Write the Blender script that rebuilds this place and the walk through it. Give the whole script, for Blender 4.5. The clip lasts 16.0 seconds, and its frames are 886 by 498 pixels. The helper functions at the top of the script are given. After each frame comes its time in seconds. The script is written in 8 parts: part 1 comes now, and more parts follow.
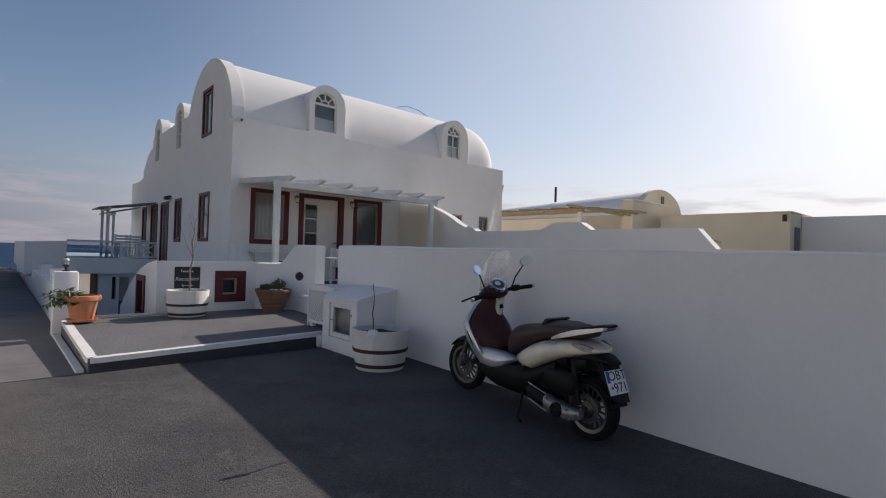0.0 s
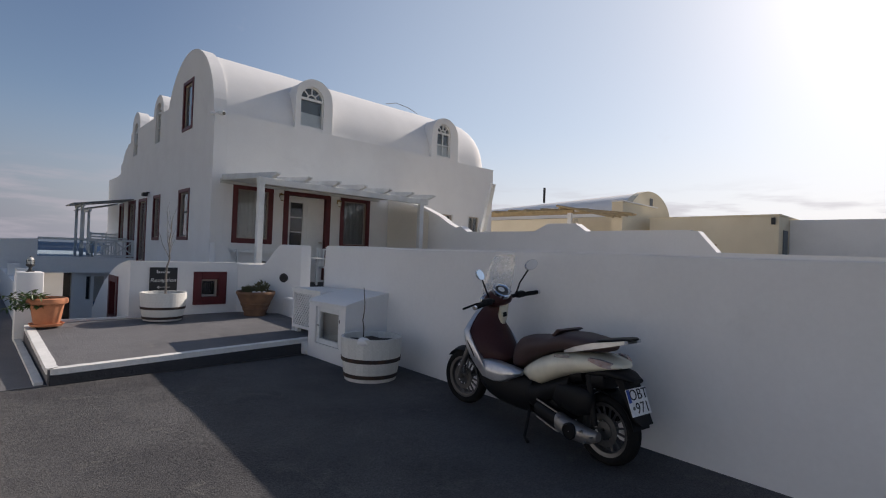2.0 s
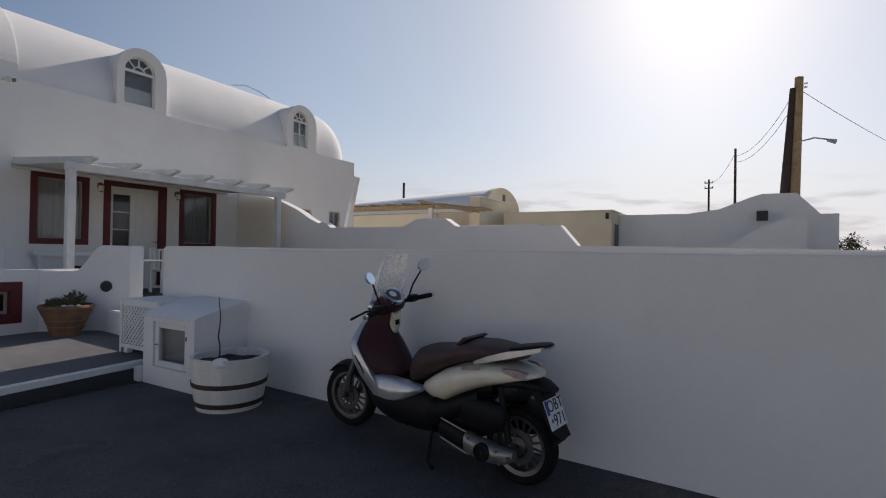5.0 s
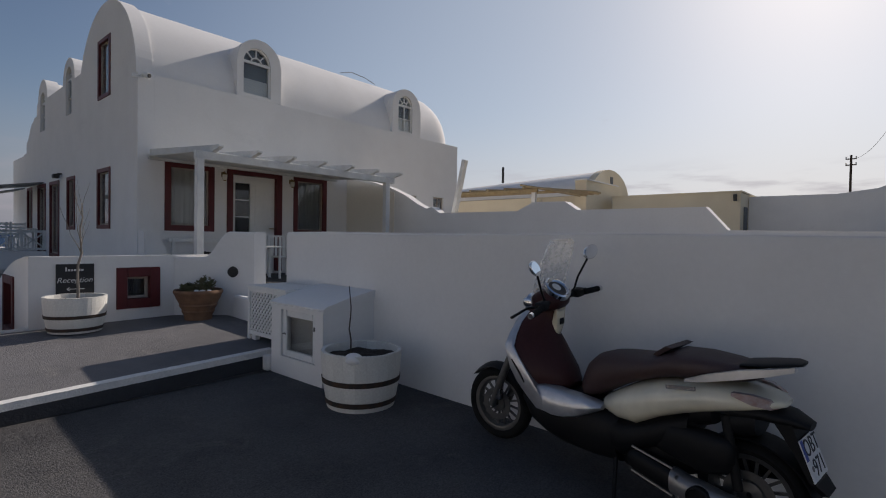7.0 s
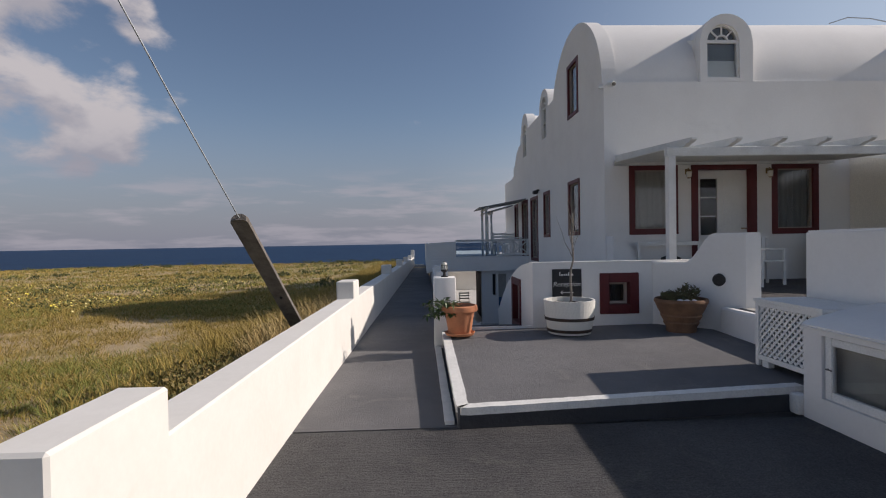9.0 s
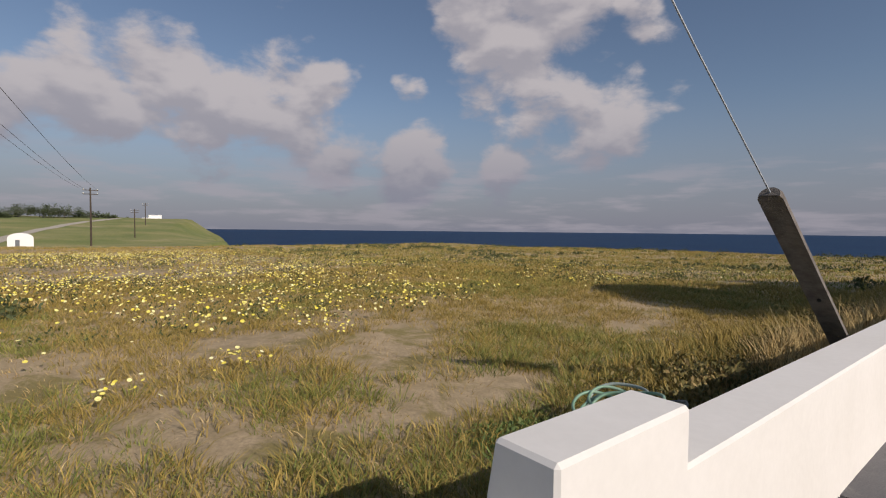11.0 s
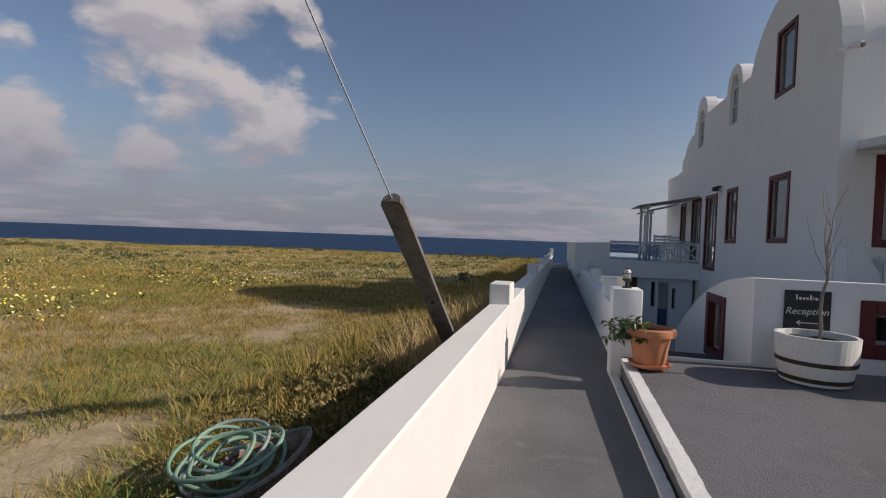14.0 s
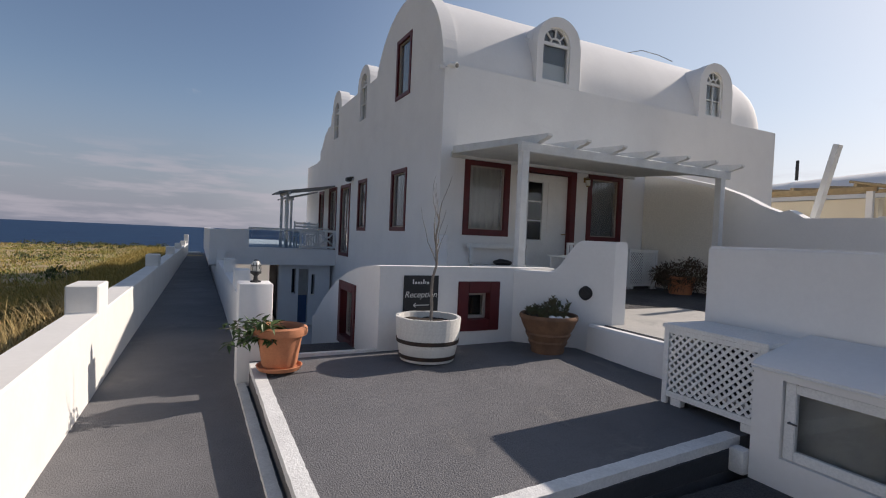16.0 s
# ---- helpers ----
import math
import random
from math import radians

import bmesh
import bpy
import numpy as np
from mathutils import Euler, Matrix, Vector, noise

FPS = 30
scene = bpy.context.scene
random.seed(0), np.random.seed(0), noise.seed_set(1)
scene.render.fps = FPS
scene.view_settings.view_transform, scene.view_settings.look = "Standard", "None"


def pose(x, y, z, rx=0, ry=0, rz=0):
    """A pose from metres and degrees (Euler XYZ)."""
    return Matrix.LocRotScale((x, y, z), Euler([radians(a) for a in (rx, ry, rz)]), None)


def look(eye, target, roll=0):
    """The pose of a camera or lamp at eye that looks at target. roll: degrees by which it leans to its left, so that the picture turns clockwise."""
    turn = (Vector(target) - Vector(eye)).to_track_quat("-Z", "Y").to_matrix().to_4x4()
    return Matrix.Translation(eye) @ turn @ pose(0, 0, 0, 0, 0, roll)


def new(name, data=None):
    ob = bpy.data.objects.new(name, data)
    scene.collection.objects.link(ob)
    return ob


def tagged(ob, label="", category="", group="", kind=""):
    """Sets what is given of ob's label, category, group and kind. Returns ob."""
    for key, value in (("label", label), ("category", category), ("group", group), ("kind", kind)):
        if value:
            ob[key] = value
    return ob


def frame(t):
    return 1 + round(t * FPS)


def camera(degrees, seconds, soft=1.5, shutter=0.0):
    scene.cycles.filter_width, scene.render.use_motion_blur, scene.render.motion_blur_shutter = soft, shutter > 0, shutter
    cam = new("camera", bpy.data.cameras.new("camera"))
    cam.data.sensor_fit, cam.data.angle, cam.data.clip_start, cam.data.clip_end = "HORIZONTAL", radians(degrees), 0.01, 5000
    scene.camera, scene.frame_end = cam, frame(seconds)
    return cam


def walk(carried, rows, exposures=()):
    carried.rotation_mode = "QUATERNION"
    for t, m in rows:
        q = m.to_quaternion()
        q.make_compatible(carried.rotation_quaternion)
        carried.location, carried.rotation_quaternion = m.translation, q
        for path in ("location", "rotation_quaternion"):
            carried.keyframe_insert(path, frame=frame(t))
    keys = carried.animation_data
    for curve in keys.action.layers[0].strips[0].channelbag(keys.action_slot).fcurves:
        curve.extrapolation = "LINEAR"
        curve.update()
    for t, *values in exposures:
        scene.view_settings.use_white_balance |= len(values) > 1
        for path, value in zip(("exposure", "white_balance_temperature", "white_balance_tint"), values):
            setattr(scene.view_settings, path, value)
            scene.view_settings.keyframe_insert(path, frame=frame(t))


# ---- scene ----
cam = camera(83.1, 16.0, soft=1.1)
PATH = [
    (0, (0.619, 0.31, 1.355), (1.946, 1.806, 1.377), 1.8),
    (0.5, (0.748, 0.382, 1.345), (2.083, 1.871, 1.376), -0.0),
    (1, (0.791, 0.453, 1.367), (2.032, 2.019, 1.443), 0.9),
    (1.5, (0.854, 0.528, 1.364), (2.123, 2.074, 1.388), 0.6),
    (2, (0.788, 0.679, 1.378), (2.158, 2.136, 1.402), 2.2),
    (2.5, (0.702, 0.819, 1.367), (2.091, 2.257, 1.428), 0.4),
    (3, (0.704, 0.912, 1.377), (2.067, 2.374, 1.434), 2.3),
    (3.5, (0.809, 1.019, 1.369), (2.215, 2.44, 1.412), 2.9),
    (4, (0.965, 1.086, 1.409), (2.436, 2.436, 1.519), 2.6),
    (4.2, (0.999, 1.103, 1.409), (2.559, 2.349, 1.523), 2.6),
    (6.3, (1.111, 1.689, 1.386), (2.88, 2.621, 1.376), 0.5),
    (6.5, (1.19, 1.779, 1.382), (2.905, 2.807, 1.36), 0.8),
    (7, (1.289, 1.973, 1.387), (2.805, 3.278, 1.349), 0.9),
    (7.5, (1.245, 2.193, 1.378), (2.501, 3.748, 1.349), 2.6),
    (8, (1.16, 2.486, 1.398), (2.142, 4.228, 1.4), 2.5),
    (8.5, (1.09, 2.676, 1.402), (1.71, 4.577, 1.405), 0.5),
    (9, (1.111, 2.905, 1.402), (1.188, 4.903, 1.374), -1.0),
    (9.5, (1.088, 3.092, 1.393), (0.659, 5.045, 1.374), -0.7),
    (10, (0.97, 3.199, 1.371), (0.11, 5.003, 1.3), 0.0),
    (12.3, (0.645, 3.595, 1.372), (-1.194, 4.380, 1.371), 1.6),
    (12.5, (0.662, 3.615, 1.379), (-1.109, 4.544, 1.377), 1.8),
    (13, (0.703, 3.759, 1.396), (-0.627, 5.252, 1.377), 1.8),
    (13.5, (0.677, 3.909, 1.391), (-0.165, 5.723, 1.341), 2.6),
    (14, (0.633, 4.061, 1.407), (0.189, 6.01, 1.356), 2.1),
    (14.5, (0.698, 4.209, 1.401), (0.714, 6.208, 1.345), 2.9),
    (15, (0.805, 4.465, 1.404), (1.241, 6.417, 1.365), 1.4),
    (15.5, (0.869, 4.612, 1.406), (1.47, 6.518, 1.343), 1.5),
    (16, (0.878, 4.736, 1.432), (1.762, 6.53, 1.382), 2.5),
]
walk(cam, [(t, look(eye, target, roll)) for t, eye, target, roll in PATH],
     exposures=[(0.0, -0.1, 6650, 16), (4.0, -0.15, 6650, 16), (6.5, -0.52, 6650, 16), (7.5, -0.45, 6650, 16), (9.0, -0.25, 6650, 16), (10.0, -0.35, 6650, 16), (12.5, -0.40, 6650, 16), (14.5, -0.25, 6650, 16), (16.0, -0.05, 6650, 16)])

# ---- sky and sun ----
SUN_ELEVATION, SUN_AZIMUTH = radians(30.0), radians(3.5)   # azimuth from +x towards +y


def add(tree, kind, **values):
    """A node with its settings and unlinked inputs."""
    node = tree.nodes.new(kind)
    for key, value in values.items():
        if key == "inputs":
            for slot, v in value.items():
                node.inputs[slot].default_value = v
        else:
            setattr(node, key, value)
    return node


def make_world():
    world = bpy.data.worlds.new("world")
    scene.world = world
    world.use_nodes = True
    t = world.node_tree
    t.nodes.clear()
    sky = add(t, "ShaderNodeTexSky", sky_type="NISHITA", sun_disc=False, sun_elevation=SUN_ELEVATION,
              sun_rotation=radians(90) - SUN_AZIMUTH, air_density=1.0, dust_density=0.9, ozone_density=1.2, altitude=20)
    geo = add(t, "ShaderNodeTexCoord")
    sep = add(t, "ShaderNodeSeparateXYZ")
    t.links.new(geo.outputs["Generated"], sep.inputs[0])
    # heaped clouds: billows of noise gathered round their centres
    stretch = add(t, "ShaderNodeVectorMath", operation="MULTIPLY", inputs={1: (1.0, 1.0, 1.9)})
    t.links.new(geo.outputs["Generated"], stretch.inputs[0])
    # the outline of each heap is pushed about by a coarser noise
    push = add(t, "ShaderNodeTexNoise", inputs={"Scale": 9.0, "Detail": 3.0, "Roughness": 0.5})
    t.links.new(geo.outputs["Generated"], push.inputs["Vector"])
    shift = add(t, "ShaderNodeVectorMath", operation="MULTIPLY_ADD", inputs={1: (0.15, 0.15, 0.12), 2: (-0.075, -0.075, -0.06)})
    t.links.new(push.outputs["Color"], shift.inputs[0])
    bent = add(t, "ShaderNodeVectorMath", operation="ADD")
    t.links.new(geo.outputs["Generated"], bent.inputs[0])
    t.links.new(shift.outputs[0], bent.inputs[1])

    def heaps(shifted):
        """Nearness to the clouds' centres, seen from a direction."""
        heap = None
        for centre, reach in CLOUDS:
            d = add(t, "ShaderNodeVectorMath", operation="DISTANCE", inputs={1: centre})
            t.links.new(shifted, d.inputs[0])
            r = add(t, "ShaderNodeMapRange", interpolation_type="SMOOTHSTEP", inputs={"From Min": 0.0, "From Max": reach, "To Min": 1.0, "To Max": 0.0})
            t.links.new(d.outputs["Value"], r.inputs[0])
            if heap is None:
                heap = r
            else:
                m = add(t, "ShaderNodeMath", operation="SMOOTH_MAX", inputs={2: 0.25})
                t.links.new(heap.outputs[0], m.inputs[0])
                t.links.new(r.outputs[0], m.inputs[1])
                heap = m
        return heap

    def density(lift):
        """How thick the cloud is a little above the direction looked in."""
        up = add(t, "ShaderNodeVectorMath", operation="ADD", inputs={1: (0, 0, lift)})
        t.links.new(bent.outputs[0], up.inputs[0])
        up2 = add(t, "ShaderNodeVectorMath", operation="ADD", inputs={1: (0, 0, lift * 1.9)})
        t.links.new(stretch.outputs[0], up2.inputs[0])
        billow = add(t, "ShaderNodeTexNoise", inputs={"Scale": 6.5, "Detail": 10.0 if lift == 0 else 3.0, "Roughness": 0.58, "Distortion": 0.15})
        t.links.new(up2.outputs[0], billow.inputs["Vector"])
        body = add(t, "ShaderNodeMath", operation="MULTIPLY_ADD", inputs={1: 0.57})
        t.links.new(heaps(up.outputs[0]).outputs[0], body.inputs[0])
        t.links.new(billow.outputs["Fac"], body.inputs[2])
        return body

    here, above = density(0.0), density(0.035)
    ramp = add(t, "ShaderNodeMapRange", interpolation_type="SMOOTHSTEP", inputs={"From Min": 0.76, "From Max": 0.98, "To Min": 0.0, "To Max": 0.95})
    t.links.new(here.outputs[0], ramp.inputs[0])
    # tops catch the sun, undersides stay grey
    fall = add(t, "ShaderNodeMath", operation="SUBTRACT")
    t.links.new(here.outputs[0], fall.inputs[0])
    t.links.new(above.outputs[0], fall.inputs[1])
    spread = add(t, "ShaderNodeMapRange", interpolation_type="SMOOTHSTEP", inputs={"From Min": -0.13, "From Max": 0.15})
    t.links.new(fall.outputs[0], spread.inputs[0])
    tone = add(t, "ShaderNodeMix", data_type="RGBA")
    t.links.new(spread.outputs[0], tone.inputs["Factor"])
    tone.inputs["A"].default_value = (4.5, 4.5, 4.95, 1)
    tone.inputs["B"].default_value = (6.5, 6.3, 6.4, 1)
    mix = add(t, "ShaderNodeMix", data_type="RGBA")
    t.links.new(ramp.outputs[0], mix.inputs["Factor"])
    air = add(t, "ShaderNodeVectorMath", operation="MULTIPLY", inputs={1: (0.97, 1.0, 1.03)})
    t.links.new(sky.outputs[0], air.inputs[0])
    t.links.new(air.outputs[0], mix.inputs["A"])
    t.links.new(tone.outputs["Result"], mix.inputs["B"])
    # low streaks of far cloud over the sea
    flat = add(t, "ShaderNodeVectorMath", operation="MULTIPLY", inputs={1: (2.6, 2.6, 17.0)})
    t.links.new(geo.outputs["Generated"], flat.inputs[0])
    streak = add(t, "ShaderNodeTexNoise", inputs={"Scale": 2.4, "Detail": 7.0, "Roughness": 0.55})
    t.links.new(flat.outputs[0], streak.inputs["Vector"])
    dense = add(t, "ShaderNodeMapRange", interpolation_type="SMOOTHSTEP", inputs={"From Min": 0.46, "From Max": 0.66, "To Min": 0.0, "To Max": 0.55})
    t.links.new(streak.outputs["Fac"], dense.inputs[0])
    low = add(t, "ShaderNodeMapRange", interpolation_type="SMOOTHSTEP", inputs={"From Min": 0.16, "From Max": 0.08, "To Min": 0.0, "To Max": 1.0})
    t.links.new(sep.outputs["Z"], low.inputs[0])
    both = add(t, "ShaderNodeMath", operation="MULTIPLY")
    t.links.new(dense.outputs[0], both.inputs[0])
    t.links.new(low.outputs[0], both.inputs[1])
    # thin bright veil on the sunny side
    veil = add(t, "ShaderNodeMapRange", interpolation_type="SMOOTHSTEP", inputs={"From Min": 0.1, "From Max": 0.85, "To Min": 0.0, "To Max": 0.45})
    t.links.new(sep.outputs["X"], veil.inputs[0])
    veiled = add(t, "ShaderNodeMix", data_type="RGBA")
    veiled.inputs["B"].default_value = (7.2, 8.6, 9.6, 1)
    t.links.new(veil.outputs[0], veiled.inputs["Factor"])
    t.links.new(mix.outputs["Result"], veiled.inputs["A"])
    # sea haze along the horizon
    haze = add(t, "ShaderNodeMapRange", interpolation_type="SMOOTHSTEP", inputs={"From Min": 0.0, "From Max": 0.26, "To Min": 0.85, "To Max": 0.0})
    t.links.new(sep.outputs["Z"], haze.inputs[0])
    side = add(t, "ShaderNodeMapRange", inputs={"From Min": 0.0, "From Max": 0.97})
    t.links.new(sep.outputs["X"], side.inputs[0])
    hue = add(t, "ShaderNodeMix", data_type="RGBA")
    hue.inputs["A"].default_value = (2.65, 2.9, 3.75, 1)
    hue.inputs["B"].default_value = (9.0, 9.3, 9.8, 1)
    t.links.new(side.outputs[0], hue.inputs["Factor"])
    hazed = add(t, "ShaderNodeMix", data_type="RGBA")
    t.links.new(haze.outputs[0], hazed.inputs["Factor"])
    t.links.new(veiled.outputs["Result"], hazed.inputs["A"])
    t.links.new(hue.outputs["Result"], hazed.inputs["B"])
    far = add(t, "ShaderNodeMix", data_type="RGBA")
    far.inputs["B"].default_value = (4.9, 4.75, 5.3, 1)
    t.links.new(both.outputs[0], far.inputs["Factor"])
    t.links.new(hazed.outputs["Result"], far.inputs["A"])
    bg = add(t, "ShaderNodeBackground", inputs={"Strength": SKY_STRENGTH})
    t.links.new(far.outputs["Result"], bg.inputs["Color"])
    out = add(t, "ShaderNodeOutputWorld")
    t.links.new(bg.outputs[0], out.inputs[0])


SKY_STRENGTH = 0.098
CLOUDS = [((-0.965, -0.204, 0.164), 0.17), ((-0.97, -0.112, 0.214), 0.11), ((-0.981, -0.007, 0.194), 0.15), ((-0.97, 0.073, 0.233), 0.16), ((-0.979, 0.094, 0.182), 0.15), ((-0.951, 0.177, 0.255), 0.19),
          ((-0.958, 0.234, 0.168), 0.14), ((-0.929, 0.302, 0.215), 0.19), ((-0.892, 0.405, 0.199), 0.18), ((-0.87, 0.47, 0.147), 0.15), ((-0.802, 0.585, 0.122), 0.14), ((-0.684, 0.721, 0.112), 0.13),
          ((-0.497, 0.843, 0.204), 0.17), ((-0.559, 0.8, 0.22), 0.20), ((-0.631, 0.729, 0.265), 0.21), ((-0.644, 0.684, 0.342), 0.21), ((-0.68, 0.617, 0.39), 0.15), ((-0.577, 0.716, 0.393), 0.22),
          ((-0.486, 0.786, 0.383), 0.11), ((-0.815, 0.346, 0.48), 0.11), ((-0.785, 0.555, 0.277), 0.09), ((-0.62, 0.6, 0.5), 0.26),
          ((-0.9, -0.4, 0.3), 0.26)]
make_world()
sun = new("sun", bpy.data.lights.new("sun", "SUN"))
sun.data.energy, sun.data.angle, sun.data.color = 5.0, radians(0.53), (1.0, 0.93, 0.83)
toward = Vector((math.cos(SUN_ELEVATION) * math.cos(SUN_AZIMUTH), math.cos(SUN_ELEVATION) * math.sin(SUN_AZIMUTH), math.sin(SUN_ELEVATION)))
sun.matrix_world = look(toward * 100, (0, 0, 0))

# ---- materials ----
def surface(name, colour, rough=0.8, second=None, scale=3.0, amount=0.5, grain=60.0, bump=0.1, metal=0.0, spread=(0.4, 0.65),
            stain=None, stain_scale=0.8, stain_range=(0.6, 0.75), coat=0.0, per_piece=0.0, depth=0.01, fleck=0.08):
    """Base colour broken by a broad noise and a fine grain, with relief; stain: a third colour in patches of its own shape."""
    m = bpy.data.materials.new(name)
    m.use_nodes = True
    t = m.node_tree
    p = t.nodes["Principled BSDF"]
    p.inputs["Roughness"].default_value = rough
    p.inputs["Metallic"].default_value = metal
    p.inputs["Coat Weight"].default_value = coat
    pos = add(t, "ShaderNodeTexCoord")
    n1 = add(t, "ShaderNodeTexNoise", inputs={"Scale": scale, "Detail": 6.0, "Roughness": 0.6})
    n2 = add(t, "ShaderNodeTexNoise", inputs={"Scale": grain, "Detail": 3.0, "Roughness": 0.6})
    for n in (n1, n2):
        t.links.new(pos.outputs["Object"], n.inputs["Vector"])
    r1 = add(t, "ShaderNodeMapRange", inputs={"From Min": spread[0], "From Max": spread[1], "To Max": amount})
    t.links.new(n1.outputs["Fac"], r1.inputs[0])
    mix = add(t, "ShaderNodeMix", data_type="RGBA")
    mix.inputs["A"].default_value = (*colour, 1)
    mix.inputs["B"].default_value = (*(second or [c * 0.75 for c in colour]), 1)
    t.links.new(r1.outputs[0], mix.inputs["Factor"])
    last = mix.outputs["Result"]
    if stain:
        n3 = add(t, "ShaderNodeTexNoise", inputs={"Scale": stain_scale, "Detail": 8.0, "Roughness": 0.68, "Distortion": 0.6})
        t.links.new(pos.outputs["Object"], n3.inputs["Vector"])
        r3 = add(t, "ShaderNodeMapRange", inputs={"From Min": stain_range[0], "From Max": stain_range[1]})
        t.links.new(n3.outputs["Fac"], r3.inputs[0])
        mx = add(t, "ShaderNodeMix", data_type="RGBA")
        mx.inputs["B"].default_value = (*stain, 1)
        t.links.new(r3.outputs[0], mx.inputs["Factor"])
        t.links.new(last, mx.inputs["A"])
        last = mx.outputs["Result"]
    # fine grain in the value
    r2 = add(t, "ShaderNodeMapRange", inputs={"From Min": 0.3, "From Max": 0.7, "To Min": 1 - fleck, "To Max": 1 + fleck})
    t.links.new(n2.outputs["Fac"], r2.inputs[0])
    val = r2.outputs[0]
    if per_piece:
        info = add(t, "ShaderNodeObjectInfo")
        r4 = add(t, "ShaderNodeMapRange", inputs={"To Min": 1 - per_piece, "To Max": 1 + per_piece})
        t.links.new(info.outputs["Random"], r4.inputs[0])
        mul = add(t, "ShaderNodeMath", operation="MULTIPLY")
        t.links.new(val, mul.inputs[0])
        t.links.new(r4.outputs[0], mul.inputs[1])
        val = mul.outputs[0]
    hsv = add(t, "ShaderNodeHueSaturation")
    t.links.new(last, hsv.inputs["Color"])
    t.links.new(val, hsv.inputs["Value"])
    t.links.new(hsv.outputs[0], p.inputs["Base Color"])
    if bump:
        b = add(t, "ShaderNodeBump", inputs={"Strength": bump, "Distance": depth})
        s = add(t, "ShaderNodeMath", operation="ADD")
        t.links.new(n1.outputs["Fac"], s.inputs[0])
        t.links.new(n2.outputs["Fac"], s.inputs[1])
        t.links.new(s.outputs[0], b.inputs["Height"])
        t.links.new(b.outputs[0], p.inputs["Normal"])
    return m


def clear(name, tint=(1, 1, 1), rough=0.02):
    m = bpy.data.materials.new(name)
    m.use_nodes = True
    p = m.node_tree.nodes["Principled BSDF"]
    p.inputs["Base Color"].default_value = (*tint, 1)
    p.inputs["Transmission Weight"].default_value = 1.0
    p.inputs["Roughness"].default_value = rough
    p.inputs["IOR"].default_value = 1.45
    return m


WHITE = surface("whitewash", (0.80, 0.79, 0.77), 0.85, (0.74, 0.73, 0.71), 1.2, 0.6, 25, 0.05, stain=(0.66, 0.65, 0.63), stain_scale=0.6, stain_range=(0.62, 0.9), depth=0.012, fleck=0.015)
WHITE_PATH = surface("parapet_whitewash", (0.76, 0.735, 0.69), 0.85, (0.70, 0.675, 0.625), 2.2, 0.6, 25, 0.05, stain=(0.62, 0.60, 0.54), stain_scale=1.1, stain_range=(0.66, 0.9), depth=0.012, fleck=0.02)
CREAM_LAYER = surface("cream_layer", (0.80, 0.76, 0.68), 0.88, (0.75, 0.71, 0.63), 0.8, 0.6, 40, 0.1)
SHADE_SHEET = surface("pale_shade_sheet", (0.66, 0.65, 0.60), 0.9, (0.58, 0.57, 0.52), 2.5, 0.6, 90, 0.1)
CREAM = surface("cream_plaster", (0.74, 0.66, 0.50), 0.88, (0.66, 0.58, 0.43), 0.9, 0.6, 40, 0.2)
# darkened copy for the forecourt: part of its shade is in the colour
CONCRETE = surface("grey_painted_concrete", (0.112, 0.108, 0.107), 0.8, (0.066, 0.064, 0.066), 1.3, 0.8, 105, 0.8, stain=(0.155, 0.147, 0.136), stain_scale=2.6, stain_range=(0.58, 0.76), depth=0.022, fleck=0.40)
# lightened copy for slab and path: part of their sunlight is in the colour
SUNLIT_CONCRETE = surface("sunlit_grey_floor_paint", (0.178, 0.174, 0.176), 0.8, (0.128, 0.126, 0.130), 1.1, 0.8, 105, 0.5, stain=(0.235, 0.225, 0.21), stain_scale=2.2, stain_range=(0.58, 0.78), depth=0.02, fleck=0.16)


def broomed(m, turn, depth, strength):
    """Brush strokes drawn through the wet concrete: a noise stretched along one direction, in the relief and faintly in the value."""
    t = m.node_tree
    p = t.nodes["Principled BSDF"]
    p.inputs["Specular IOR Level"].default_value = 0.25
    pos = add(t, "ShaderNodeTexCoord")
    way = add(t, "ShaderNodeMapping", inputs={"Rotation": (0, 0, radians(turn)), "Scale": (5.0, 62.0, 5.0)})
    t.links.new(pos.outputs["Object"], way.inputs["Vector"])
    strokes = add(t, "ShaderNodeTexNoise", inputs={"Scale": 1.0, "Detail": 4.0, "Roughness": 0.6, "Distortion": 0.5})
    t.links.new(way.outputs[0], strokes.inputs["Vector"])
    where = add(t, "ShaderNodeTexNoise", inputs={"Scale": 0.9, "Detail": 3.0})
    t.links.new(pos.outputs["Object"], where.inputs["Vector"])
    patch = add(t, "ShaderNodeMapRange", inputs={"From Min": 0.40, "From Max": 0.62, "To Min": 0.15, "To Max": 1.0})
    t.links.new(where.outputs["Fac"], patch.inputs[0])
    high = add(t, "ShaderNodeMath", operation="MULTIPLY")
    t.links.new(strokes.outputs["Fac"], high.inputs[0])
    t.links.new(patch.outputs[0], high.inputs[1])
    bump = add(t, "ShaderNodeBump", inputs={"Strength": strength, "Distance": depth})
    t.links.new(high.outputs[0], bump.inputs["Height"])
    t.links.new(p.inputs["Normal"].links[0].from_socket, bump.inputs["Normal"])
    t.links.new(bump.outputs[0], p.inputs["Normal"])


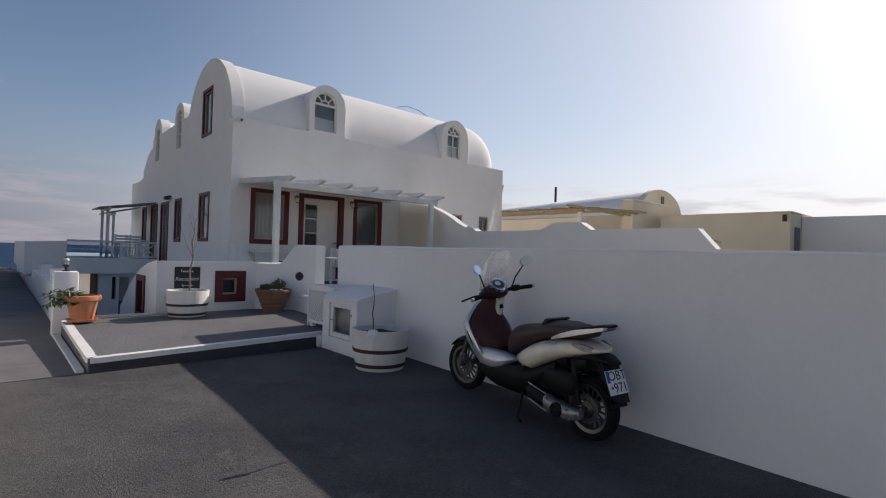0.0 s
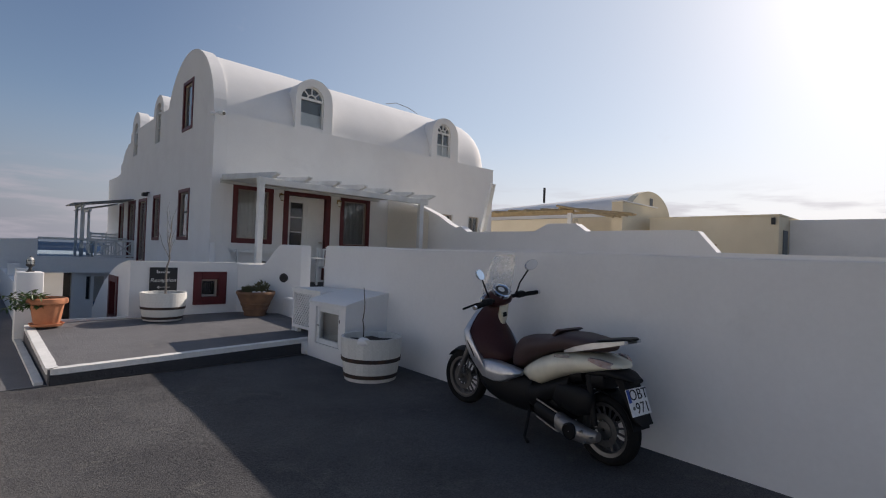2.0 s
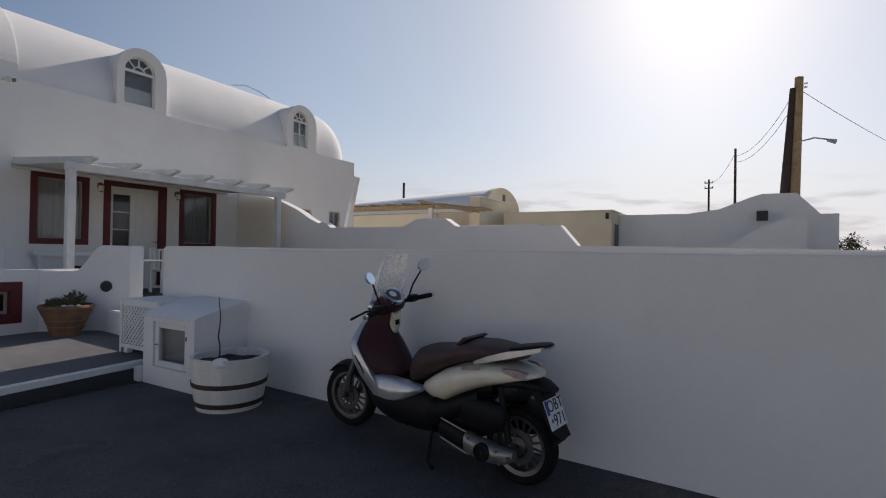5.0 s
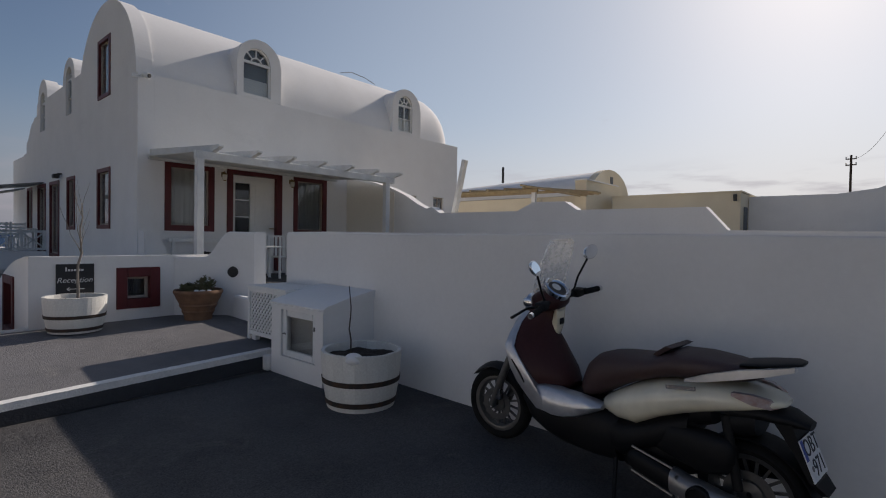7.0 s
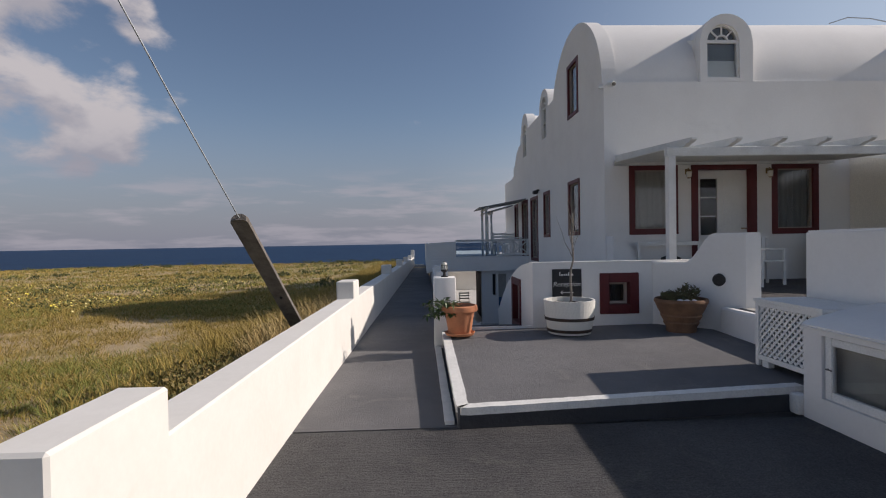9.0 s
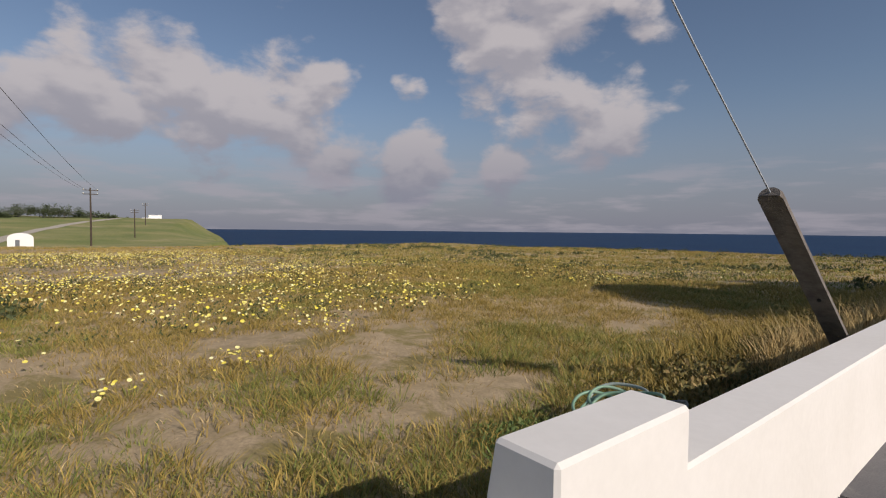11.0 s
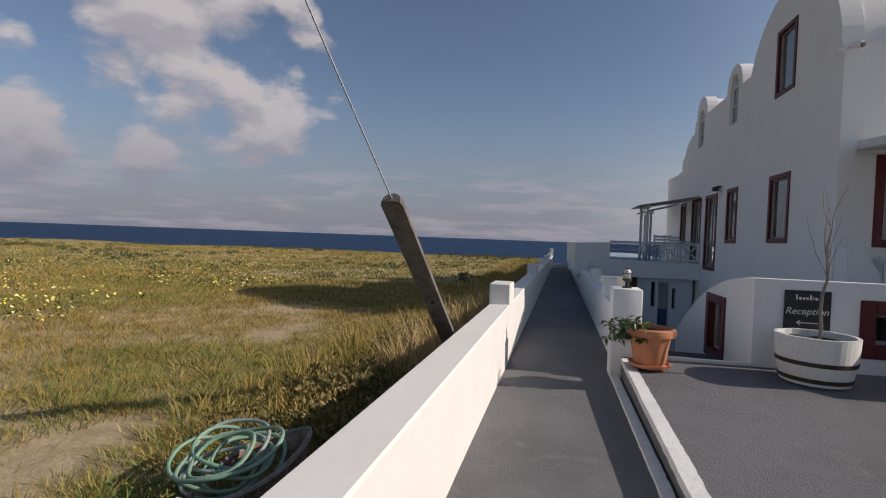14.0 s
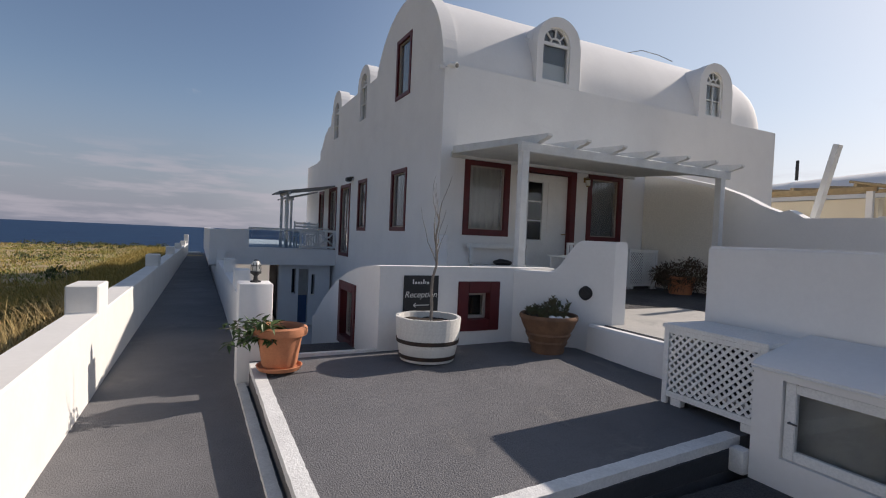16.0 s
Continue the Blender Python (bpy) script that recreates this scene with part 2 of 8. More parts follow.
broomed(CONCRETE, 38, 0.026, 0.7)
broomed(SUNLIT_CONCRETE, 12, 0.018, 0.30)
DARK_FACE = surface("dark_riser_paint_and_shade", (0.045, 0.047, 0.052), 0.8, (0.03, 0.03, 0.034), 3, 0.6, 40, 0.4)
KERB = surface("white_kerb_paint", (0.78, 0.77, 0.74), 0.8, (0.66, 0.65, 0.62), 7, 0.7, 60, 0.5, stain=(0.3, 0.3, 0.3), stain_scale=5.0, stain_range=(0.70, 0.8))
MAROON = surface("maroon_paint", (0.108, 0.011, 0.013), 0.5, (0.074, 0.01, 0.012), 6, 0.6, 80, 0.12)
WHITE_WOOD = surface("white_painted_wood", (0.78, 0.78, 0.76), 0.55, (0.7, 0.7, 0.68), 5, 0.5, 70, 0.12)
PERGOLA = surface("weathered_white_beam", (0.66, 0.67, 0.66), 0.7, (0.55, 0.55, 0.53), 4, 0.7, 60, 0.3)
CURTAIN = surface("pale_curtain", (0.42, 0.40, 0.37), 0.9, (0.34, 0.33, 0.31), 9, 0.6, 50, 0.2)
# near-black: the lack of light indoors is put into the colour
DARK_ROOM = surface("unlit_room_dark", (0.05, 0.05, 0.055), 0.9, None, 2, 0.4, 20, 0.0)
GLASS = clear("window_glass", (0.92, 0.95, 0.95))
TERRACOTTA = surface("terracotta", (0.55, 0.225, 0.11), 0.8, (0.47, 0.185, 0.09), 9, 0.7, 70, 0.15, stain=(0.58, 0.33, 0.22), stain_scale=6, stain_range=(0.62, 0.8))
CLAY = surface("old_brown_clay", (0.23, 0.125, 0.07), 0.85, (0.15, 0.08, 0.048), 7, 0.8, 50, 0.4, stain=(0.26, 0.19, 0.13), stain_scale=5, stain_range=(0.6, 0.78))
STAVE = surface("white_painted_stave", (0.72, 0.71, 0.66), 0.7, (0.66, 0.64, 0.59), 6, 0.7, 60, 0.1, stain=(0.30, 0.25, 0.19), stain_scale=9, stain_range=(0.70, 0.8), per_piece=0.06)
HOOP = surface("rusty_dark_hoop", (0.05, 0.042, 0.038), 0.7, (0.11, 0.06, 0.035), 14, 0.7, 80, 0.3, metal=0.4)
SOIL = surface("dark_soil", (0.05, 0.035, 0.025), 0.95, (0.025, 0.018, 0.014), 12, 0.9, 60, 1.0, depth=0.03)
BARK = surface("grey_bark", (0.25, 0.22, 0.19), 0.9, (0.16, 0.14, 0.12), 20, 0.8, 90, 0.5)
WOOD_POLE = surface("weathered_pole_wood", (0.185, 0.165, 0.145), 0.85, (0.105, 0.09, 0.078), 8, 0.9, 50, 0.6)
DARK_WOOD = surface("tarred_pole_wood", (0.07, 0.05, 0.035), 0.85, (0.04, 0.03, 0.022), 5, 0.8, 30, 0.5)
BAMBOO = surface("dry_cane", (0.42, 0.32, 0.18), 0.8, (0.3, 0.22, 0.12), 5, 0.8, 40, 0.3)
WIRE = surface("grey_steel_wire", (0.42, 0.45, 0.48), 0.5, None, 5, 0.4, 50, 0, metal=0.2)
BLACK_WIRE = surface("black_cable", (0.02, 0.02, 0.022), 0.6, None, 5, 0.3, 40, 0)
SIGN_BLACK = surface("black_sign_board", (0.022, 0.022, 0.024), 0.5, (0.03, 0.03, 0.032), 6, 0.5, 50, 0.05)
SIGN_WHITE = surface("white_sign_paint", (0.7, 0.7, 0.68), 0.6, None, 5, 0.2, 30, 0)
BRASS = surface("aged_brass", (0.30, 0.20, 0.08), 0.45, (0.2, 0.14, 0.07), 12, 0.6, 60, 0.1, metal=0.9)
FROST = surface("frosted_lamp_glass", (0.75, 0.74, 0.68), 0.25, None, 4, 0.2, 20, 0)
IRON = surface("black_iron", (0.05, 0.05, 0.052), 0.55, None, 6, 0.5, 60, 0.1, metal=0.6)
HOSE_GREEN = surface("green_hose", (0.17, 0.31, 0.21), 0.45, (0.29, 0.41, 0.31), 9, 0.7, 60, 0.05)
LEAF = surface("glossy_leaf", (0.055, 0.10, 0.025), 0.5, (0.10, 0.14, 0.03), 14, 0.8, 60, 0.1)
SUCCULENT = surface("succulent_leaf", (0.10, 0.11, 0.045), 0.6, (0.14, 0.09, 0.05), 20, 0.8, 60, 0.1)
DRY_BUSH = surface("brown_bush_leaf", (0.12, 0.075, 0.045), 0.8, (0.07, 0.06, 0.03), 9, 0.8, 60, 0.2)
BLUE_PAINT = surface("blue_painted_door", (0.05, 0.10, 0.20), 0.6, None, 4, 0.5, 50, 0.1)

# ---- building kit: everything is modelled in world metres, parts are then moved under their thing's base ----
BASE = {}


def thing(name, base, label, category, group="", kind=""):
    ob = new(name)
    ob.empty_display_size = 0.1
    ob.location = base
    BASE[ob.name] = Vector(base)
    return tagged(ob, label, category, group, kind)


def mesh_of(name, bm, material, smooth):
    bmesh.ops.recalc_face_normals(bm, faces=bm.faces)
    me = bpy.data.meshes.new(name)
    bm.to_mesh(me)
    bm.free()
    for m in (material if isinstance(material, (list, tuple)) else [material]):
        me.materials.append(m)
    if smooth:
        me.polygons.foreach_set("use_smooth", [True] * len(me.polygons))
        me.set_sharp_from_angle(angle=radians(smooth))
    return me


def part(name, bm, material, parent, label="", smooth=0):
    """Links a bmesh as one mesh object under a thing or a part."""
    origin = BASE[parent.name]
    bm.transform(Matrix.Translation(-origin))
    ob = new(name, mesh_of(name, bm, material, smooth))
    ob.parent = parent
    BASE[ob.name] = origin
    return tagged(ob, label)


def solid(name, bm, material, label, category, kind="structure", smooth=0, base=None, group=""):
    """Links a bmesh as a top-level object of its own."""
    if base is None:
        lo = [min(v.co[i] for v in bm.verts) for i in range(3)]
        hi = [max(v.co[i] for v in bm.verts) for i in range(3)]
        base = ((lo[0] + hi[0]) / 2, (lo[1] + hi[1]) / 2, lo[2])
    bm.transform(Matrix.Translation(-Vector(base)))
    ob = new(name, mesh_of(name, bm, material, smooth))
    ob.location = base
    BASE[ob.name] = Vector(base)
    return tagged(ob, label, category, group, kind)


def hexa(bm, corners):
    """A solid of eight corners: four below, four above, each anticlockwise."""
    v = [bm.verts.new(c) for c in corners]
    for f in ((3, 2, 1, 0), (4, 5, 6, 7), (0, 1, 5, 4), (1, 2, 6, 5), (2, 3, 7, 6), (3, 0, 4, 7)):
        bm.faces.new([v[i] for i in f])
    return v


def box(bm, x0, x1, y0, y1, z0, z1, bevel=0.0, segments=2):
    x0, x1, y0, y1, z0, z1 = min(x0, x1), max(x0, x1), min(y0, y1), max(y0, y1), min(z0, z1), max(z0, z1)
    v = hexa(bm, [(x0, y0, z0), (x1, y0, z0), (x1, y1, z0), (x0, y1, z0), (x0, y0, z1), (x1, y0, z1), (x1, y1, z1), (x0, y1, z1)])
    if bevel:
        edges = list({e for q in v for e in q.link_edges})
        bmesh.ops.bevel(bm, geom=edges, offset=bevel, segments=segments, affect="EDGES", profile=0.5)
    return bm


def beam(bm, a, b, width, height, bevel=0.0, up=(0, 0, 1)):
    """A bar of rectangular section from a to b."""
    a, b = Vector(a), Vector(b)
    d = (b - a).normalized()
    s = d.cross(Vector(up)).normalized() * width / 2
    h = s.cross(d).normalized() * height / 2
    v = hexa(bm, [a - s - h, a + s - h, b + s - h, b - s - h, a - s + h, a + s + h, b + s + h, b - s + h])
    if bevel:
        bmesh.ops.bevel(bm, geom=list({e for q in v for e in q.link_edges}), offset=bevel, segments=1, affect="EDGES")
    return bm


def rod(bm, points, radius, sides=8, cap=True):
    """A round bar along points; radius: one number or one for each point."""
    pts = [Vector(p) for p in points]
    rr = radius if isinstance(radius, (list, tuple)) else [radius] * len(pts)
    rings, side = [], None
    for i, p in enumerate(pts):
        d = (pts[min(i + 1, len(pts) - 1)] - pts[max(i - 1, 0)]).normalized()
        if side is None:
            side = d.orthogonal().normalized()
        side = (side - d * side.dot(d)).normalized()
        other = d.cross(side)
        rings.append([bm.verts.new(p + (side * math.cos(2 * math.pi * k / sides) + other * math.sin(2 * math.pi * k / sides)) * rr[i]) for k in range(sides)])
    for a, b in zip(rings, rings[1:]):
        for k in range(sides):
            bm.faces.new([a[k], a[(k + 1) % sides], b[(k + 1) % sides], b[k]])
    if cap:
        bm.faces.new(list(reversed(rings[0])))
        bm.faces.new(rings[-1])
    return bm


def lathe(bm, centre, profile, sides=32, start=0.0, end=2 * math.pi):
    """Turns a profile of (radius, height) about an upright axis."""
    c, closed = Vector(centre), end - start > 2 * math.pi - 1e-6
    n = sides if closed else sides + 1
    rings = [[bm.verts.new(c + Vector((max(r, 1e-4) * math.cos(start + (end - start) * k / sides), max(r, 1e-4) * math.sin(start + (end - start) * k / sides), z))) for k in range(n)] for r, z in profile]
    for a, b in zip(rings, rings[1:]):
        for k in range(sides):
            bm.faces.new([a[k], a[(k + 1) % n], b[(k + 1) % n], b[k]])
    return bm


def loft(bm, rings, cap=True, closed=True):
    """Skins a row of rings with the same number of points."""
    vs = [[bm.verts.new(p) for p in r] for r in rings]
    n = len(vs[0])
    for a, b in zip(vs, vs[1:]):
        for k in range(n if closed else n - 1):
            bm.faces.new([a[k], a[(k + 1) % n], b[(k + 1) % n], b[k]])
    if cap and closed:
        bm.faces.new(list(reversed(vs[0])))
        bm.faces.new(vs[-1])
    return bm


class Plane:
    """An upright wall plane: u runs along it from o, d is outward (negative: into the wall)."""

    def __init__(self, o, along, out):
        self.o, self.u, self.d = Vector((*o, 0)), Vector((*along, 0)).normalized(), Vector((*out, 0)).normalized()

    def at(self, u, z, d=0.0):
        return self.o + self.u * u + self.d * d + Vector((0, 0, z))

    def box(self, bm, u0, u1, z0, z1, d0, d1, bevel=0.0):
        v = hexa(bm, [self.at(u0, z0, d0), self.at(u1, z0, d0), self.at(u1, z0, d1), self.at(u0, z0, d1),
                      self.at(u0, z1, d0), self.at(u1, z1, d0), self.at(u1, z1, d1), self.at(u0, z1, d1)])
        if bevel:
            bmesh.ops.bevel(bm, geom=list({e for q in v for e in q.link_edges}), offset=bevel, segments=2, affect="EDGES")
        return bm

    def wall(self, bm, us, bottom, top, thick, holes=()):
        """A wall whose upper edge follows top(u), with rectangular or (given a radius) round-headed openings through it."""
        lines = set(us)
        for h in holes:
            lines |= {h[0], h[1]}
            if len(h) > 4:
                lines |= {h[0] + (h[1] - h[0]) * k / 12 for k in range(13)}
        lines = sorted(lines)
        f, b = {}, {}

        def vert(store, u, z, d):
            key = (round(u, 5), round(z, 5))
            if key not in store:
                store[key] = bm.verts.new(self.at(u, z, d))
            return store[key]

        def head(h, u):
            if len(h) < 5:
                return h[3]
            c, r = (h[0] + h[1]) / 2, (h[1] - h[0]) / 2
            return h[3] + h[4] * math.sqrt(max(0.0, 1 - ((u - c) / r) ** 2))

        for a, c in zip(lines, lines[1:]):
            mid = (a + c) / 2
            spans, low = [], (bottom, bottom)
            for h in sorted([h for h in holes if h[0] < mid < h[1]], key=lambda h: h[2]):
                spans.append((low, (h[2], h[2])))
                low = (head(h, a), head(h, c))
            spans.append((low, (top(a + 1e-6), top(c - 1e-6))))
            for (l0, l1), (t0, t1) in spans:
                if t0 - l0 < 1e-4 and t1 - l1 < 1e-4:
                    continue
                q = [vert(f, a, l0, 0), vert(f, c, l1, 0), vert(f, c, t1, 0), vert(f, a, t0, 0)]
                r = [vert(b, a, l0, -thick), vert(b, c, l1, -thick), vert(b, c, t1, -thick), vert(b, a, t0, -thick)]
                for loop in ([q[0], q[1], q[2], q[3]], [r[3], r[2], r[1], r[0]], [q[3], q[2], r[2], r[3]], [q[1], q[0], r[0], r[1]], [q[2], q[1], r[1], r[2]], [q[0], q[3], r[3], r[0]]):
                    loop = list(dict.fromkeys(loop))
                    if len(loop) > 2 and bm.faces.get(loop) is None:
                        bm.faces.new(loop)
        return bm


def outline_wall(bm, plane, pts, bottom, thick, bevel=0.02, steps=3):
    """A solid wall whose upper edge runs through pts of (u, z), with softened edges."""
    pts = [(pts[0][0], bottom)] + list(pts) + [(pts[-1][0], bottom)]
    f = [bm.verts.new(plane.at(u, z, 0)) for u, z in pts]
    b = [bm.verts.new(plane.at(u, z, -thick)) for u, z in pts]
    bm.faces.new(f)
    bm.faces.new(list(reversed(b)))
    n = len(pts)
    for k in range(n):
        bm.faces.new([f[k], b[k], b[(k + 1) % n], f[(k + 1) % n]])
    bmesh.ops.recalc_face_normals(bm, faces=bm.faces)
    bmesh.ops.bevel(bm, geom=[e for e in bm.edges if e.calc_face_angle(0) > 0.6], offset=bevel, segments=steps, affect="EDGES")
    return bm


def soft_noise(x, y, s=1.0, seed=0.0):
    return noise.noise((x * s, y * s, seed))

# ---- ground, paths and walls ----
def walk_z(y):
    """The path falls gently towards the sea."""
    return 0.0 if y < 7 else -0.0115 * (y - 7)


def coast(x):
    """The line along which the land breaks off to the sea."""
    d = min(330.0, max(0.0, -x))
    k = max(0.0, min(1.0, (d - 55.0) / 40.0))
    k = k * k * (3 - 2 * k)
    return (1 - k) * (46.0 + 0.11 * d) + k * (2.0 + 0.28 * d) + 5 * soft_noise(x, 3.0, 0.03, 2.0) + 1.5 * soft_noise(x, 9.0, 0.15, 5.0)


def land(x, y):
    """Height of the open land round the houses."""
    d = max(0.0, -x)
    h = -0.0045 * max(0.0, y - 6) - 0.011 * min(d, 60.0) - 0.035 * max(0.0, min(d, 110.0) - 60.0)
    rise = 0.055 * max(0.0, d - 130.0) if d < 280 else 0.055 * 150 + 0.004 * (d - 280.0)
    h += rise * max(0.0, min(1.0, (coast(x) - 3.0 - y) / 11.0))
    k = min(1.0, max(0.0, (d - 0.5) / 4.0))
    h += k * (0.12 * soft_noise(x, y, 0.22, 1.0) + 0.05 * soft_noise(x, y, 0.9, 4.0) + 0.35 * soft_noise(x, y, 0.05, 7.0) * min(1.0, d / 15.0))
    edge = coast(x) - y
    if edge < 0:
        h -= 13.0 * min(1.0, -edge / 9.0)
    return h


def make_ground():
    xs = [-4000, -2500, -1500, -900, -600] + [-450 + 10 * i for i in range(31)] + [-146 + 3 * i for i in range(31)] + [-54 + 1.0 * i for i in range(40)] + [-14 + 0.4 * i for i in range(35)] + [0.02, 1.2, 1.3, 8, 20, 45, 90, 200, 600, 2000, 4000]
    ys = [-4000, -2000, -900, -400, -200, -120, -80, -50, -30] + [-20 + 1.0 * i for i in range(20)] + [0.5 * i for i in range(40)] + [20 + 1.0 * i for i in range(45)] + [66 + 4 * i for i in range(20)] + [160, 220, 400, 900, 2000, 4500]
    bm = bmesh.new()
    grid = []
    for y in ys:
        row = []
        for x in xs:
            if x > -0.1:
                z = -0.35 if y < 40 else land(min(x, 0.0), y) - 0.35
                if 1.25 < x < 9 and 9 < y < 46:
                    z = -2.2 if y < 40 else z - 1.0
            else:
                z = land(x, y)
            row.append(bm.verts.new((x, y, z)))
        grid.append(row)
    for a, b in zip(grid, grid[1:]):
        for k in range(len(xs) - 1):
            bm.faces.new([a[k], a[k + 1], b[k + 1], b[k]])
    for f in bm.faces:   # greener pasture on the far rise
        if f.calc_center_median().x < -62:
            f.material_index = 1
    return solid("ground", bm, FIELD, "wild coastal field of dry grass and bare sandy soil", "field", smooth=60, base=(0, 0, 0))


FIELD = surface("dry_field_soil", (0.43, 0.325, 0.195), 0.95, (0.31, 0.235, 0.13), 4.5, 0.9, 34, 0.35, stain=(0.24, 0.19, 0.065), stain_scale=1.3, stain_range=(0.50, 0.60), depth=0.03, fleck=0.14)
PASTURE = surface("far_green_pasture", (0.16, 0.19, 0.045), 0.95, (0.30, 0.27, 0.10), 0.05, 0.9, 2, 0.3, stain=(0.36, 0.30, 0.16), stain_scale=0.03, stain_range=(0.56, 0.70), depth=0.1, fleck=0.14)
make_ground().data.materials.append(PASTURE)

SEA = surface("deep_blue_sea", (0.010, 0.034, 0.085), 0.75, (0.016, 0.05, 0.11), 0.02, 0.8, 0.6, 0.5, depth=0.6)
bm = bmesh.new()
bmesh.ops.create_grid(bm, x_segments=24, y_segments=24, size=4900)
bm.transform(Matrix.Translation((0, 0, -12.0)))
SEA.node_tree.nodes["Principled BSDF"].inputs["Specular IOR Level"].default_value = 0.18
solid("water", bm, SEA, "dark blue sea reaching to the horizon", "sea", base=(0, 0, -12.0))

FOAM = surface("sea_foam", (0.62, 0.66, 0.68), 0.9, (0.35, 0.42, 0.48), 0.15, 0.9, 1.0, 0.2)
bm = bmesh.new()
for row in range(3):
    strip = []
    for k in range(70):
        x = -95 - 4.5 * k
        y = coast(x) + 11 + 6 * row + 2.5 * soft_noise(x, row * 9.0, 0.06, 3.0)
        w = max(0.05, 2.2 * soft_noise(x, row * 5.0, 0.11, 8.0) + 0.9)
        strip.append([(x, y, -11.97), (x, y + w, -11.97), (x, y + w, -11.92), (x, y, -11.92)])
    loft(bm, strip)
solid("surf", bm, FOAM, "broken white surf along the far shore", "surf", kind="stuff")

# forecourt, scooter parking and path: one painted concrete surface with a joint across
bm = bmesh.new()
hexa(bm, [(-0.1, -9, -0.3), (4.9, -9, -0.3), (4.9, 6.66, -0.3), (-0.1, 6.632, -0.3), (-0.1, -9, 0.0), (4.9, -9, 0.0), (4.9, 6.66, 0.0), (-0.1, 6.632, 0.0)])
solid("pavement_forecourt", bm, CONCRETE, "grey painted concrete forecourt with brushed texture", "pavement")
bm = bmesh.new()
ys = [6.662] + [7 + 1.5 * i for i in range(25)]
loft(bm, [[(-0.1, y, walk_z(y) - 0.3), (1.36, y, walk_z(y) - 0.3), (1.36, y, walk_z(y)), (-0.1, y, walk_z(y))] for y in ys])
solid("path", bm, SUNLIT_CONCRETE, "narrow grey concrete path running down towards the sea", "path")

bm = box(bmesh.new(), 0.38, 1.12, 42.5, 42.8, -0.6, -0.33, 0.01)
solid("kerb_path_end", bm, KERB, "white painted threshold closing the path", "kerb", smooth=40)

# raised slab with white painted edge
bm = bmesh.new()
v = hexa(bm, [(1.345, 6.64, -0.2), (4.77, 6.83, -0.2), (4.77, 9.62, -0.2), (1.345, 9.62, -0.2), (1.345, 6.64, 0.15), (4.77, 6.83, 0.195), (4.77, 9.62, 0.24), (1.345, 9.62, 0.20)])
slab = solid("slab_terrace", bm, SUNLIT_CONCRETE, "raised grey concrete terrace in front of the reception", "terrace")


def worn_strip(bm, pts, width, height, lift):
    """A painted edge with an uneven outline along pts."""
    rings = []
    for i, (p, q) in enumerate(zip(pts, pts[1:])):
        p, q = Vector(p), Vector(q)
        n = max(2, int((q - p).length / 0.05))
        d = (q - p).normalized()
        s = Vector((-d.y, d.x, 0))
        for k in range(n):
            c = p.lerp(q, k / n)
            w0, w1 = 0.005 * noise.noise(c * 13), 0.007 * noise.noise(c * 17 + Vector((5, 0, 0)))
            lip = lift + 0.003 * noise.noise(c * 21)
            rings.append([c - s * w0 - Vector((0, 0, height)), c - s * w0 + Vector((0, 0, lip)), c + s * (width + w1) + Vector((0, 0, lip)), c + s * (width + w1) - Vector((0, 0, 0.01))])
    loft(bm, rings)


bm = bmesh.new()
worn_strip(bm, [(4.20, 6.795, 0.188), (1.43, 6.617, 0.151), (1.37, 6.63, 0.151), (1.333, 6.70, 0.152), (1.333, 9.55, 0.199)][::-1], 0.10, 0.05, 0.008)
solid("trim_slab_edge", bm, KERB, "thick worn white paint along the terrace edge", "kerb", smooth=40)
bm = bmesh.new()
hexa(bm, [(1.36, 6.611, 0.0), (4.07, 6.77, 0.0), (4.07, 6.80, 0.0), (1.36, 6.638, 0.0), (1.36, 6.611, 0.10), (4.07, 6.77, 0.135), (4.07, 6.80, 0.135), (1.36, 6.638, 0.10)])
solid("trim_slab_riser", bm, DARK_FACE, "dark painted front face of the terrace step", "riser")
bm = bmesh.new()
worn_strip(bm, [(1.24, 9.6, -0.02), (1.25, 6.66, 0.0)], 0.075, 0.05, 0.03)
solid("trim_path_edge", bm, KERB, "white painted strip at the foot of the terrace side", "kerb", smooth=40)

# tall wall beside the parked scooter, turned three degrees
SLOPE = 0.0505
WALL = Plane((4.365 + SLOPE * 7.54, 7.54), (-SLOPE, -1), (-1, SLOPE))
bm = bmesh.new()
outline_wall(bm, WALL, [(0.5 * k, 1.45 + 0.006 * math.sin(k * 0.9)) for k in range(30)], -0.3, 0.26, 0.02)
solid("wall_east", bm, WHITE, "tall whitewashed garden wall along the forecourt", "wall", smooth=35)

# low parapet between path and field, with raised posts
PARAPET = Plane((0.068, 4.43), (0.008, 1), (1, -0.008))
POSTS = [(-0.12, 0.53), (5.60, 6.1), (12.43, 12.95), (18.9, 19.4), (24.9, 25.4), (30.9, 31.4), (36.8, 37.3)]


def parapet_top(u):
    y = 4.43 + u
    g = walk_z(y)
    if any(a <= u <= b for a, b in POSTS):
        return g + (0.84 if u < 1 else 0.90 if u < 36 else 1.22)
    return g + (0.60 if u < 0.2 else 0.65)


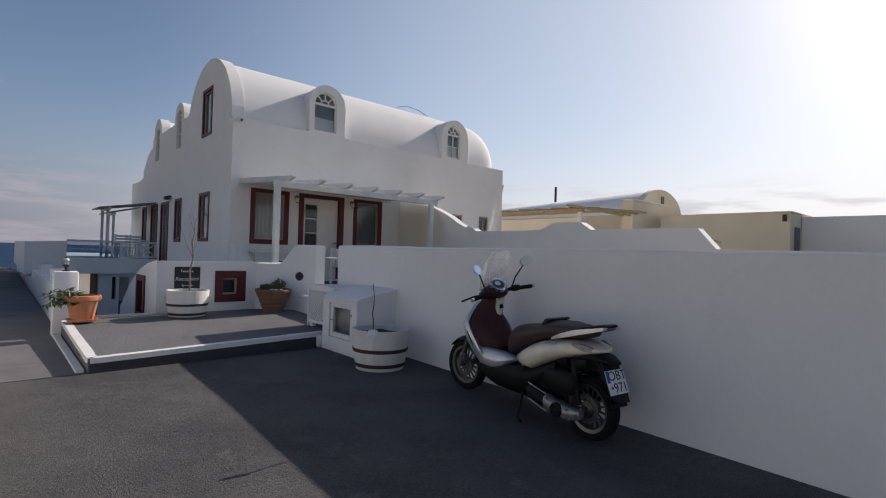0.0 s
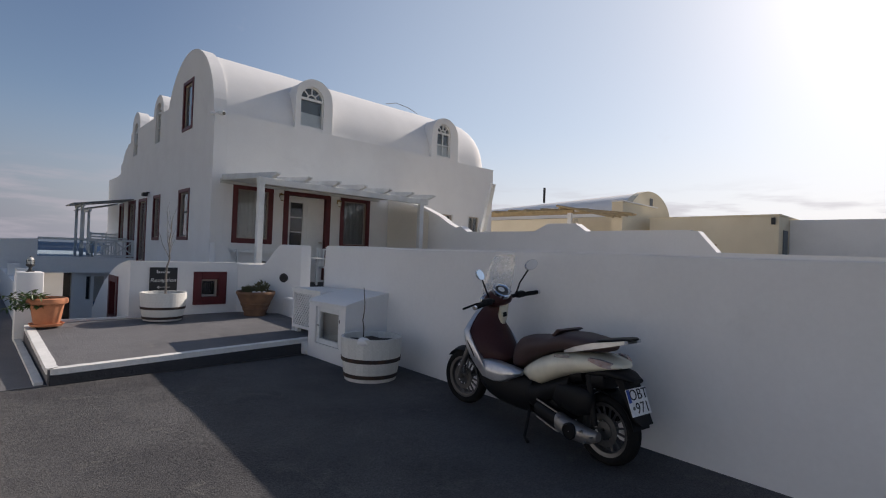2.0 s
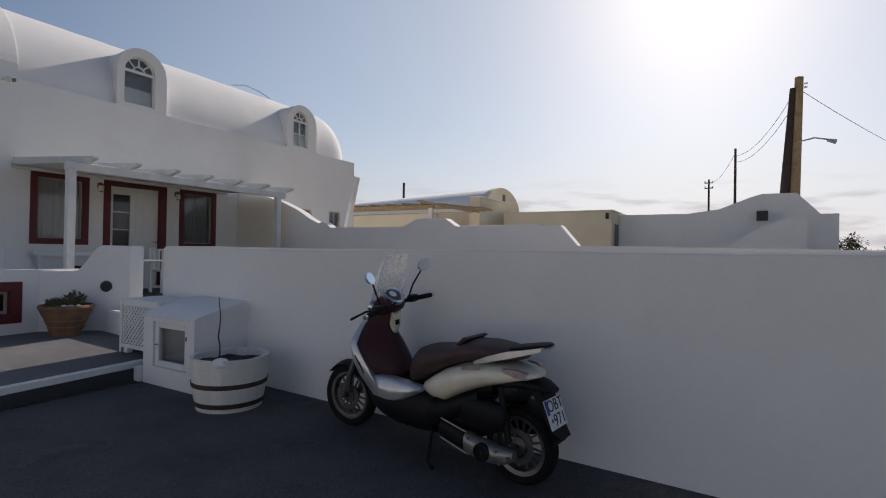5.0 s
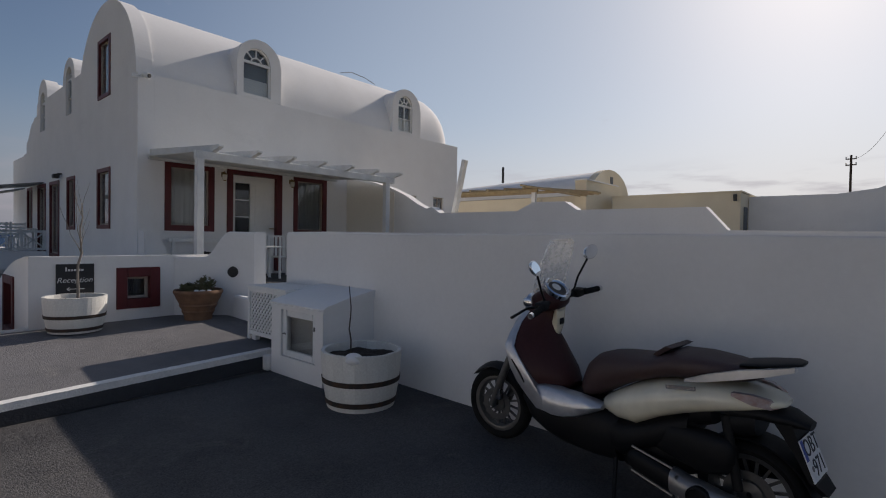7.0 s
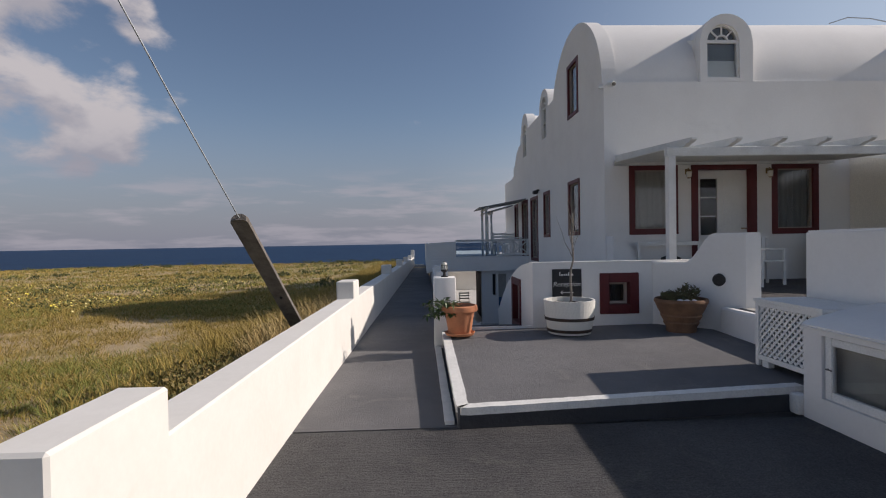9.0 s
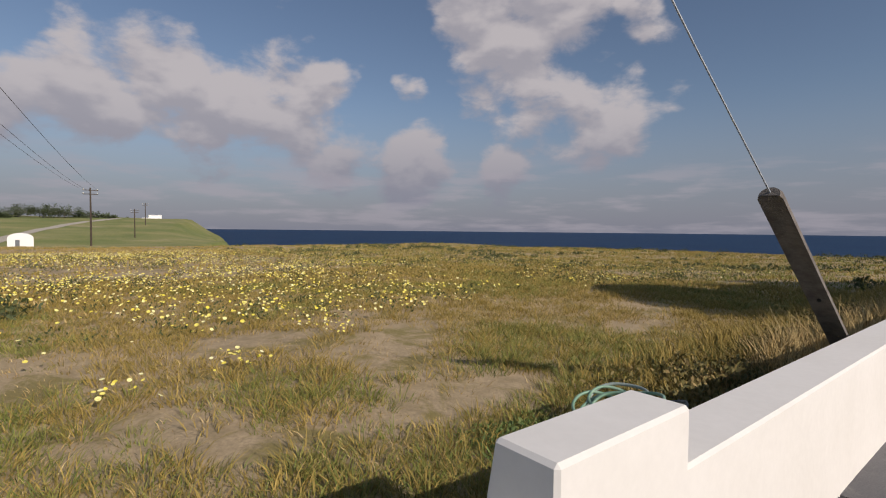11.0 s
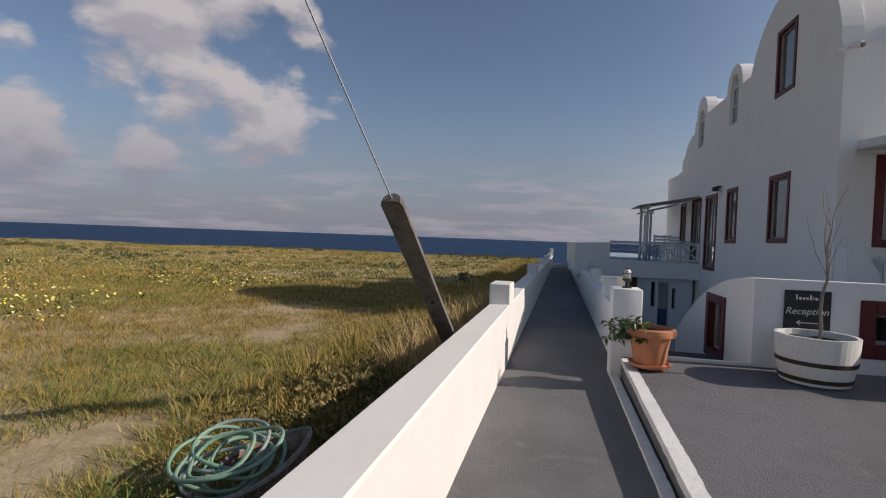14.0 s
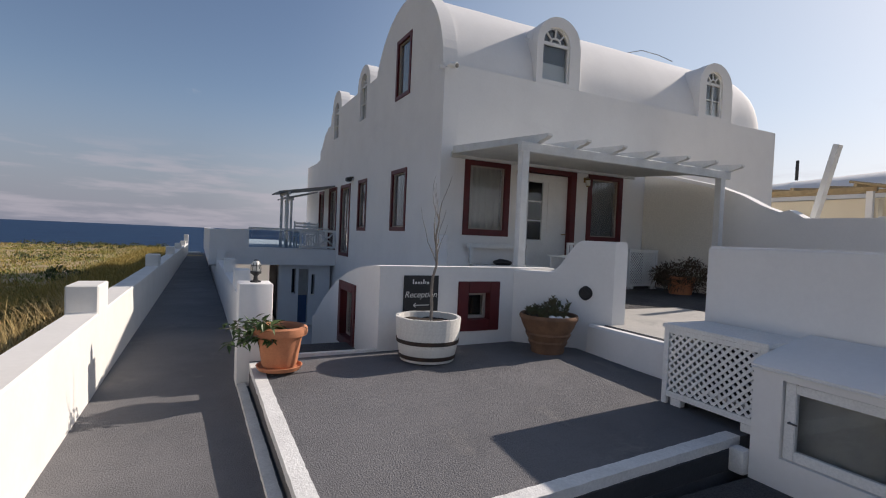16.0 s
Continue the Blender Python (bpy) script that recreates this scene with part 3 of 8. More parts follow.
bm = bmesh.new()
rim = [(-12.0, 0.60)]
for a, b in POSTS:
    rim += [(a, parapet_top(a - 0.01)), (a, parapet_top(a + 0.01)), (b, parapet_top(b - 0.01)), (b, parapet_top(b + 0.01))]
outline_wall(bm, PARAPET, rim, -0.9, 0.25, 0.012, 1)
lower = bmesh.ops.bisect_plane(bm, geom=list(bm.verts) + list(bm.edges) + list(bm.faces), plane_co=(0, 0, 0.42), plane_no=(0, 0, 1))
for v in bm.verts:   # the wall thickens towards its foot
    drop = walk_z(v.co.y) + 0.55 - v.co.z
    if v.co.z > 0.62 and v.co.y < 6 and v.co.x < -0.02:   # the first post narrows upwards
        v.co.x += 0.2 * (v.co.z - 0.62)
    if drop > 0:
        v.co.x += (0.042 if v.co.x > 0.0 + 0.008 * (v.co.y - 4.43) else -0.03) * min(1.0, drop / 0.55)
solid("wall_west", bm, WHITE_PATH, "low whitewashed parapet with raised posts beside the path", "wall", smooth=18)

# ---- windows and doors ----
def window(parent, plane, u0, u1, z0, z1, border=0.10, inner=0.022, deep=0.08, curtain=CURTAIN, bars=0, arched=0.0, frame_paint=None, proud=0.02, name="window"):
    """A window set in its opening: surround, sash, pane and what hangs behind it."""
    bm = bmesh.new()
    for a, b, c, d in ((u0 - border, u0 + 0.02, z0 - border, z1 + border), (u1 - 0.02, u1 + border, z0 - border, z1 + border),
                       (u0 + 0.02, u1 - 0.02, z1 - 0.02, z1 + border), (u0 + 0.02, u1 - 0.02, z0 - border, z0 + 0.02)):
        plane.box(bm, a, b, c, d, -deep, proud, 0.006)
    w = part(name, bm, frame_paint or MAROON, parent, "maroon painted window surround")
    bm = bmesh.new()
    for a, b, c, d in ((u0 + 0.02, u0 + 0.02 + inner, z0 + 0.02, z1 - 0.02), (u1 - 0.02 - inner, u1 - 0.02, z0 + 0.02, z1 - 0.02),
                       (u0 + 0.02 + inner, u1 - 0.02 - inner, z1 - 0.02 - inner, z1 - 0.02), (u0 + 0.02 + inner, u1 - 0.02 - inner, z0 + 0.02, z0 + 0.02 + inner)):
        plane.box(bm, a, b, c, d, -deep + 0.005, -deep + 0.05, 0.004)
    for k in range(bars):
        c = u0 + (u1 - u0) * (k + 1) / (bars + 1)
        plane.box(bm, c - 0.012, c + 0.012, z0 + 0.05, z1 - 0.05, -deep + 0.01, -deep + 0.045)
    part("sash", bm, SASH, w, "pale wooden sash")
    bm = plane.box(bmesh.new(), u0 + 0.06, u1 - 0.06, z0 + 0.06, z1 - 0.06, -deep + 0.018, -deep + 0.026)
    part("pane", bm, GLASS, w, "clear glass pane").visible_shadow = False
    bm = bmesh.new()
    n = 24
    ring = [[plane.at(u0 + 0.03 + (u1 - u0 - 0.06) * k / n, z, -deep - 0.05 - 0.012 * math.sin(k * 1.9)) for k in range(n + 1)] for z in (z0, z1)]
    ring2 = [[plane.at(u0 + 0.03 + (u1 - u0 - 0.06) * k / n, z, -deep - 0.056 - 0.012 * math.sin(k * 1.9)) for k in range(n + 1)] for z in (z1, z0)]
    loft(bm, [*ring, *ring2, ring[0]], cap=False, closed=False)
    part("curtain", bm, curtain, w, "drawn cloth behind the glass", smooth=50)
    return w


def arch_window(parent, plane, u0, u1, z0, spring, deep=0.10, barred=True):
    """A round-headed window with a fan light over two sashes."""
    c, r = (u0 + u1) / 2, (u1 - u0) / 2
    bm = bmesh.new()

    def ring(rad, d):
        return [plane.at(c - rad * math.cos(math.pi * k / 20), spring + rad * math.sin(math.pi * k / 20), d) for k in range(21)]
    for rad_o, rad_i in ((r, r - 0.03), (r * 0.42, r * 0.42 - 0.03)):
        loft(bm, [ring(rad_i, -deep), ring(rad_o, -deep), ring(rad_o, -deep + 0.05), ring(rad_i, -deep + 0.05), ring(rad_i, -deep)], cap=False, closed=False)
    for k in (1, 2, 3):
        a = math.pi * k / 4
        beam(bm, plane.at(c - r * 0.40 * math.cos(a), spring + r * 0.40 * math.sin(a), -deep + 0.025), plane.at(c - (r - 0.03) * math.cos(a), spring + (r - 0.03) * math.sin(a), -deep + 0.025), 0.028, 0.03, up=plane.d)
    for a, b, q, t in ((u0, u0 + 0.03, z0, spring), (u1 - 0.03, u1, z0, spring), (u0 + 0.03, u1 - 0.03, z0, z0 + 0.035), (u0 + 0.03, u1 - 0.03, spring - 0.03, spring + 0.03), *(((c - 0.014, c + 0.014, z0 + 0.035, spring - 0.03),
                       (u0 + 0.03, c - 0.014, (z0 + spring) / 2 - 0.012, (z0 + spring) / 2 + 0.012), (c + 0.014, u1 - 0.03, (z0 + spring) / 2 - 0.012, (z0 + spring) / 2 + 0.012)) if barred else ())):
        plane.box(bm, a, b, q, t, -deep, -deep + 0.05)
    w = part("window", bm, WHITE_WOOD, parent, "white round-headed window with a fan light")
    bm = bmesh.new()
    poly = [plane.at(u0, z0, -deep + 0.012), plane.at(u1, z0, -deep + 0.012)] + list(reversed(ring(r, -deep + 0.012)))
    poly2 = [p - plane.d * 0.006 for p in poly]
    loft(bm, [poly2, poly])
    part("pane", bm, GLASS, w, "clear glass pane").visible_shadow = False
    bm = bmesh.new()
    plane.box(bm, u0 - 0.02, u1 + 0.02, z0 - 0.02, spring + r, -deep - 0.10, -deep - 0.08)
    part("curtain", bm, CURTAIN_DARK, w, "cloth behind the glass, darkened in its colour for the dim room")
    return w


SASH = surface("greyed_sash_wood", (0.42, 0.37, 0.32), 0.6, (0.34, 0.3, 0.26), 6, 0.5, 60, 0.1)
# darker copy of the curtain, the dimness behind the panes put into its colour
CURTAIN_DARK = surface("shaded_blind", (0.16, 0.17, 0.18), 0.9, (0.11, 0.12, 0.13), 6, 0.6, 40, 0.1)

# ---- the main house ----
FACADE = Plane((4.83, 13.0), (1, 0), (0, -1))
SIDE = Plane((4.83, 13.0), (0, 1), (-1, 0))
VC, VZ, VR = 15.1, 4.52, 2.02      # axis and radius of the barrel roof
house = thing("house", (9.8, 16.0, -2.2), "two-storey whitewashed island house with a barrel roof", "house")

bm = bmesh.new()
FACADE.wall(bm, [0.301, 3, 6, 9.95], -0.4, lambda u: 4.60, 0.3,
            [(0.60, 1.42, 1.58, 2.82), (1.92, 3.06, 0.50, 2.82), (3.60, 4.40, 1.55, 2.82), (7.37, 7.95, 1.95, 2.78), (8.72, 9.27, 1.95, 2.80)])
part("wall", bm, WHITE, house, "whitewashed front wall")


def side_top(u):
    y = 13.0 + u
    z = 5.35 if y < 21.7 else 0
    if y <= VC + VR:
        dz = VR * VR - (y - VC) ** 2
        arch = VZ + math.sqrt(max(dz, 0.0))
        if y < VC:
            return max(4.60, arch)
        z = max(5.35, arch)
    for c in (18.05, 20.95):
        if abs(y - c) < 0.56:
            z = max(z, 5.42 + 0.56 * math.sqrt(max(0.0, 1 - ((y - c) / 0.56) ** 2)))
    if y >= 21.7:
        k = y - 21.7
        z = 5.0 - 0.02 * k if k < 0.45 else (4.9 - 0.55 * math.sin(min(1.0, (k - 0.45) / 1.0) * math.pi / 2) ** 3 - 0.35 * (k > 1.5))
        if y > 23.6:
            z = 3.95 if y < 25.4 else 3.6
    return z


cuts = [0.04 * i for i in range(110)] + [4.4 + 0.056 * i for i in range(90)] + [9.4 + 0.1 * i for i in range(31)]
bm = bmesh.new()
SIDE.wall(bm, cuts, -2.2, side_top, 0.3,
          [(1.70, 2.50, 1.58, 2.80), (4.48, 5.12, 1.56, 2.80), (6.05, 6.98, 0.78, 2.78), (7.6, 8.5, 0.78, 2.78), (9.4, 10.0, 1.5, 2.78), (1.72, 2.45, 4.50, 5.70),
           (4.75, 5.35, 4.5, 5.45, 0.3), (7.65, 8.25, 4.45, 5.3, 0.3)])
part("wall", bm, WHITE, house, "whitewashed side wall with stepped roofline")
for b in ((5.135, 14.78, 20.0, 20.3, -0.4, 4.4), (14.48, 14.78, 13.305, 19.995, -0.4, 4.55), (5.135, 14.48, 20.305, 25.39, -0.4, 3.5), (5.135, 14.48, 16.9, 21.2, 4.5, 5.25)):
    part("wall", box(bmesh.new(), *b), WHITE, house, "whitewashed rear wall")
bm = bmesh.new()
outer = [(x, VC - VR * math.cos(math.pi * k / 40), VZ + VR * math.sin(math.pi * k / 40)) for x in (4.83,) for k in range(41)]
rings = []
for x in [5.12] + [5.6 + 0.5 * i for i in range(17)] + [13.9, 14.12, 14.3, 14.42]:
    s = 1.0 if x < 13.85 else math.sqrt(max(0.05, 1 - ((x - 13.85) / 0.62) ** 2)) * 0.12 + 0.88
    wob = 0.012
    rings.append([(x, VC - (VR * s + wob * soft_noise(x, k * 0.2, 1.2)) * math.cos(math.pi * k / 40), VZ - 0.06 + (VR * s + wob * soft_noise(x, k * 0.2, 1.2, 3.0)) * math.sin(math.pi * k / 40)) for k in range(41)])
loft(bm, rings)
part("roof", bm, WHITE, house, "white barrel-vaulted roof", smooth=40)
for y, z0, sp in ((18.05, 4.5, 5.35), (20.95, 4.4, 5.3)):
    bm = bmesh.new()
    loft(bm, [[(x, y - 0.56 * math.cos(math.pi * k / 16), 5.42 - 0.07 + 0.56 * math.sin(math.pi * k / 16)) for k in range(17)] for x in (5.12, 9.0)])
    part("roof", bm, WHITE, house, "small white vault behind the side window", smooth=40)
# dormers with round heads on the barrel roof
for u0, u1, w0, w1 in ((2.02, 3.13, 2.17, 2.85), (6.85, 8.08, 7.10, 7.70)):
    c, r = (u0 + u1) / 2, (u1 - u0) / 2
    spring = 5.99 - r
    bm = bmesh.new()
    FACADE.wall(bm, [u0 + (u1 - u0) * k / 24 for k in range(25)], 4.602, lambda u: spring + r * math.sqrt(max(0.0, 1 - ((u - c) / r) ** 2)), 0.22,
                [(w0, w1, 4.68, 5.78 - (w1 - w0) / 2, (w1 - w0) / 2)])
    dorm = part("dormer", bm, WHITE, house, "round-headed dormer front")
    bm = bmesh.new()
    rings = []
    for k in range(15):
        y = 13.21 + 2.2 * k / 14
        rings.append([(4.83 + u0, y, 4.4), (4.83 + u0, y, spring)] + [(4.83 + c - r * math.cos(math.pi * q / 16), y, spring - 0.015 + r * math.sin(math.pi * q / 16)) for q in range(1, 16)] + [(4.83 + u1, y, spring), (4.83 + u1, y, 4.4)])
    loft(bm, rings)
    if u0 < 5:   # added solid shaped like the dormer's shadow on the vault, seaward side
        loft(bm, [[(4.83 + u0 - 1.15, 14.3, 4.5), (4.83 + u0 + 0.05, 13.25, 4.5), (4.83 + u0 + 0.05, 13.25, 5.55), (4.83 + u0 - 0.3, 13.9, 5.75)],
                  [(4.83 + u0 - 1.15, 14.6, 4.5), (4.83 + u0 + 0.05, 15.0, 4.5), (4.83 + u0 + 0.05, 15.0, 5.75), (4.83 + u0 - 0.3, 14.8, 5.8)]])
    part("vault", bm, WHITE, dorm, "small vault behind the dormer", smooth=40)
    arch_window(dorm, FACADE, w0, w1, 4.68, 5.78 - (w1 - w0) / 2, barred=u0 > 5)
bm = bmesh.new()
FACADE.box(bm, 0.31, 9.6, 4.40, 4.46, -6.0, -0.31)
part("upper_floor", bm, WHITE, house)

window(house, FACADE, 0.60, 1.42, 1.58, 2.82)
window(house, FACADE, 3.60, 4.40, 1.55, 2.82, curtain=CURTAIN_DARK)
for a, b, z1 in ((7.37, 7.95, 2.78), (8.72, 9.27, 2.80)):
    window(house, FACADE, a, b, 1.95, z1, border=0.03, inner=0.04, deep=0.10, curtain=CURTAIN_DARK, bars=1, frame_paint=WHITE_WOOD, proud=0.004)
# ground-floor panes get the blind with painted shade, the upper one the pale cloth
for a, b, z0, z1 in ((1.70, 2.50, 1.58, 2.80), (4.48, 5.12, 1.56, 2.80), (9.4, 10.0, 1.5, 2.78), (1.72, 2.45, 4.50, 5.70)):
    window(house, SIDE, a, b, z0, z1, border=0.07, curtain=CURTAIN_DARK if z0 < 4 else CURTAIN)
for a, b in ((6.05, 6.98), (7.6, 8.5)):
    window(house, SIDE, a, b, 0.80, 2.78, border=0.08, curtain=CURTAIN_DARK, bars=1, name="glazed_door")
for a, b, z0, sp in ((4.75, 5.35, 4.5, 5.45), (7.65, 8.25, 4.45, 5.3)):
    arch_window(house, SIDE, a, b, z0, sp)

# front door: maroon frame, white leaf with a glazed strip
bm = bmesh.new()
for a, b, c, d in ((1.80, 1.94, 0.50, 2.92), (3.04, 3.18, 0.50, 2.92), (1.94, 3.04, 2.80, 2.92)):
    FACADE.box(bm, a, b, c, d, -0.12, 0.025, 0.006)
door = part("door", bm, MAROON, house, "maroon door frame round a white door")
bm = bmesh.new()
FACADE.wall(bm, [1.95, 3.03], 0.54, lambda u: 2.79, 0.045, [(2.04, 2.40, 1.45, 2.62)])
bm.transform(Matrix.Translation((0, 0.09, 0)))
for a, b, c, d in ((2.52, 2.94, 1.62, 2.62), (2.08, 2.94, 0.70, 1.30)):
    FACADE.box(bm, a, b, c, d, -0.09, -0.078, 0.004)
for z in (1.84, 2.23):
    FACADE.box(bm, 2.04, 2.40, z - 0.012, z + 0.012, -0.12, -0.095)
part("leaf", bm, WHITE_WOOD, door, "white panelled door leaf with glazed strip")
bm = FACADE.box(bmesh.new(), 2.03, 2.41, 1.44, 2.63, -0.12, -0.112)
part("pane", bm, GLASS, door, "clear glass panes").visible_shadow = False
bm = bmesh.new()
rod(bm, [FACADE.at(2.98, 1.58, -0.085), FACADE.at(2.98, 1.58, -0.03), FACADE.at(2.87, 1.58, -0.03)], 0.011)
part("door_handle", bm, BRASS, door)
# dark sheet standing for the unlit room behind the door glass
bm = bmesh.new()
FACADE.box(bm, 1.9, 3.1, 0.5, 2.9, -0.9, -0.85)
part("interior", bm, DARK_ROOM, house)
bm = bmesh.new()
FACADE.box(bm, 1.75, 3.22, 0.50, 0.56, -0.3, 0.16, 0.012)
part("sill", bm, WHITE, house, "white door step")

# ---- porch level, retaining edge and the walls round it ----
bm = bmesh.new()
box(bm, 4.865, 4.98, 7.55, 8.9, -0.3, 0.515)
box(bm, 4.98, 10.0, 4.0, 12.99, -0.3, 0.515)
solid("floor_porch", bm, CONCRETE, "grey concrete porch floor above the forecourt", "floor")
bm = bmesh.new()
loft(bm, [[(a, y, 0.0), (4.86, y, 0.0), (4.86, y, 0.535), (b, y, 0.535), (b - 0.02, y, 0.51)] for y, a, b in ((7.55, 4.70, 4.80), (8.2, 4.71, 4.79), (8.6, 4.73, 4.79), (8.95, 4.76, 4.80))])
solid("trim_porch_edge", bm, WHITE, "whitewashed riser at the porch entrance", "riser")

# pale sheet cut to the sun patch, its brightness put into the colour
bm = bmesh.new()
loft(bm, [[(x, 7.75, 0.516), (x, 9.85, 0.516), (x, 9.85, 0.527), (x, 7.75, 0.527)] for x in (4.99, 6.0, 7.35)])
solid("floor_landing", bm, surface("pale_sunlit_landing", (0.46, 0.44, 0.40), 0.85, (0.36, 0.345, 0.315), 2.0, 0.7, 60, 0.3, stain=(0.27, 0.26, 0.245), stain_scale=1.6, stain_range=(0.56, 0.7)), "pale screed over the sunlit patch of the porch landing", "floor")

BACK = Plane((10.0, 13.0), (0, -1), (-1, 0))


def back_top(u):
    pts = [(-0.1, 3.07), (0.7, 2.9), (1.7, 2.64), (2.3, 2.4), (2.7, 2.18), (3.0, 2.06), (3.15, 2.10), (3.4, 1.95), (5.5, 1.94), (5.87, 2.11), (6.56, 2.10), (6.82, 1.93), (9.0, 1.92), (9.32, 1.55), (14.0, 1.5)]
    for (a, p), (b, q) in zip(pts, pts[1:]):
        if a <= u <= b:
            return p + (q - p) * (u - a) / (b - a) + 0.05
    return 1.55


bm = bmesh.new()
BACK.wall(bm, [0, .35, .7, 1.2, 1.7, 2.0, 2.3, 2.7, 3.0, 3.15, 3.4, 5.5, 5.87, 6.56, 6.82, 9.0, 9.32, 14.0], -0.3, back_top, 0.24)
solid("wall_back", bm, WHITE, "whitewashed garden wall with a sweeping, stepped top", "wall")
# thin cream-coloured layer on the porch end of the garden wall
bm = loft(bmesh.new(), [[(9.985, 13.0 - u, 0.53), (9.997, 13.0 - u, 0.53), (9.997, 13.0 - u, back_top(u) - 0.07), (9.985, 13.0 - u, back_top(u) - 0.07)] for u in (0.02, 0.35, 0.7, 1.2, 1.7, 1.9)])
solid("trim_porch_plaster", bm, CREAM_LAYER, "thin cream layer on the wall closing the porch", "plaster")

# reception annex: front wall, curved roof, swooping wing wall
annex = thing("reception_annex", (3.8, 10.8, -2.2), "low whitewashed reception building with a curved roof", "building")
FRONT = Plane((2.58, 9.63), (1, 0), (0, -1))
ANX = Plane((2.58, 9.63), (0, 1), (-1, 0))


def annex_top(u):
    return 1.09 - (0 if u < 0.3 else 0.0) - 0.105 * u ** 2 * (1 if u < 3.1 else 1) if u < 3.1 else 0.08


bm = bmesh.new()
FRONT.wall(bm, [0, 2.2], -2.2, lambda u: 1.09, 0.25, [(1.02, 1.36, 0.48, 0.84)])
part("wall", bm, WHITE, annex, "whitewashed front wall")
bm = bmesh.new()
ANX.wall(bm, [0.25 + 0.11 * i for i in range(27)] + [3.2], -2.2, annex_top, 0.25, [(0.92, 1.48, 0.10, 0.72)])
part("wall", bm, WHITE, annex, "whitewashed side wall with a curved top")
bm = bmesh.new()
rings = []
for k in range(28):
    u = 3.2 * k / 27
    z = max(annex_top(u), 0.09)
    rings.append([(2.83, 9.63 + u, z - 0.2), (4.82, 9.63 + u, z - 0.2), (4.82, 9.63 + u, z + 0.004), (2.83, 9.63 + u, z + 0.004)] if u >= 0.25 else
                 [(2.575, 9.625 + u, z - 0.005), (4.82, 9.625 + u, z - 0.005), (4.82, 9.625 + u, z + 0.012), (2.575, 9.625 + u, z + 0.012)])
loft(bm, rings)
part("roof", bm, WHITE, annex, "white curved roof", smooth=40)
# no cloth in the front window: its sheet is the painted room darkness
w = window(annex, FRONT, 1.03, 1.35, 0.49, 0.83, border=0.11, inner=0.035, deep=0.13, curtain=DARK_ROOM)
window(annex, ANX, 0.92, 1.48, 0.10, 0.72, border=0.09, inner=0.03, deep=0.12, curtain=CURTAIN)

WING = Plane((4.22, 9.63), (0.90, -0.845), (-0.845, -0.90))


def wing_top(u):
    k = max(0.0, min(1.0, (u - 0.42) / 0.36))
    return 1.08 + 0.375 * (k * k * (3 - 2 * k))


bm = bmesh.new()
outline_wall(bm, WING, [(0.0, 1.08), (0.40, 1.08)] + [(0.42 + 0.03 * i, wing_top(0.42 + 0.03 * i)) for i in range(13)] + [(1.24, 1.455)], -0.3, 0.13, 0.015)
for v in bm.verts:   # the free end is cut square to the porch
    along = (v.co.x - 4.22) * WING.u.x + (v.co.y - 9.63) * WING.u.y
    if along > 1.1:
        v.co += WING.u * ((8.86 - v.co.y) / WING.u.y)
solid("wall_wing", bm, WHITE, "whitewashed wing wall with a swooping top", "wall", smooth=35)

# pergola over the porch
perg = thing("pergola", (7.3, 11.6, 0.515), "white-painted timber pergola over the porch", "pergola")
for x in (5.03, 9.33):
    part("post", box(bmesh.new(), x - 0.06, x + 0.06, 10.62, 10.74, 0.515, 2.70, 0.008), PERGOLA, perg)
part("beam", beam(bmesh.new(), (4.95, 10.68, 2.76), (9.55, 10.68, 2.76), 0.10, 0.14, 0.008), PERGOLA, perg, "long front beam")
part("beam", beam(bmesh.new(), (5.0, 12.93, 2.94), (9.6, 12.93, 2.94), 0.06, 0.10, 0.006), PERGOLA, perg, "wall plate along the house")
for i in range(7):
    a, b = Vector((5.06 + i * 0.715, 12.9, 3.03)), Vector((5.28 + i * 0.715, 10.42, 2.88))
    d = (b - a).normalized()
    bm = bmesh.new()
    s, h = Vector((0.045, 0.004, 0)), Vector((0, 0.0, 0.06))
    loft(bm, [[p - s - h * lo, p + s - h * lo, p + s + h, p - s + h] for p, lo in ((a, 1), (b - d * 0.22, 1), (b - d * 0.14, 0.4), (b - d * 0.06, 0.1), (b, -0.5))])
    part("rafter", bm, PERGOLA, perg)

# added sheet that keeps skylight off the porch; the pergola itself is open
part("cover", loft(bmesh.new(), [[(x, 12.89, 2.944), (x, 12.89, 2.956), (x, 10.74, 2.822), (x, 10.74, 2.810)] for x in (4.98, 7.3, 9.62)]), SHADE_SHEET, perg, "pale sheet added below the rafters to shade the porch")

# terrace bridge to the side of the house
deck = thing("roof_terrace", (3.0, 22.5, -2.2), "raised whitewashed terrace beside the house", "terrace")
DECK = Plane((1.2, 20.4), (1, 0), (0, -1))
bm = bmesh.new()
DECK.wall(bm, [0, 3.62], 0.36, lambda u: 0.86, 0.3)
DECK.wall(bm, [0, 1.04], 0.862, lambda u: 1.36 + 0.05 * (u > 0.4), 0.25)
box(bm, 1.2, 1.45, 20.702, 34.0, 0.30, 1.36)
box(bm, 1.45, 4.83, 20.702, 34.0, 0.50, 0.84)
part("deck", bm, WHITE, deck, "whitewashed deck and parapet")
bm = bmesh.new()
DECK.box(bm, 1.04, 2.5, 0.88, 1.40, -0.10, -0.088)
part("screen", bm, clear("bluish_screen_glass", (0.42, 0.52, 0.60), 0.0), deck, "bluish glass parapet screen")
bm = bmesh.new()
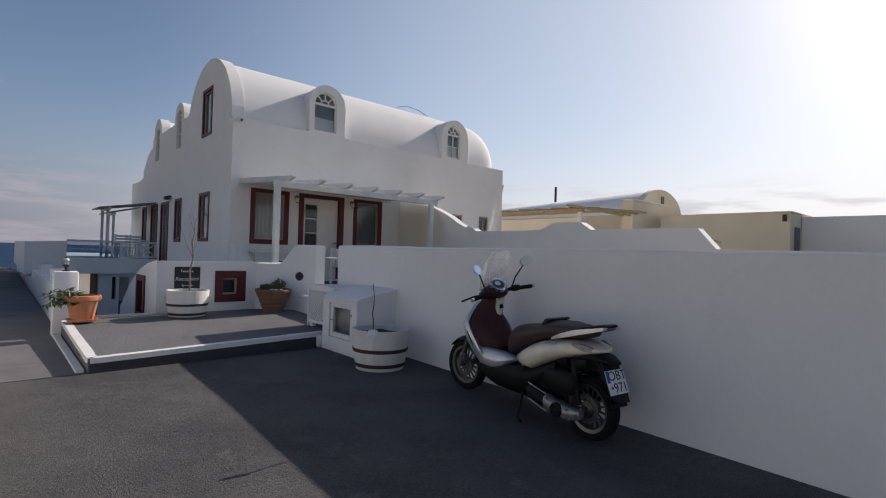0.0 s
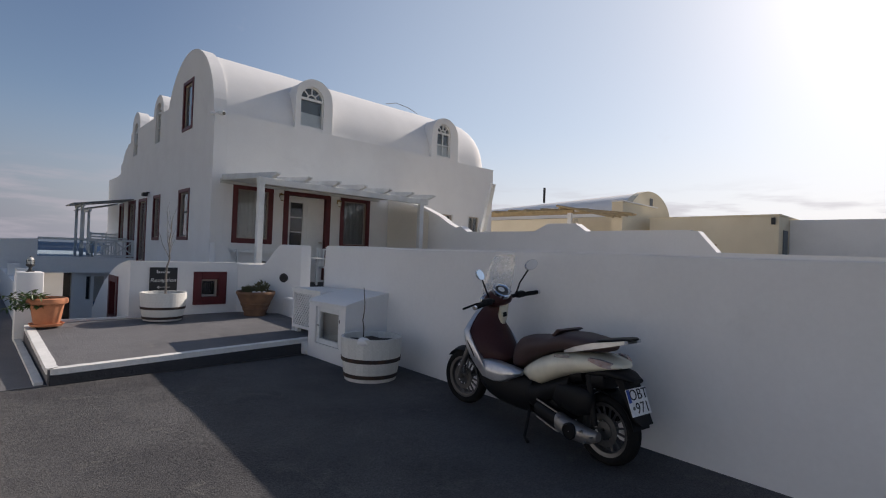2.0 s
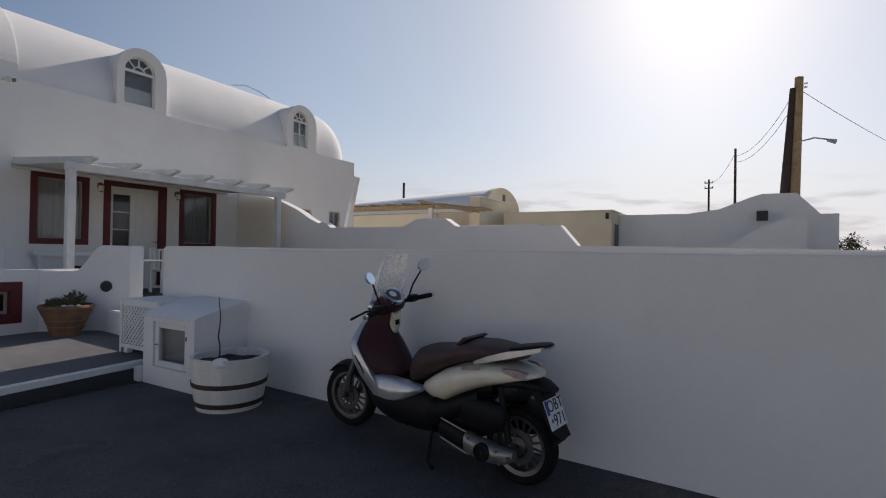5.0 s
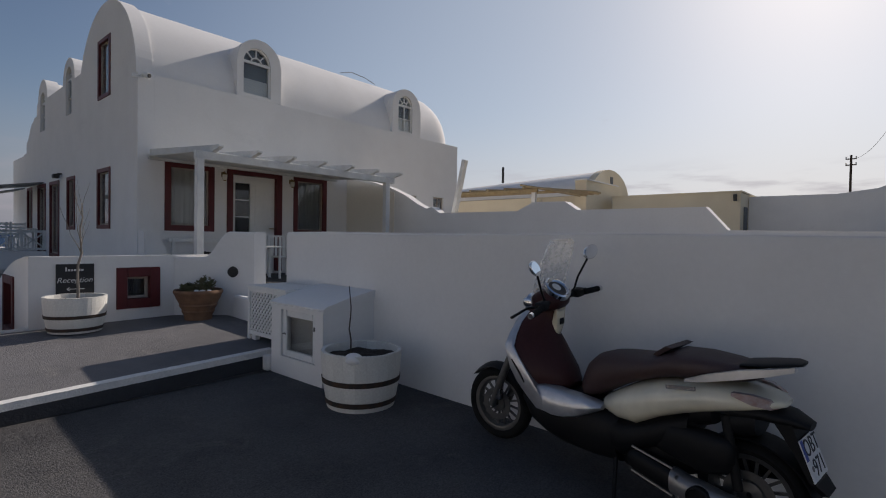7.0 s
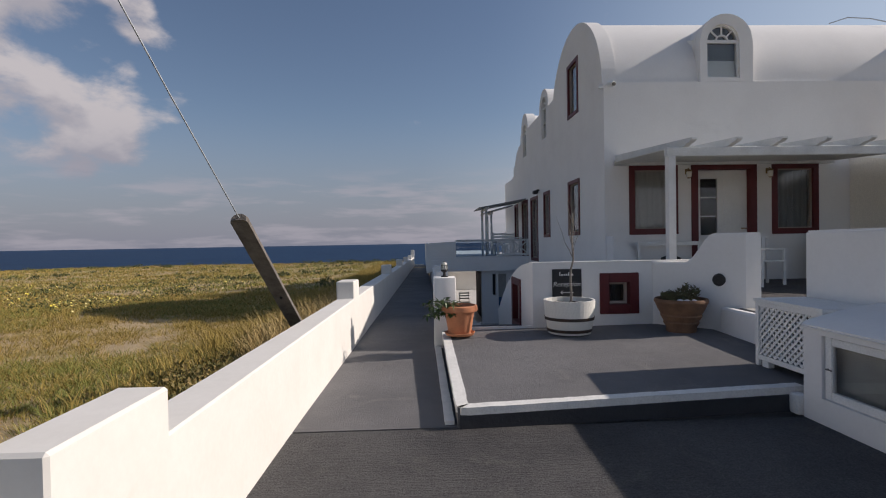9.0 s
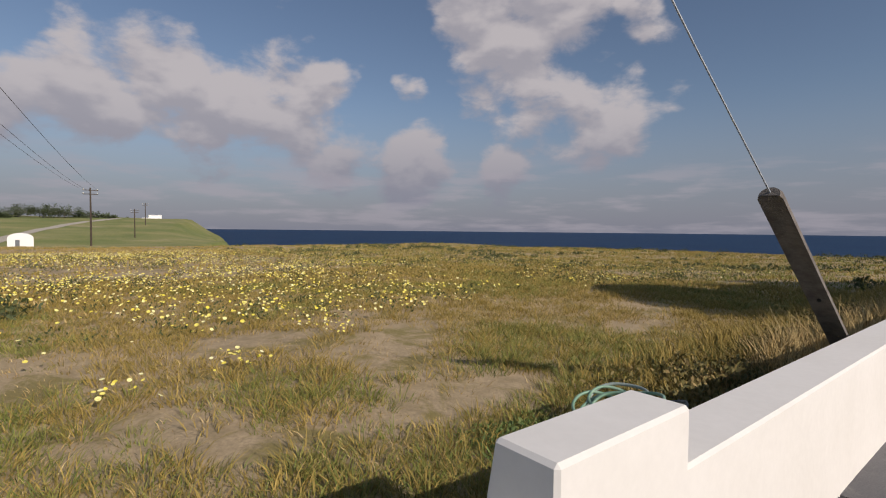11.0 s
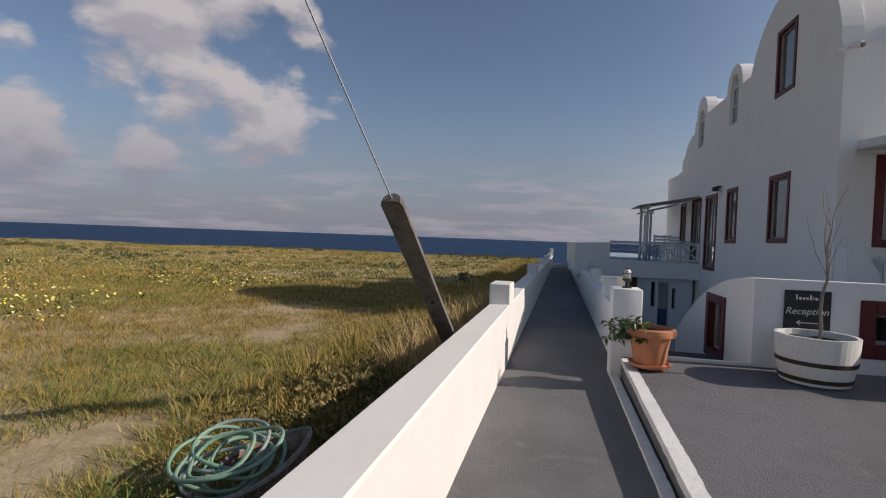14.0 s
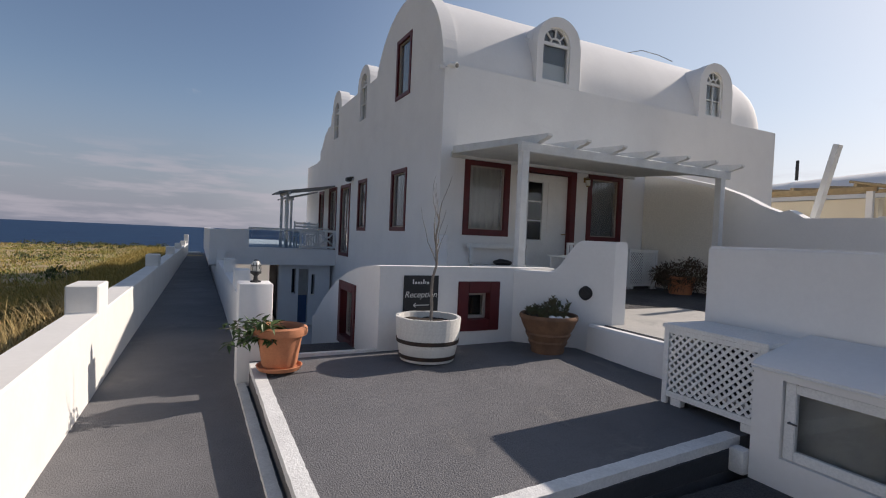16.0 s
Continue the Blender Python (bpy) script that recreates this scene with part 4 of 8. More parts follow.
for a, b, c, d in ((1.04, 3.62, 1.40, 1.47), (2.5, 3.62, 0.90, 0.96), (2.5, 2.57, 0.96, 1.40), (3.05, 3.10, 0.96, 1.40), (3.55, 3.62, 0.96, 1.40)):
    DECK.box(bm, a, b, c, d, -0.13, -0.06)
for a in (2.57, 3.10):
    for p, q in (((a, 0.98), (a + 0.46, 1.38)), ((a, 1.38), (a + 0.46, 0.98))):
        beam(bm, DECK.at(p[0], p[1], -0.095), DECK.at(q[0], q[1], -0.095), 0.035, 0.035, up=DECK.d)
part("railing", bm, PERGOLA, deck, "white railing with crossed bars")
bm = bmesh.new()
DECK2 = Plane((1.45, 20.75), (1, 0), (0, -1))
DECK2.wall(bm, [1.72, 3.3], -2.2, lambda u: 0.36, 0.25, [(2.11, 2.23, -0.55, 0.22), (2.32, 2.62, -1.5, 0.22), (2.72, 2.82, -0.6, 0.05)])
part("wall", bm, WHITE, deck, "whitewashed wall below the terrace")
part("door", DECK2.box(bmesh.new(), 2.325, 2.615, -0.62, 0.215, -0.2, -0.15), CURTAIN, deck, "grey-brown lower door")
part("door_panel", DECK2.box(bmesh.new(), 2.325, 2.615, -1.5, -0.63, -0.2, -0.15), BLUE_PAINT, deck, "dark blue lower door panel")
# dark box behind the slits, its colour standing for the shade inside
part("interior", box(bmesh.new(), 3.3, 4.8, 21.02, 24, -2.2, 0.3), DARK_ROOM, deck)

# slat grey with the shade of the canopy's underside put into the colour
SHADE_SLAT = surface("shade_grey_slat", (0.24, 0.24, 0.235), 0.8, (0.26, 0.26, 0.25), 5, 0.7, 50, 0.2)
# slatted porch roofs on the terrace
for x0, y0, y1, z, n in ((3.12, 20.9, 22.5, 2.58, 8), (3.66, 23.5, 25.1, 2.55, 6)):
    porch = thing("terrace_canopy", (4.0, (y0 + y1) / 2, 0.84), "grey-white timber canopy on thin posts over the terrace", "canopy", group="terrace canopies")
    for y in (y0 + 0.15, y1 - 0.2):
        part("post", box(bmesh.new(), x0 + 0.25, x0 + 0.33, y, y + 0.08, 0.84, z - 0.04), PERGOLA, porch)
    part("beam", beam(bmesh.new(), (x0 + 0.29, y0 - 0.1, z), (x0 + 0.29, y1, z), 0.08, 0.08), PERGOLA, porch)
    for i in range(n):
        y = y0 + (y1 - y0) * i / (n - 1)
        part("slat", beam(bmesh.new(), (x0, y, z + 0.02), (4.82, y, z + 0.32), 0.24, 0.04), SHADE_SLAT, porch)

for k, (x, y) in enumerate(((3.95, 21.3), (4.45, 22.3))):
    c = thing("terrace_chair", (x, y, 0.84), "white wooden armchair on the raised terrace", "chair", group="terrace chairs")
    part("seat", box(bmesh.new(), x - 0.25, x + 0.25, y - 0.24, y + 0.24, 1.24, 1.28, 0.01), WHITE_WOOD, c)
    for dx in (-0.23, 0.23):
        for dy in (-0.22, 0.22):
            part("leg", box(bmesh.new(), x + dx - 0.025, x + dx + 0.025, y + dy - 0.025, y + dy + 0.025, 0.84, 1.24 if dy < 0 else 1.72), WHITE_WOOD, c)
        part("armrest", box(bmesh.new(), x + dx - 0.035, x + dx + 0.035, y - 0.25, y + 0.19, 1.44, 1.47, 0.006), WHITE_WOOD, c)
    for j in range(4):
        part("back_slat", box(bmesh.new(), x - 0.2, x + 0.2, y + 0.21, y + 0.235, 1.32 + 0.1 * j, 1.39 + 0.1 * j), WHITE_WOOD, c)
tt = thing("terrace_table", (4.25, 21.75, 0.84), "small white wooden table on the raised terrace", "table")
part("tabletop", box(bmesh.new(), 4.3, 4.75, 21.1, 21.6, 1.50, 1.53, 0.006), WHITE_WOOD, tt)
for x in (4.33, 4.68):
    for y in (21.13, 21.53):
        part("leg", box(bmesh.new(), x, x + 0.04, y, y + 0.04, 0.84, 1.50), WHITE_WOOD, tt)

# wall and posts on the seaward side of the path
RIGHT = Plane((1.33, 9.63), (0.006, 1), (-1, 0.006))


def right_top(u):
    y = 9.63 + u
    g = walk_z(y)
    for a in (2.3, 5.5, 10.5):
        if a <= u <= a + 0.4:
            return g + 0.92
    return g + (0.62 + 0.18 * max(0.0, 1 - abs(u - 0.5) / 0.4) if u < 1.2 else 0.66) if u < 10.8 else g + 1.25


bm = bmesh.new()
RIGHT.wall(bm, [0.31, 0.6, 0.9, 1.2, 2.3, 2.7, 4, 5.5, 5.9, 8, 10.5, 10.8, 16, 24, 33.5], -2.2, right_top, 0.2)
solid("wall_path", bm, WHITE, "whitewashed low wall with posts beside the path", "wall")
bm = bmesh.new()
box(bm, 1.235, 1.535, 9.635, 9.94, -0.4, 0.92, 0.015)
solid("pillar_lamp", bm, WHITE, "short whitewashed pillar carrying the lamp", "pillar", smooth=35)
bm = bmesh.new()
box(bm, 1.54, 2.57, 9.625, 10.75, -2.2, 0.08)
solid("floor_ledge", bm, CONCRETE, "grey concrete ledge beside the reception", "ledge")
bm = bmesh.new()
box(bm, 1.54, 2.575, 9.622, 9.66, 0.08, 0.245, 0.006)
solid("trim_ledge", bm, KERB, "white painted edge behind the terrace", "kerb")

# lower courtyard seen through the gap beside the reception
bm = bmesh.new()
box(bm, 1.55, 4.8, 10.76, 33.4, -2.25, -1.55)
solid("floor_courtyard", bm, surface("pale_courtyard_paving", (0.5, 0.5, 0.5), 0.8, (0.42, 0.42, 0.43), 1.5, 0.6, 30, 0.2), "pale paved lower courtyard", "floor")
bm = box(bmesh.new(), 1.45, 4.8, 33.4, 33.65, -2.25, 0.48)
solid("wall_courtyard", bm, WHITE, "whitewashed wall closing the lower courtyard", "wall")
for k, (x, y) in enumerate(((1.85, 14.5), (2.35, 15.6), (1.8, 17.0), (2.5, 18.6), (2.0, 22.2), (2.75, 23.4))):
    c = thing("courtyard_chair", (x, y, -1.55), "white metal chair in the lower courtyard", "chair", group="courtyard chairs")
    part("seat", box(bmesh.new(), x - 0.22, x + 0.22, y - 0.22, y + 0.22, -1.12, -1.09, 0.01), WHITE_WOOD, c)
    for dx in (-0.2, 0.2):
        for dy in (-0.2, 0.2):
            part("leg", rod(bmesh.new(), [(x + dx, y + dy, -1.55), (x + dx, y + dy, -1.12 if dy < 0 else -0.68)], 0.014, 6), WHITE_WOOD, c)
    for j in range(3):
        part("back_slat", box(bmesh.new(), x - 0.2, x + 0.2, y + 0.19, y + 0.21, -0.98 + 0.11 * j, -0.93 + 0.11 * j), WHITE_WOOD, c)
tb = thing("courtyard_table", (2.1, 16.2, -1.55), "round white table in the lower courtyard", "table")
part("tabletop", lathe(bmesh.new(), (2.1, 16.2, -0.85), [(0.001, 0), (0.4, 0), (0.4, 0.03), (0.001, 0.03)], 24), WHITE_WOOD, tb)
part("pedestal", rod(bmesh.new(), [(2.1, 16.2, -1.55), (2.1, 16.2, -0.85)], 0.04, 8), WHITE_WOOD, tb)

# ---- the parked scooter: built along its own length, rear wheel at the origin, then stood against the wall ----

def milky(name, colour, share):
    """Thin scuffed plastic: partly clear, partly scattering."""
    m = bpy.data.materials.new(name)
    m.use_nodes = True
    t = m.node_tree
    p = t.nodes["Principled BSDF"]
    p.inputs["Base Color"].default_value, p.inputs["Roughness"].default_value = (*colour, 1), 0.25
    see = add(t, "ShaderNodeBsdfTransparent")
    speck = add(t, "ShaderNodeTexNoise", inputs={"Scale": 14.0, "Detail": 5.0})
    amount = add(t, "ShaderNodeMapRange", inputs={"From Min": 0.3, "From Max": 0.7, "To Min": share * 0.7, "To Max": share * 1.3})
    mix = add(t, "ShaderNodeMixShader")
    t.links.new(speck.outputs["Fac"], amount.inputs[0])
    t.links.new(amount.outputs[0], mix.inputs[0])
    t.links.new(see.outputs[0], mix.inputs[1])
    t.links.new(p.outputs[0], mix.inputs[2])
    t.links.new(mix.outputs[0], t.nodes["Material Output"].inputs[0])
    return m


S_CREAM = surface("cream_scooter_paint", (0.74, 0.69, 0.54), 0.22, (0.70, 0.65, 0.51), 2, 0.4, 8, 0.0, coat=0.7)
S_SILVER = surface("silver_scooter_paint", (0.55, 0.56, 0.58), 0.3, (0.48, 0.49, 0.51), 3, 0.4, 20, 0.0, metal=0.7)
S_BROWN = surface("brown_scooter_panel", (0.050, 0.018, 0.018), 0.42, (0.042, 0.016, 0.016), 5, 0.4, 50, 0.04)
S_SEAT = surface("dark_brown_vinyl", (0.055, 0.030, 0.028), 0.55, (0.045, 0.024, 0.022), 7, 0.5, 90, 0.15)
S_BLACK = surface("black_plastic", (0.007, 0.007, 0.0075), 0.5, (0.012, 0.012, 0.013), 6, 0.5, 80, 0.08)
S_RUBBER = surface("tyre_rubber", (0.008, 0.008, 0.008), 0.85, (0.014, 0.013, 0.012), 10, 0.6, 60, 0.3)
S_CHROME = surface("chrome", (0.72, 0.73, 0.75), 0.12, None, 4, 0.2, 20, 0.0, metal=1.0)
S_ALLOY = surface("dull_alloy", (0.17, 0.165, 0.16), 0.4, (0.10, 0.10, 0.095), 9, 0.6, 60, 0.1, metal=0.8)
S_CASE = surface("cast_alloy_case", (0.30, 0.29, 0.28), 0.4, (0.20, 0.19, 0.18), 9, 0.6, 60, 0.1, metal=0.7)
S_MIRROR = surface("mirror_glass", (0.85, 0.88, 0.92), 0.02, (0.85, 0.88, 0.92), 1, 0.0, 5, 0.0, metal=1.0)
S_LENS = surface("tail_lens", (0.45, 0.40, 0.38), 0.15, (0.30, 0.12, 0.10), 14, 0.7, 40, 0.0, coat=0.6)
S_SCREEN = milky("windscreen_plastic", (0.88, 0.87, 0.84), 0.30)
PLATE_WHITE = surface("number_plate_white", (0.75, 0.76, 0.76), 0.4, None, 4, 0.15, 40, 0.0)
PLATE_BLUE = surface("number_plate_blue", (0.015, 0.06, 0.32), 0.4, None, 4, 0.15, 40, 0.0)
PLATE_INK = surface("number_plate_ink", (0.012, 0.012, 0.014), 0.5, None, 4, 0.1, 40, 0.0)


for dull in (S_BLACK, S_RUBBER, S_BROWN):
    dull.node_tree.nodes["Principled BSDF"].inputs["Specular IOR Level"].default_value = 0.2


def oval(x, z0, z1, half, n=20, power=2.6, shift=0.0, lean=0.0):
    """A rounded section across the scooter at x, from z0 to z1, half wide; lean moves its top backwards."""
    pts = []
    for k in range(n):
        a = 2 * math.pi * k / n
        c, s = math.cos(a), math.sin(a)
        y = half * math.copysign(abs(c) ** (2 / power), c)
        z = math.copysign(abs(s) ** (2 / power), s)
        pts.append((x - lean * z, y + shift, (z0 + z1) / 2 + (z1 - z0) / 2 * z))
    return pts


def write(text, size, matrix, name, material, parent, depth=0.001):
    """Lettering in the built-in font as a mesh part."""
    curve = bpy.data.curves.new(name, "FONT")
    curve.body, curve.size, curve.align_x, curve.align_y, curve.extrude = text, size, "CENTER", "CENTER", depth
    temp = bpy.data.objects.new(name, curve)
    scene.collection.objects.link(temp)
    me = bpy.data.meshes.new_from_object(temp.evaluated_get(bpy.context.evaluated_depsgraph_get()))
    bpy.data.objects.remove(temp)
    bpy.data.curves.remove(curve)
    me.name = name
    me.transform(Matrix.Translation(-BASE[parent.name]) @ matrix)
    me.materials.clear()
    me.materials.append(material)
    ob = new(name, me)
    ob.parent = parent
    BASE[ob.name] = BASE[parent.name]
    return ob


def ring_y(bm, centre, profile, sides=40):
    """Turns a profile of (radius, offset across) about an axis across the scooter."""
    c = Vector(centre)
    rows = [[c + Vector((r * math.cos(2 * math.pi * k / sides), w, r * math.sin(2 * math.pi * k / sides))) for k in range(sides)] for r, w in profile]
    return loft(bm, rows + [rows[0]], cap=False)


def bike_wheel(parent, x, radius, width, turn=0.0):
    bm = bmesh.new()
    h = width / 2
    rim = radius * 0.735
    ring_y(bm, (x, 0, radius), [(rim, -h * 0.62), (rim + 0.03, -h * 0.95), (radius - 0.02, -h * 0.86), (radius - 0.004, -h * 0.45), (radius, 0), (radius - 0.004, h * 0.45), (radius - 0.02, h * 0.86), (rim + 0.03, h * 0.95), (rim, h * 0.62)])
    wheel = part("wheel", bm, S_RUBBER, parent, "black rubber tyre with spoked alloy rim", smooth=50)
    bm = bmesh.new()
    ring_y(bm, (x, 0, radius), [(rim + 0.006, -h * 0.68), (rim + 0.012, -h * 0.62), (rim - 0.012, -h * 0.4), (rim - 0.02, 0), (rim - 0.012, h * 0.4), (rim + 0.012, h * 0.62), (rim + 0.006, h * 0.68), (rim - 0.02, h * 0.55), (rim - 0.03, 0), (rim - 0.02, -h * 0.55)])
    part("rim", bm, S_ALLOY, wheel, "pale alloy rim", smooth=50)
    for k in range(16):
        a = 2 * math.pi * (k + 0.3) / 16
        d = Vector((math.cos(a), 0, math.sin(a)))
        o = Vector((x, 0, radius))
        part("spoke", beam(bmesh.new(), o + d * 0.04, o + d * (rim - 0.015), 0.012, 0.012, up=(0, 1, 0)), S_ALLOY, wheel)
    bm = bmesh.new()
    ring_y(bm, (x, 0, radius), [(0.012, -h * 0.8), (0.055, -h * 0.7), (0.055, h * 0.7), (0.012, h * 0.8)], 20)
    part("hub", bm, S_ALLOY, wheel, smooth=40)
    bm = bmesh.new()
    ring_y(bm, (x, h * 0.78, radius), [(0.07, 0.0), (0.11, 0.0), (0.11, 0.004), (0.07, 0.004)], 36)
    part("brake_disc", bm, S_ALLOY, wheel, "steel brake disc")
    if turn:   # steered
        m = Matrix.Translation((x, 0, 0)) @ Matrix.Rotation(radians(turn), 4, "Z") @ Matrix.Translation((-x, 0, 0))
        for o in (wheel, *wheel.children):
            o.data.transform(m)
    return wheel


def make_scooter():
    s = thing("scooter", (0, 0, 0), "cream scooter with brown seat parked on its stand", "scooter")
    bike_wheel(s, 0.035, 0.24, 0.13)
    bike_wheel(s, 1.62, 0.25, 0.11, 8)
    # cream rear body
    bm = loft(bmesh.new(), [oval(0.785, 0.47, 0.51, 0.05), oval(0.73, 0.445, 0.55, 0.13), oval(0.64, 0.425, 0.605, 0.175), oval(0.545, 0.425, 0.66, 0.19), oval(0.43, 0.495, 0.70, 0.195), oval(0.30, 0.55, 0.725, 0.195),
                            oval(0.20, 0.585, 0.74, 0.19), oval(0.08, 0.62, 0.742, 0.172), oval(0.0, 0.645, 0.73, 0.15), oval(-0.07, 0.665, 0.715, 0.11), oval(-0.10, 0.675, 0.70, 0.06)])
    body = part("body", bm, S_CREAM, s, "glossy cream side panels", smooth=50)
    for x0, x1, z in ((0.36, 0.22, 0.713),):
        part("badge", beam(bmesh.new(), (x0, 0.193, z - 0.02), (x1, 0.194, z), 0.004, 0.018, up=(0, 0, 1)), S_CHROME, body, "small chrome badge")
    bm = loft(bmesh.new(), [oval(0.74, 0.24, 0.44, 0.13), oval(0.62, 0.22, 0.44, 0.15), oval(0.5, 0.30, 0.48, 0.155), oval(0.38, 0.36, 0.535, 0.155), oval(0.28, 0.44, 0.575, 0.14)])
    part("under_panel", bm, S_BLACK, s, "black plastic under the body", smooth=50)
    for x0, x1 in ((0.28, 0.185), (0.12, 0.0)):   # brackets under the tail
        bm = loft(bmesh.new(), [oval(x0, 0.50, 0.63, 0.12), oval((x0 + x1) / 2, 0.50, 0.65, 0.12), oval(x1, 0.52, 0.67, 0.11)])
        part("tail_bracket", bm, S_BLACK, s, smooth=40)
    bm = loft(bmesh.new(), [oval(0.44, 0.34, 0.46, 0.03, shift=0.10), oval(0.36, 0.33, 0.50, 0.055, shift=0.11), oval(0.20, 0.30, 0.51, 0.055, shift=0.115), oval(0.10, 0.33, 0.50, 0.045, shift=0.115), oval(0.07, 0.38, 0.46, 0.025, shift=0.11)])
    part("air_box", bm, S_BLACK, s, "black air filter box", smooth=50)
    bm = bmesh.new()
    rows = []
    for k in range(13):
        a = radians(20 + 145 * k / 12)
        rows.append([(0.035 + 0.268 * math.cos(a), 0.085 * j / 4, 0.24 + 0.268 * math.sin(a)) for j in range(-4, 5)] + [(0.035 + 0.258 * math.cos(a), 0.080 * j / 4, 0.24 + 0.258 * math.sin(a)) for j in range(4, -5, -1)])
    part("inner_fender", loft(bm, rows), S_BLACK, s, smooth=60)
    # seat in two levels
    bm = loft(bmesh.new(), [oval(0.92, 0.50, 0.54, 0.03), oval(0.90, 0.49, 0.62, 0.085), oval(0.86, 0.49, 0.705, 0.115), oval(0.81, 0.51, 0.752, 0.135), oval(0.74, 0.55, 0.778, 0.15), oval(0.66, 0.60, 0.79, 0.16), oval(0.56, 0.65, 0.797, 0.17), oval(0.47, 0.685, 0.808, 0.172),
                            oval(0.42, 0.70, 0.83, 0.168), oval(0.37, 0.71, 0.855, 0.162), oval(0.25, 0.73, 0.862, 0.155), oval(0.12, 0.745, 0.852, 0.138), oval(0.04, 0.76, 0.84, 0.115), oval(0.0, 0.775, 0.822, 0.06)])
    seat = part("seat", bm, S_SEAT, s, "dark brown stepped vinyl seat", smooth=60)
    bm = loft(bmesh.new(), [[(0.475, -0.10, 0.815), (0.45, -0.10, 0.81), (0.365, -0.125, 0.868), (0.40, -0.125, 0.872)], [(0.475, 0.10, 0.815), (0.45, 0.10, 0.81), (0.365, 0.125, 0.868), (0.40, 0.125, 0.872)]])
    part("backrest_pad", bm, S_SEAT, seat, smooth=40)
    # grab rail
    for sy in (1, -1):
        bm = loft(bmesh.new(), [[(x, sy * (y - w), z - h), (x, sy * (y + w), z - h), (x, sy * (y + w), z + h), (x, sy * (y - w), z + h)] for x, y, z, w, h in
                                ((0.28, 0.172, 0.738, 0.008, 0.008), (0.18, 0.178, 0.772, 0.014, 0.018), (0.05, 0.168, 0.812, 0.016, 0.021), (-0.06, 0.13, 0.838, 0.018, 0.016), (-0.14, 0.07, 0.858, 0.022, 0.011))])
        part("grab_rail", bm, S_SILVER, s, "silver grab rail", smooth=30)
    bm = loft(bmesh.new(), [oval(0.07, 0.83, 0.848, 0.10), oval(-0.03, 0.842, 0.868, 0.11), oval(-0.12, 0.856, 0.884, 0.09), oval(-0.155, 0.865, 0.882, 0.05)])
    part("rear_pad", bm, S_BLACK, s, smooth=50)
    # lights at the tail
    for sy in (1, -1):
        bm = loft(bmesh.new(), [[(x, sy * (0.015 + y), z - h), (x, sy * (0.045 + y), z - h), (x, sy * (0.045 + y), z + h), (x, sy * (0.015 + y), z + h)] for x, y, z, h in ((0.075, 0.135, 0.722, 0.008), (0.0, 0.115, 0.708, 0.022), (-0.06, 0.07, 0.690, 0.020), (-0.085, 0.03, 0.685, 0.010))])
        part("tail_light", bm, S_LENS, s, "clear and red tail light", smooth=40)
    # rear mudguard and number plate
    bm = loft(bmesh.new(), [oval(0.12, 0.58, 0.65, 0.12), oval(-0.02, 0.60, 0.675, 0.12), oval(-0.12, 0.595, 0.66, 0.09), oval(-0.19, 0.595, 0.625, 0.05)])
    part("rear_mudguard", bm, S_BLACK, s, smooth=50)
    bm = loft(bmesh.new(), [[(-0.06, -0.085, 0.62), (-0.06, 0.085, 0.62), (-0.13, 0.085, 0.62), (-0.13, -0.085, 0.62)], [(-0.14, -0.08, 0.50), (-0.14, 0.08, 0.50), (-0.178, 0.08, 0.50), (-0.178, -0.08, 0.50)],
                            [(-0.20, -0.085, 0.39), (-0.20, 0.085, 0.39), (-0.225, 0.085, 0.39), (-0.225, -0.085, 0.39)], [(-0.235, -0.06, 0.345), (-0.235, 0.06, 0.345), (-0.262, 0.06, 0.35), (-0.262, -0.06, 0.35)]])
    holder = part("plate_holder", bm, S_BLACK, s)
    up = Vector((0.38, 0, 1.0)).normalized()
    out = Vector((-1.0, 0, 0.38)).normalized()
    left = Vector((0, 1, 0))
    c = Vector((-0.190, 0, 0.482))

    def on_plate(a, b, d):
        return c - left * a + up * b + out * d
    def slab_on(a0, a1, b0, b1, d0, d1):
        return hexa_bm([on_plate(a0, b0, d0), on_plate(a1, b0, d0), on_plate(a1, b1, d0), on_plate(a0, b1, d0), on_plate(a0, b0, d1), on_plate(a1, b0, d1), on_plate(a1, b1, d1), on_plate(a0, b1, d1)])
    def hexa_bm(corners):
        b = bmesh.new()
        hexa(b, corners)
        return b
    plate = part("number_plate", slab_on(-0.10, 0.10, -0.085, 0.085, 0.0, 0.004), PLATE_WHITE, s, "white number plate with black letters and a blue band")
    part("blue_band", slab_on(-0.098, -0.068, 0.0, 0.083, 0.0045, 0.0055), PLATE_BLUE, plate)
    m = Matrix.Identity(4)
    m.col[0][:3], m.col[1][:3], m.col[2][:3] = -left, up, out
    for word, a, b in (("OBT", 0.015, 0.042), ("971", 0.025, -0.042)):
        mm = m.copy()
        mm.translation = on_plate(a, b, 0.005)
        write(word, 0.095, mm, "lettering", PLATE_INK, plate)
    bm = bmesh.new()
    q = on_plate(-0.065, -0.035, 0.0055)
    rod(bm, [q, q + out * 0.001], 0.012, 12)
    part("seal", bm, S_ALLOY, plate)
    # engine and transmission case on the near side
    bm = loft(bmesh.new(), [oval(0.565, 0.235, 0.30, 0.035, shift=0.14), oval(0.53, 0.212, 0.325, 0.05, shift=0.145), oval(0.42, 0.19, 0.312, 0.055, shift=0.15), oval(0.325, 0.17, 0.292, 0.055, shift=0.15)])
    case = part("engine_case", bm, S_BLACK, s, "black engine and transmission case", smooth=50)
